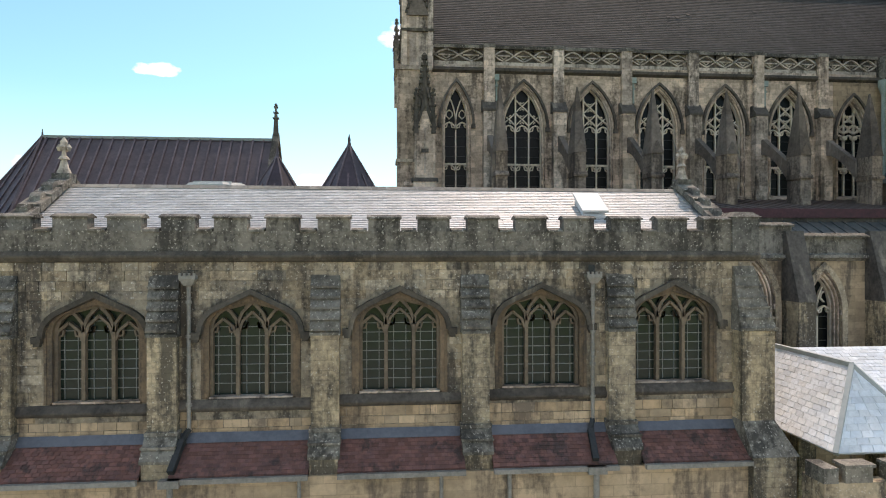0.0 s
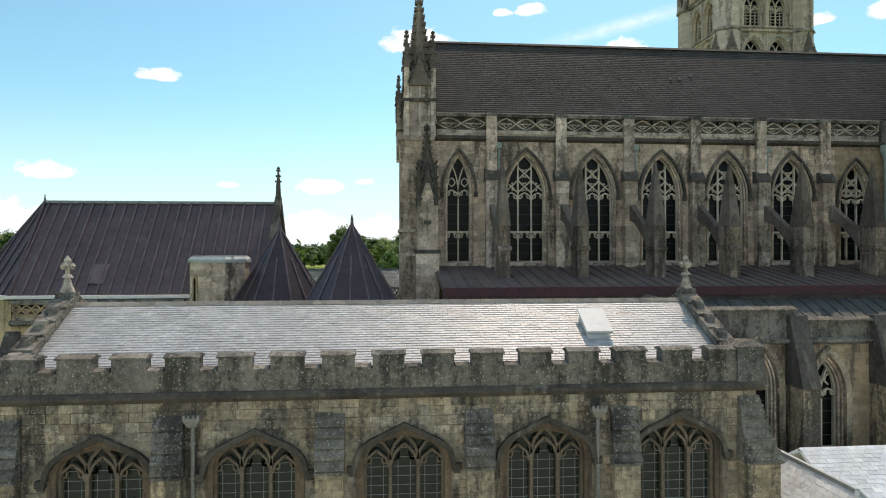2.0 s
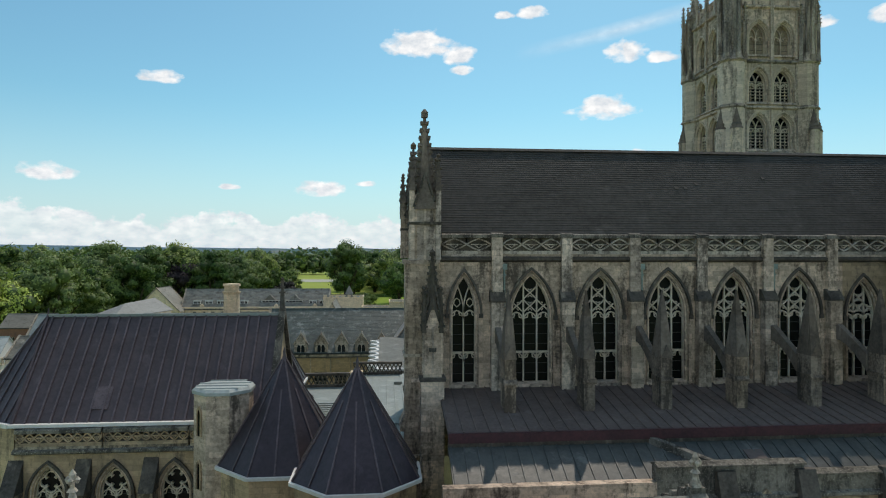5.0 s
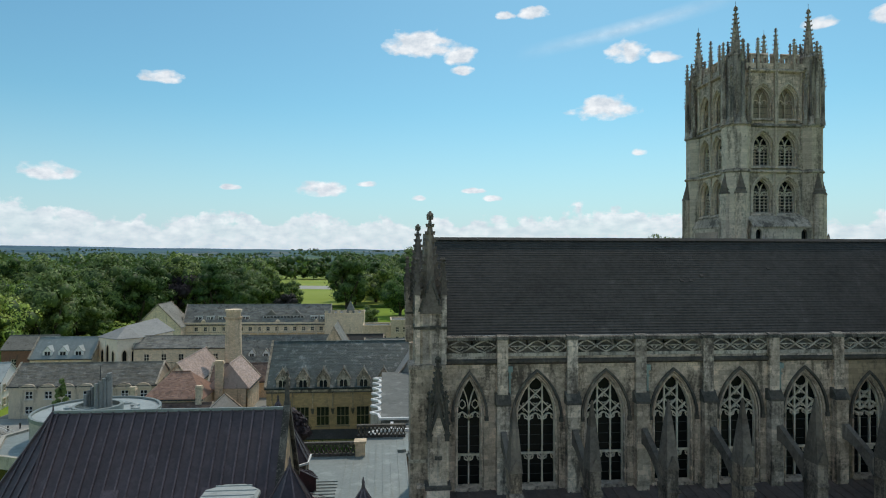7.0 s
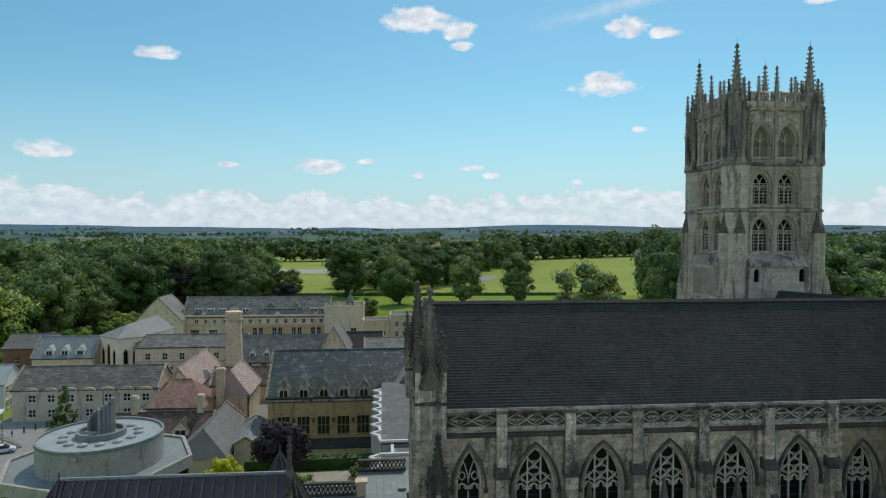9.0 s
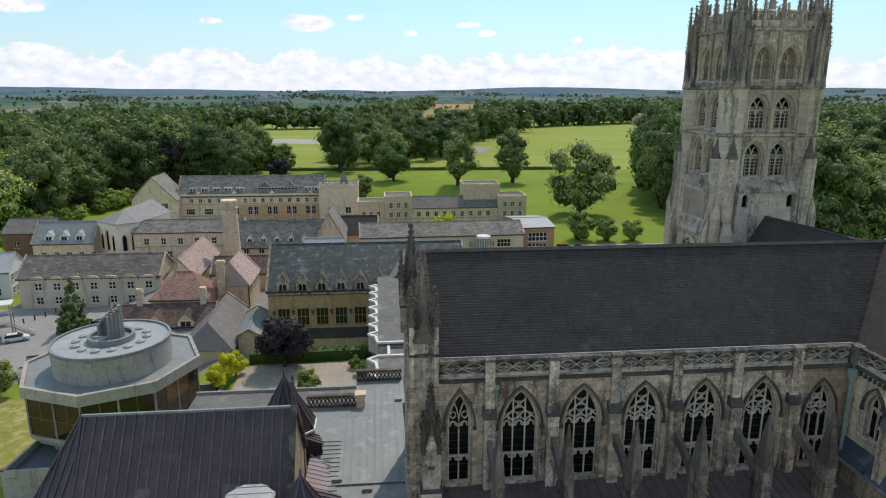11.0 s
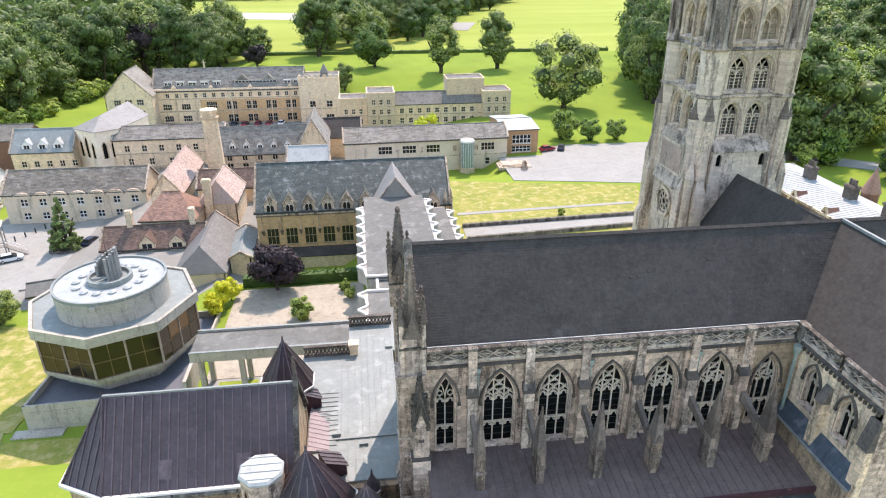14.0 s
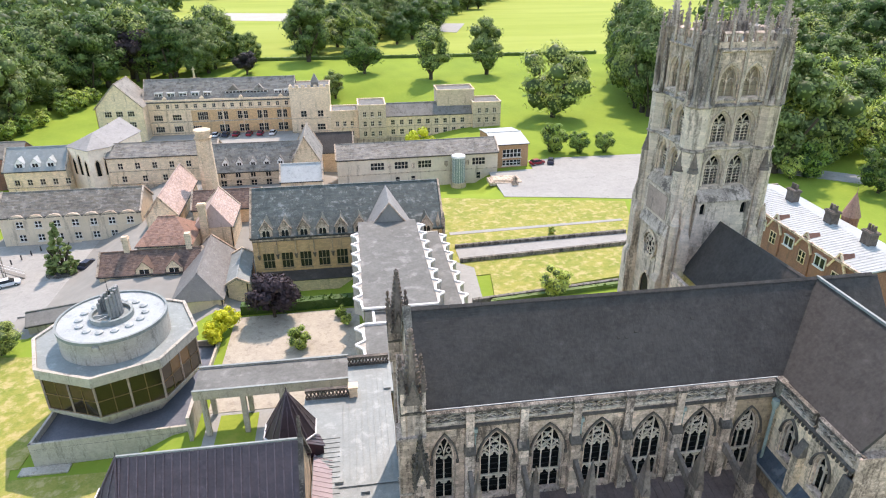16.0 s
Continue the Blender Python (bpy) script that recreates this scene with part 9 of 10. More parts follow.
steps = thing("terrace_steps", "broad pale stone steps beside the glass stair", "steps")
for i in range(3):
    part("step", box(B(), 32.0 + 0.5 * i, 40.0 - 0.8 * i, 148.0 + 0.5 * i, 152.5, -0.4 + 0.17 * i, 0.30 + 0.17 * i), STONE_WORN, steps)
bm = B()
box(bm, 37.2, 38.6, 146.2, 147.6, 0.1, 1.0)
box(bm, 37.4, 38.4, 146.4, 147.4, 1.0, 2.0)
drum(bm, 37.9, 146.9, 0.6, 0.2, 2.0, 2.5, 8)
part("urn_pedestal", bm, STONE_NAVE, steps)
patch("court", "sandy gravel garden court", [(-21.3, 69.2), (-1.6, 69.2), (-1.6, 93.0), (-21, 92.6)], 0.12, GRAVEL)
patch("meadow", "rough dry grass bank", [(14, 100.5), (52, 104), (60, 132), (34, 137), (16, 141), (14, 122)], 0.16, GRASS_DRY, category="grass")
patch("drive", "grey tarmac drive between low walls", [(17.5, 107), (52, 110), (53, 114.5), (17.5, 112.5)], 0.24, TARMAC)
patch("path", "narrow grey path across the bank", [(17.5, 119), (55, 121), (55, 122), (17.5, 120.3)], 0.22, TARMAC)
patch("path", "grey garden path beside the parterre", [(14.2, 70), (17.5, 70), (19.6, 104), (16.5, 107)], 0.2, TARMAC)
patch("parterre", "clipped dry grass parterre", [(21, 93), (46, 97), (47.5, 104), (22, 101)], 0.3, GRASS_DRY, category="grass")
patch("parterre", "clipped dry grass parterre", [(19.5, 72), (44, 74), (45, 90), (20.5, 88)], 0.3, GRASS_DRY, category="grass")
patch("car_park", "grey tarmac car park", [(-110, 112), (-60, 104), (-60, 138), (-110, 138)], -4.5, TARMAC, 0.6)
patch("car_park", "grey tarmac car park", [(-60, 106), (-46, 106), (-46, 138), (-60, 138)], -4.2, TARMAC, 3.0)
patch("car_park", "grey tarmac car park", [(-73, 222), (-20, 220), (-20, 243), (-73, 243)], -9.2, TARMAC, 2.0)
patch("court", "paved inner court with a strip of lawn", [(-21, 47), (-7, 47), (-7, 69.1), (-21, 69.1)], 0.1, TARMAC)
patch("lawn", "small strip of lawn in the inner court", [(-19.5, 50), (-14.8, 50), (-14.8, 68.5), (-19.5, 68.5)], 0.16, GRASS, category="grass")
patch("meadow", "sun-bleached lawn below the library wall", [(-64, 48), (-23.6, 50), (-24.5, 63.8), (-43.5, 64.2), (-44, 66), (-64, 66)], -2.92, GRASS_DRY, 0.8, category="grass")
patch("meadow", "sun-bleached lawn beside the library", [(-62, 66), (-43, 66), (-42, 80), (-46, 90), (-62, 92)], -2.9, GRASS_DRY, 0.8, category="grass")
bm = B()
far_pitch = [(-104, 556, -0.7), (-42, 534, -0.3), (-38, 602, -1.05), (-110, 624, -1.5)]
hexa(bm, [(x, y, z - 2.0) for x, y, z in far_pitch], far_pitch)
tagged(part("pitch", bm, PITCH), "pale sanded sports pitch", "pitch", kind="structure")
patch("pitch", "grey hard tennis courts", [(48, 454), (72, 441), (86, 491), (55, 497)], 0.15, TARMAC, category="pitch")
patch("road", "grey lane beyond the tower", [(105, 146), (112, 141), (126, 131), (150, 120), (152, 125), (130, 137), (116, 147), (107, 152)], 0.15, TARMAC)
for i, (a, b) in enumerate((((17.5, 106.6), (52, 109.6)), ((17.5, 112.8), (53, 114.8)), ((17, 91.5), (46, 95)))):
    bm = B()
    d = (Vector((*b, 0)) - Vector((*a, 0))).normalized()
    n = Vector((-d.y, d.x, 0)) * 0.3
    a3, b3 = Vector((*a, 0)), Vector((*b, 0))
    hexa(bm, [a3 - n, b3 - n, b3 + n, a3 + n], [p + Vector((0, 0, 0.9)) for p in (a3 - n, b3 - n, b3 + n, a3 + n)])
    tagged(part("garden_wall", bm, STONE_COPE), "low dark stone garden wall", "wall")


# ---- trees ----
def crown_mesh(name, material, seed, h, r, base, clumps, per, leaf, squash=1.0, shape="round"):
    """A crown of leaf clumps between base and h: many small leaf sprays over cores coloured dark to paint the shade
    between them.
    """
    rng = np.random.default_rng(seed)
    verts, faces = [], []
    mid, half = (h + base) / 2, (h - base) / 2
    centres = []
    while len(centres) < clumps:
        p = rng.uniform(-1, 1, 3)
        q = np.linalg.norm(p)
        if q > 1 or q < 0.5:
            continue
        if shape == "cone":
            f, turn, far = rng.random() ** 1.25, rng.uniform(0, 6.28), rng.uniform(0.45, 1.0)
            c = np.array((r * (1 - f) * far * math.cos(turn), r * (1 - f) * far * math.sin(turn), base + f * (h - base - 0.4)))
        else:
            wide = 1.0 if p[2] > -0.5 else 0.92
            c = np.array((p[0] * r * 0.78 * wide, p[1] * r * 0.78 * wide, mid + p[2] * half * 0.86))
        centres.append(c)
    rc0 = r * (0.34 if shape != "cone" else 0.2)
    phi = (1 + 5 ** 0.5) / 2
    ico_v = np.array([(-1, phi, 0), (1, phi, 0), (-1, -phi, 0), (1, -phi, 0), (0, -1, phi), (0, 1, phi), (0, -1, -phi), (0, 1, -phi), (phi, 0, -1), (phi, 0, 1), (-phi, 0, -1), (-phi, 0, 1)]) / 1.902
    ico_f = [(0, 11, 5), (0, 5, 1), (0, 1, 7), (0, 7, 10), (0, 10, 11), (1, 5, 9), (5, 11, 4), (11, 10, 2), (10, 7, 6), (7, 1, 8), (3, 9, 4), (3, 4, 2), (3, 2, 6), (3, 6, 8), (3, 8, 9), (4, 9, 5), (2, 4, 11), (6, 2, 10), (8, 6, 7), (9, 8, 1)]
    for c in centres:
        rc = rc0 * rng.uniform(0.45, 1.3) * (1.15 - 0.75 * (c[2] - base) / (h - base) if shape == "cone" else 1.0)
        k = len(verts)
        verts += [tuple(c + v * rc * rng.uniform(0.5, 0.8) * np.array((1, 1, 0.85))) for v in ico_v]
        faces += [tuple(k + i for i in f) for f in ico_f]
        d = rng.normal(size=(per, 3))
        d /= np.linalg.norm(d, axis=1)[:, None]
        d[:, 2] = np.abs(d[:, 2]) * np.where(rng.random(per) < 0.78, 1, -1)
        pts = c + d * (rc * rng.uniform(0.72, 1.06, per))[:, None] * np.array((1, 1, 0.85 * squash))
        t1 = np.cross(d + rng.normal(0, 0.3, (per, 3)), rng.normal(size=(per, 3)))
        t1 /= np.linalg.norm(t1, axis=1)[:, None] + 1e-6
        t2 = np.cross(d + rng.normal(0, 0.25, (per, 3)), t1)
        t2 /= np.linalg.norm(t2, axis=1)[:, None] + 1e-6
        s = leaf * rng.uniform(0.5, 1.2, per)[:, None]
        for p, a, b in zip(pts, t1 * s, t2 * s * 0.8):
            k = len(verts)
            verts += [tuple(p - a), tuple(p - b * 0.9), tuple(p + a * 0.9), tuple(p + b)]
            faces.append((k, k + 1, k + 2, k + 3))
    me = bpy.data.meshes.new(name)
    me.from_pydata(verts, [], faces)
    me.materials.append(material)
    # cores take the dark colour that paints the crown's inner shade
    me.materials.append(material if material in (LEAF_YELLOW, LEAF_PURPLE) else LEAF_SHADE)
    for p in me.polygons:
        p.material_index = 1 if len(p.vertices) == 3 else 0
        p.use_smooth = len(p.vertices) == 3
    return me


def trunk_mesh(seed, h, r, base):
    rnd = random.Random(seed)
    bm = B()
    w = 0.03 * h
    drum(bm, 0, 0, w * 1.3, w, -0.6, base + 0.25 * (h - base), 8)
    for i in range(6):
        a = 2 * math.pi * i / 6 + rnd.uniform(-0.3, 0.3)
        z0 = base * rnd.uniform(0.7, 1.2)
        rod(bm, (0, 0, z0), (math.cos(a) * r * 0.6, math.sin(a) * r * 0.6, z0 + (h - base) * rnd.uniform(0.3, 0.55)), w * 0.6)
    me = bpy.data.meshes.new("trunk")
    bm.to_mesh(me)
    bm.free()
    me.materials.append(BARK)
    return me


def tree_kind(name, label, material, seed, h, r, base, clumps, per, leaf, shape="round"):
    t = thing(name, label, "tree", (0, -900, -200))
    shared("trunk", trunk_mesh(seed, h, r, base), t)
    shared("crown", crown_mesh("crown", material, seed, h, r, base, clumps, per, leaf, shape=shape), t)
    return t


KINDS = [
    tree_kind("tree", "tall dark green broadleaf tree", LEAF_DARK, 11, 17, 7.6, 0.9, 46, 140, 0.31),
    tree_kind("tree", "full green broadleaf tree", LEAF_MID, 12, 15, 7.6, 0.9, 46, 140, 0.31),
    tree_kind("tree", "rounded dark green lime tree", LEAF_DARK, 13, 19, 8.0, 0.9, 48, 140, 0.31),
    tree_kind("tree", "light green spreading ash tree", LEAF_LIGHT, 14, 16, 7.4, 0.9, 44, 140, 0.31),
    tree_kind("tree", "uneven green broadleaf tree", LEAF_MID, 15, 18, 7.2, 1.2, 40, 140, 0.31),
]
PURPLE = tree_kind("tree", "dark purple copper beech on gravel", LEAF_PURPLE, 21, 6.4, 3.9, 1.2, 60, 100, 0.24)
GOLD = tree_kind("shrub", "bright golden-leaved shrub beside the court", LEAF_YELLOW, 22, 4.0, 2.2, 0.4, 30, 90, 0.17)
FIR = tree_kind("tree", "blue-green fir tree in the car park", LEAF_DARK, 23, 10.5, 3.3, 0.6, 90, 60, 0.26, "cone")
BUSH = tree_kind("shrub", "rounded green shrub in the grass", LEAF_LIGHT, 24, 2.9, 1.5, 0.1, 34, 110, 0.085)


def plant(kind, x, y, s=1.0, turn=0.0, tall=1.0, z=None, label="", group=""):
    ob = copy_thing(kind, Matrix.Translation((x, y, ground_z(x, y) if z is None else z)) @ Matrix.Rotation(turn, 4, "Z") @ Matrix.Diagonal((s, s, s * tall, 1)))
    return tagged(ob, label, group=group)


REST = []


def plant_all():
    rnd = random.Random(5)
    # single trees on the lawns
    for x, y, k, s in ((6.9, 303, 1, 1.28), (34.9, 285, 4, 1.28), (61, 292, 2, 1.28), (67, 211, 1, 1.6), (-19.5, 340, 0, 1.8), (-6.4, 273.7, 0, 0.68), (-46.5, 317, 2, 0.42), (-47, 338, 4, 0.85), (-57, 352, 0, 1.0), (108, 600, 0, 1.15), (119, 607, 2, 1.1), (-68, 338, 0, 1.4), (-82, 332, 2, 1.5)):
        plant(KINDS[k], x, y, s, rnd.uniform(0, 6), group="parkland trees")
    for x, y, s in ((55.0, 172.0, 3.0), (62.0, 170, 2.3), (69.2, 169.5, 2.2), (31.0, 92.0, 1.9), (38, 116.8, 0.6), (-10.6, 82.5, 1.3), (-4.5, 90.5, 0.7), (-3.6, 88.0, 0.7)):
        plant(BUSH, x, y, s, rnd.uniform(0, 6))
    for i in range(13):
        x = 108 + 5.0 * i + rnd.uniform(-1.5, 1.5)
        plant(BUSH, x, 69 + 0.66 * x + rnd.uniform(-2, 2), rnd.uniform(2.0, 3.4), rnd.uniform(0, 6), label="green undergrowth along the edge of the wood", group="woodland edge shrubs")
    for i in range(12):
        plant(BUSH, -113 - 1.1 * i + rnd.uniform(-2, 2), 306 - 6.5 * i + rnd.uniform(-2, 2), rnd.uniform(1.8, 3.2), rnd.uniform(0, 6), label="green undergrowth along the edge of the wood", group="woodland edge shrubs")
    plant(PURPLE, -14.9, 92.0, 1.15, 0.4, z=0.1)
    for x, y, s in ((-22.6, 88.0, 1.0), (-21.6, 90.0, 0.85), (-23.2, 85.5, 0.8)):
        plant(GOLD, x, y, s, rnd.uniform(0, 6), z=0.1)
    plant(GOLD, 18.0, 176, 2.4, 1.0, label="tall golden tree behind the classrooms")
    plant(PURPLE, -101, 336, 3.3, 1.0, 1.1, label="tall purple beech at the edge of the wood")
    plant(PURPLE, -46, 311, 1.5, 2.0, label="small purple tree on the lawn")
    for x, y, s in ((139, 149, 1.15), (149, 160, 1.25)):
        plant(KINDS[3], x, y, s, rnd.uniform(0, 6), group="light green trees by the lane")
    plant(FIR, -58.4, 123.3, 1.0, 0.0, z=-4.2)
    # the tall clump between lawn and tower
    for i in range(14):
        y = 207 + i * 6
        plant(KINDS[(0, 2, 1)[i % 3]], 95.5 + 0.36 * (y - 207) + rnd.uniform(-3, 4), y, 1.34 + rnd.uniform(-0.1, 0.12), rnd.uniform(0, 6), 1.32, group="tall lime clump")
    # the wood in the middle of the playing fields
    done, edge = [], [(-30, 366), (0, 362), (40, 404), (62, 452), (52, 530), (10, 510), (-22, 450)]
    for i in range(900):
        x, y = rnd.uniform(-30, 62), rnd.uniform(362, 530)
        inside = all((b[0] - a[0]) * (y - a[1]) - (b[1] - a[1]) * (x - a[0]) > 0 for a, b in zip(edge, edge[1:] + edge[:1]))
        if inside and not any((x - a) ** 2 + (y - b) ** 2 < 150 for a, b in done) and len(done) < 34:
            done.append((x, y))
            plant(KINDS[rnd.choice((0, 0, 2, 4, 1))], x, y, rnd.uniform(1.15, 1.6), rnd.uniform(0, 6), rnd.uniform(0.9, 1.1), group="woodland trees")
    # woods on either side
    spots = []
    for i in range(9000):
        x, y = rnd.uniform(-330, 330), rnd.uniform(110, 470)
        left = x < -121 - max(0, 265 - y) * 0.35 and y > 195 - x * 0.10 and y < 430
        left2 = -121 <= x < -66 and y > 330 - (x + 78) * 0.8 and y < 400
        right = x > max(104, 0.58 * y) and y > 73 + 0.66 * x and y < 430
        if not (left or left2 or right):
            continue
        gap = 11.6 if y < 300 else 13.0
        if any((x - a) ** 2 + (y - b) ** 2 < gap * gap for a, b in spots):
            continue
        spots.append((x, y))
        if len(spots) > 420:
            break
    spots.sort(key=lambda p: math.hypot(*p))
    REST.extend((x, y, 23 * rnd.uniform(0.8, 1.15)) for x, y in spots[170:])
    for x, y in spots[:170]:
        plant(KINDS[rnd.choice((0, 0, 1, 1, 2, 3, 3, 4))], x, y, rnd.uniform(1.05, 1.75), rnd.uniform(0, 6), rnd.uniform(0.85, 1.15), group="woodland trees")
    for x, y, k, s in ((-116, 318, 0, 1.95), (-112, 328, 2, 1.75), (-104, 340, 4, 1.8), (-128, 316, 1, 1.75), (-140, 312, 3, 1.7), (-96, 336, 0, 1.55), (-84, 330, 2, 1.5), (-75, 340, 0, 1.55), (-152, 318, 0, 1.7), (-66, 346, 1, 1.45), (-134, 326, 2, 1.9)):
        plant(KINDS[k], x, y, s, rnd.uniform(0, 6), group="woodland trees")
    for x, y, s in ((-112, 158, 0.5), (-118, 168, 0.6), (-104, 190, 0.55), (-95, 196, 0.5), (-125, 182, 0.7), (-56, 92, 0.4), (-60, 84, 0.45), (-63, 76, 0.4), (121, 128, 0.8), (-70, 88, 0.5)):
        plant(KINDS[rnd.choice((1, 3))], x, y, s, rnd.uniform(0, 6))


memorial = thing("memorial_cross", "pale stone memorial cross on stepped base on the lawn", "monument", (-71.5, 321.0, ground_z(-71.5, 321.0)))
for i in range(3):
    part("step", box(B(), -4.2 + 1.1 * i, 4.2 - 1.1 * i, -4.2 + 1.1 * i, 4.2 - 1.1 * i, 0.55 * i - (0.8 if i == 0 else 0), 0.55 * i + 0.55), STONE_BUFF, memorial)
bm = drum(B(), 0, 0, 0.6, 0.3, 1.65, 6.2, 8)
box(box(bm, -0.95, 0.95, -0.2, 0.2, 5.4, 5.85), -0.26, 0.26, -0.2, 0.2, 6.2, 6.9)
part("cross", bm, STONE_BUFF, memorial)
plant_all()
for k in KINDS + [PURPLE, GOLD, FIR, BUSH]:
    for o in (*k.children_recursive, k):
        bpy.data.objects.remove(o)


def far_woods():
    """Belts and copses beyond the playing fields, and hedgerow trees out to the hills, as one mass."""
    rng = np.random.default_rng(3)
    rnd = random.Random(3)
    spots = list(REST)

    def belt(x0, y0, x1, y1, n, wide, h):
        for i in range(n):
            f = rnd.random()
            spots.append((x0 + (x1 - x0) * f + rnd.uniform(-wide, wide), y0 + (y1 - y0) * f + rnd.uniform(-wide, wide), h * rnd.uniform(0.75, 1.2)))
    belt(58, 520, 112, 660, 30, 11, 25)
    belt(-330, 430, -140, 470, 60, 24, 26)
    belt(-420, 560, -150, 650, 80, 24, 25)
    belt(-400, 840, -45, 835, 150, 20, 28)
    belt(-45, 840, 130, 1750, 230, 22, 28)
    belt(118, 670, 175, 810, 40, 15, 30)
    belt(170, 815, 480, 1000, 190, 18, 32)
    belt(300, 1060, 760, 1320, 130, 40, 34)
    belt(330, 470, 520, 560, 80, 28, 28)
    belt(400, 560, 640, 680, 80, 40, 28)
    for i in range(75):
        a, d = rnd.uniform(-0.75, 0.75), rnd.uniform(1000, 3600)
        if 0.0 < a < 0.22 and d < 2400:
            continue
        x, y = d * math.sin(a), d * math.cos(a)
        t = rnd.uniform(-0.4, 0.4)
        ln = rnd.uniform(60, 260)
        belt(x - ln * math.cos(t), y - ln * math.sin(t), x + ln * math.cos(t), y + ln * math.sin(t), 22, 9, 14)
    verts, faces = [], []
    phi = (1 + 5 ** 0.5) / 2
    ico_v = np.array([(-1, phi, 0), (1, phi, 0), (-1, -phi, 0), (1, -phi, 0), (0, -1, phi), (0, 1, phi), (0, -1, -phi), (0, 1, -phi), (phi, 0, -1), (phi, 0, 1), (-phi, 0, -1), (-phi, 0, 1)]) / 1.902
    ico_f = [(0, 11, 5), (0, 5, 1), (0, 1, 7), (0, 7, 10), (0, 10, 11), (1, 5, 9), (5, 11, 4), (11, 10, 2), (10, 7, 6), (7, 1, 8), (3, 9, 4), (3, 4, 2), (3, 2, 6), (3, 6, 8), (3, 8, 9), (4, 9, 5), (2, 4, 11), (6, 2, 10), (8, 6, 7), (9, 8, 1)]
    for x, y, h in spots:
        near = math.hypot(x, y) < 760
        g = ground_z(x, y)
        for c in range(12 if near else 4):
            p = np.array((x + rng.normal(0, h * 0.2), y + rng.normal(0, h * 0.2), g + h * rng.uniform(0.22, 0.8)))
            rc = h * rng.uniform(0.15, 0.26)
            k = len(verts)
            verts += [tuple(p + v * rc * rng.uniform(0.6, 0.85)) for v in ico_v]
            faces += [tuple(k + i for i in f) for f in ico_f]
            per = 40 if near else 8
            d = rng.normal(size=(per, 3))
            d /= np.linalg.norm(d, axis=1)[:, None]
            pts = p + d * rc * 1.05
            for q in pts:
                k_ = 0.03 * h if near else 0.05 * h
                a, b = rng.normal(0, k_, 3), rng.normal(0, k_, 3)
                k = len(verts)
                verts += [tuple(q - a), tuple(q - b), tuple(q + a), tuple(q + b)]
                faces.append((k, k + 1, k + 2, k + 3))
    me = bpy.data.meshes.new("far_woods")
    me.from_pydata(verts, [], faces)
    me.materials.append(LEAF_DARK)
    # dark slot for the cores, painting the shade inside the woods
    me.materials.append(LEAF_SHADE)
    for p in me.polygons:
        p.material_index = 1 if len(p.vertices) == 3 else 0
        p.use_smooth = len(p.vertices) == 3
    tagged(new("far_woods", me), "belts of dark green trees and hedgerows out to the hills", "woods", kind="stuff")


far_woods()


def hedge(label, a, b, w, h, n=60, leaf=0.3):
    rng = np.random.default_rng(int(abs(a[0]) + 7))
    a, b = np.array((*a, 0.0)), np.array((*b, 0.0))
    d = (b - a) / np.linalg.norm(b - a)
    s = np.array((-d[1], d[0], 0)) * w / 2
    up = np.array((0, 0, h))
    verts = [tuple(p) for p in (a - s, b - s, b + s, a + s, a - s + up, b - s + up, b + s + up, a + s + up)]
    faces = [(4, 5, 6, 7), (0, 1, 5, 4), (1, 2, 6, 5), (2, 3, 7, 6), (3, 0, 4, 7)]
    for i in range(int(n)):
        f = rng.random()
        side = rng.integers(0, 3)
        p = a + (b - a) * f + (s * rng.uniform(-1, 1) + up if side == 0 else s * (1 if side == 1 else -1) + up * rng.random())
        u, v = rng.normal(0, leaf, 3), rng.normal(0, leaf, 3)
        k = len(verts)
        verts += [tuple(p - u), tuple(p - v), tuple(p + u), tuple(p + v)]
        faces.append((k, k + 1, k + 2, k + 3))
    me = bpy.data.meshes.new("hedge")
    me.from_pydata(verts, [], faces)
    me.materials.append(HEDGE)
    return tagged(new("hedge", me), label, "hedge")


hedge("long clipped hedge across the park", (-75, 348), (130, 340), 1.6, 1.5, 900, 0.3)
hedge("clipped green box hedge beside the hall", (-20.3, 94.2), (-2.0, 94.6), 1.6, 1.6, 620, 0.16)
hedge("low clipped hedge round the parterre", (19.6, 71), (20.3, 91), 0.8, 0.8, 200, 0.12)
hedge("low clipped hedge round the parterre", (20.3, 91), (46, 94), 0.8, 0.8, 260, 0.12)


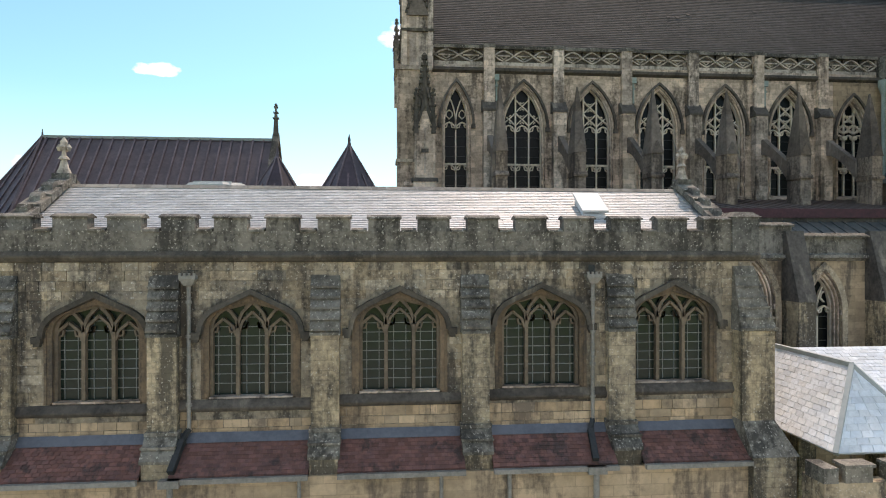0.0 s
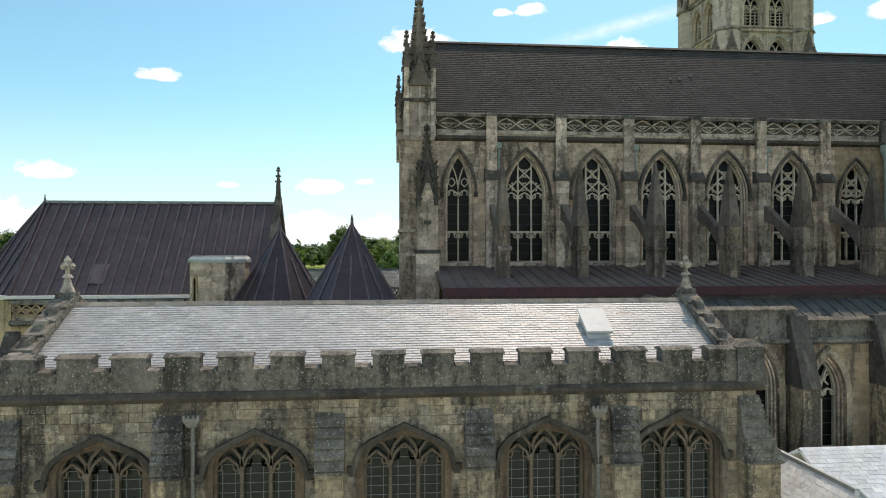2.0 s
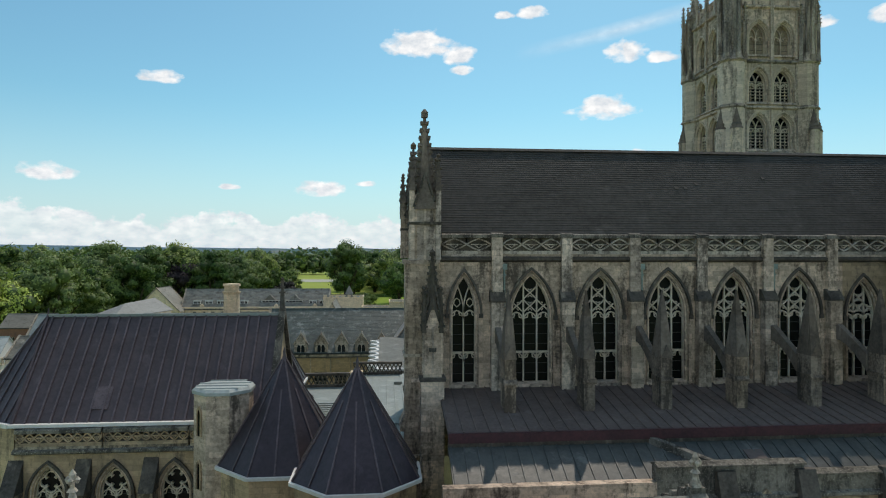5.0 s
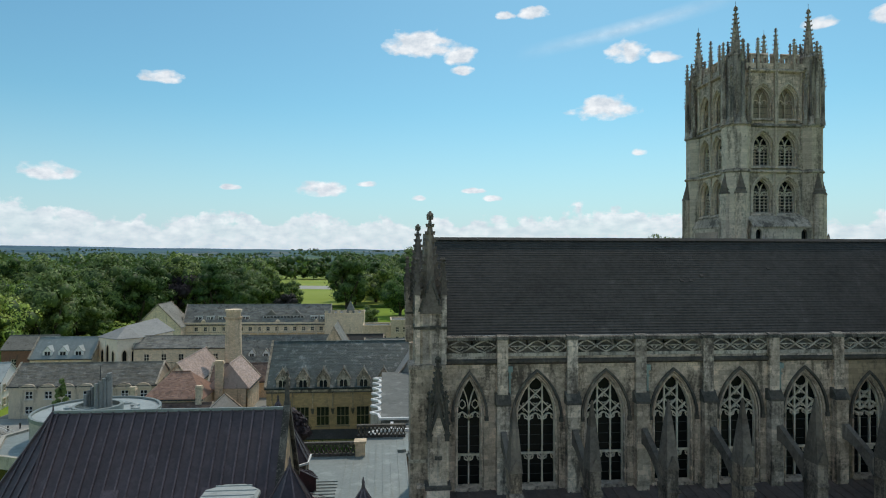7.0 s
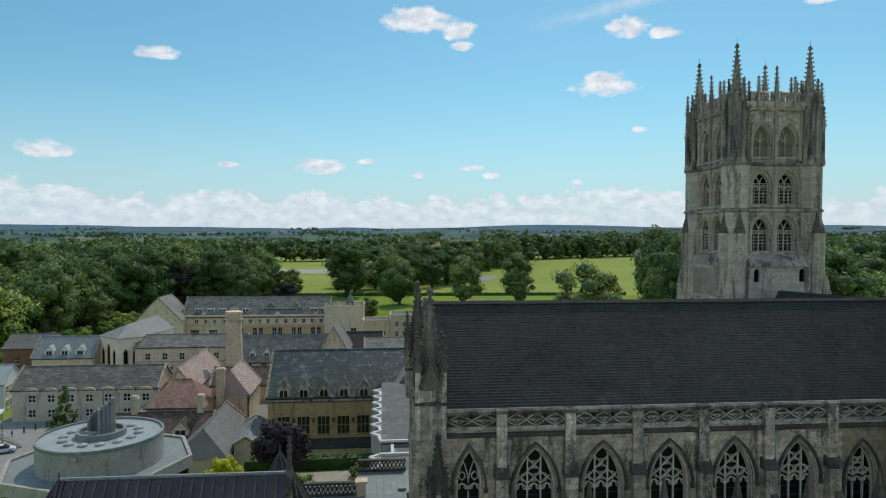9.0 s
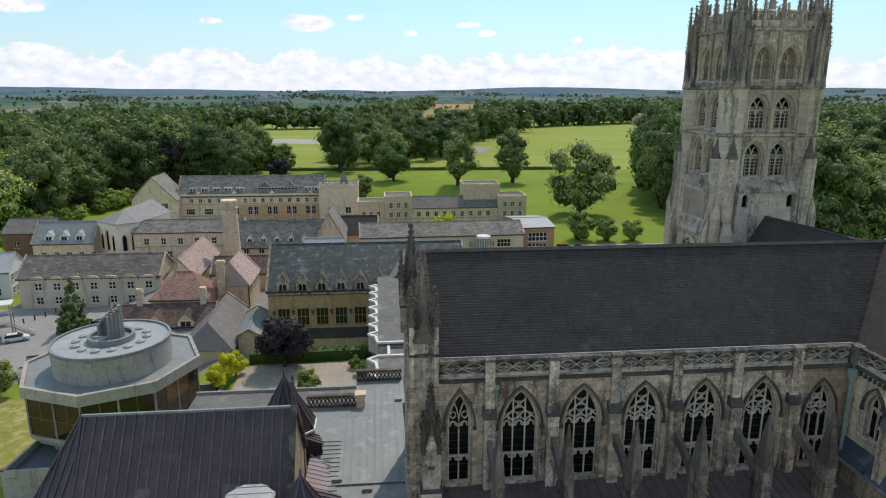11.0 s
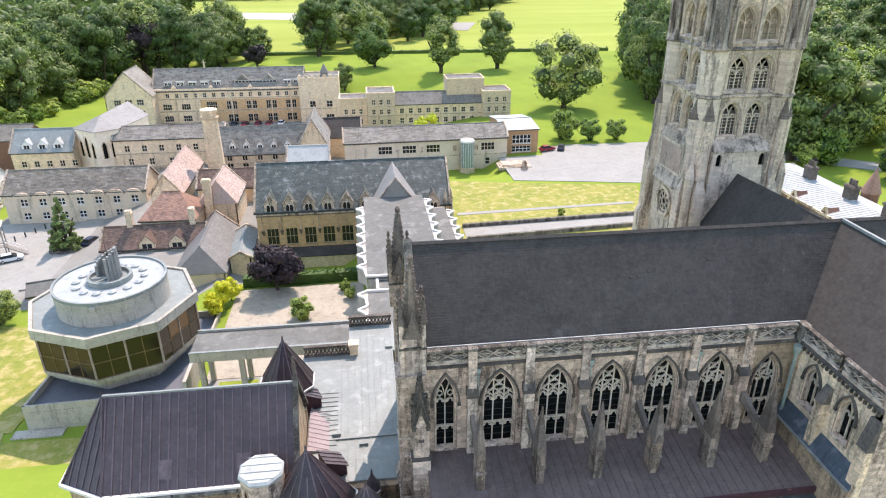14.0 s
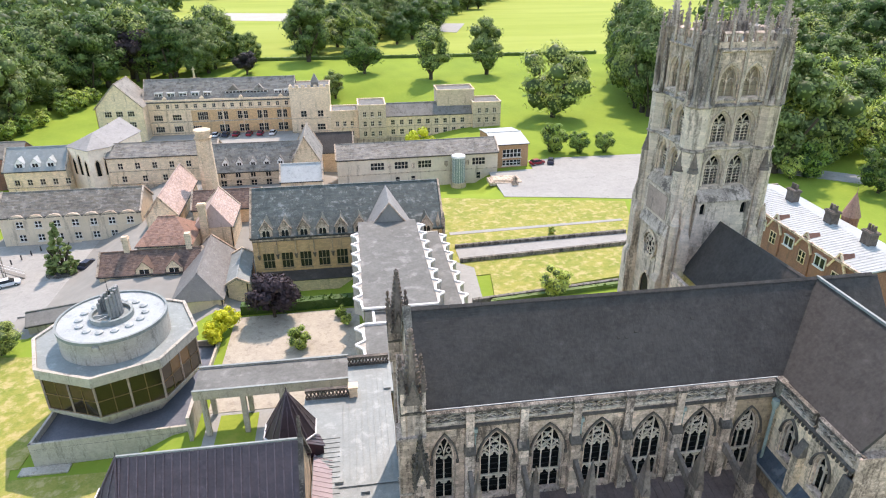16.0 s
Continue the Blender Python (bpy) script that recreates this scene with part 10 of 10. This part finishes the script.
# ---- cars ----
def make_car(paint, label):
    c = thing("car", label, "car", (0, -900, -200), group="parked cars")
    bm = B()
    prism(bm, [(-2.1, 0.3), (2.1, 0.3), (2.15, 0.7), (1.3, 0.92), (-1.9, 0.95), (-2.12, 0.75)], "y", -0.86, 0.86)
    bmesh.ops.bevel(bm, geom=bm.edges[:], offset=0.06, segments=2, affect="EDGES")
    part("body", bm, paint, c)
    bm = B()
    hexa(bm, [(-1.85, -0.82, 0.93), (1.15, -0.82, 0.93), (1.15, 0.82, 0.93), (-1.85, 0.82, 0.93)], [(-1.35, -0.62, 1.42), (0.35, -0.62, 1.42), (0.35, 0.62, 1.42), (-1.35, 0.62, 1.42)])
    part("window", bm, GLASS_HOUSE, c)
    part("roof", box(B(), -1.33, 0.33, -0.61, 0.61, 1.42, 1.46), paint, c)
    for x in (-1.3, 1.3):
        for y in (-0.8, 0.8):
            bm = B()
            drum(bm, 0, 0, 0.31, 0.31, -0.1, 0.1, 16)
            w = part("wheel", bm, RUBBER, c)
            w.matrix_basis = pose(x, y, 0.31, 90)
            part("rim", drum(B(), 0, 0, 0.19, 0.19, -0.11, 0.11, 12), LEAD_PALE, w)
    for y in (-0.6, 0.6):
        part("headlight", box(B(), 2.08, 2.14, y - 0.16, y + 0.16, 0.62, 0.74), GLASS_PALE, c)
    return c


def park_cars():
    white, red, dark = make_car(CAR_WHITE, "white hatchback parked on grey tarmac"), make_car(CAR_RED, "red hatchback parked on grey tarmac"), make_car(CAR_DARK, "dark blue hatchback parked on tarmac")
    for x, k in ((-49.4, white), (-45.9, dark), (-42.2, red), (-37.5, red), (-33.6, red), (-29.2, white)):
        copy_thing(k, pose(x, 239.0, -9.2, 0, 0, 84) @ Matrix.Scale(1.1, 4))
    copy_thing(white, pose(-67.0, 119.0, -4.5, 0, 0, 25))
    copy_thing(dark, pose(-54.4, 124.6, -4.2, 0, 0, 70))
    copy_thing(red, pose(47.6, 161.5, 0.12, 0, 0, 20))
    copy_thing(dark, pose(51.6, 162.2, 0.12, 0, 0, 70))
    for k in (white, red, dark):
        for o in (*k.children_recursive, k):
            bpy.data.objects.remove(o)


park_cars()


# ---- small things in the car park ----
bm = B()
hexa(bm, [(x, y, -4.6) for x, y in ring(-58.4, 123.3, 3.4, 12)], [(x, y, -3.9) for x, y in ring(-58.4, 123.3, 3.3, 12)])
tagged(part("planting_bed", bm, STONE_COPE), "raised round stone kerb bed under the fir", "planter")
for i in range(9):
    a = 2 * math.pi * i / 9
    plant_bm = crown_mesh("shrub", HEDGE, 40 + i, 1.0, 0.9, 0.0, 5, 40, 0.16)
    ob = tagged(new("shrub", plant_bm), "low green shrub in the kerbed bed", "shrub", group="bed shrubs")
    ob.matrix_world = pose(-58.4 + 2.5 * math.cos(a), 123.3 + 2.5 * math.sin(a), -3.95)
for i in range(6):
    bm = drum(B(), 0, 0, 0.14, 0.14, 0.0, 0.95, 10)
    drum(bm, 0, 0, 0.17, 0.05, 0.95, 1.08, 10)
    ob = tagged(part("bollard", bm, IRON_DARK), "dark iron bollard on the car park", "bollard", group="bollards")
    ob.matrix_world = pose(-71.5 + 1.1 * i, 126.5 + 2.0 * i, -4.5)
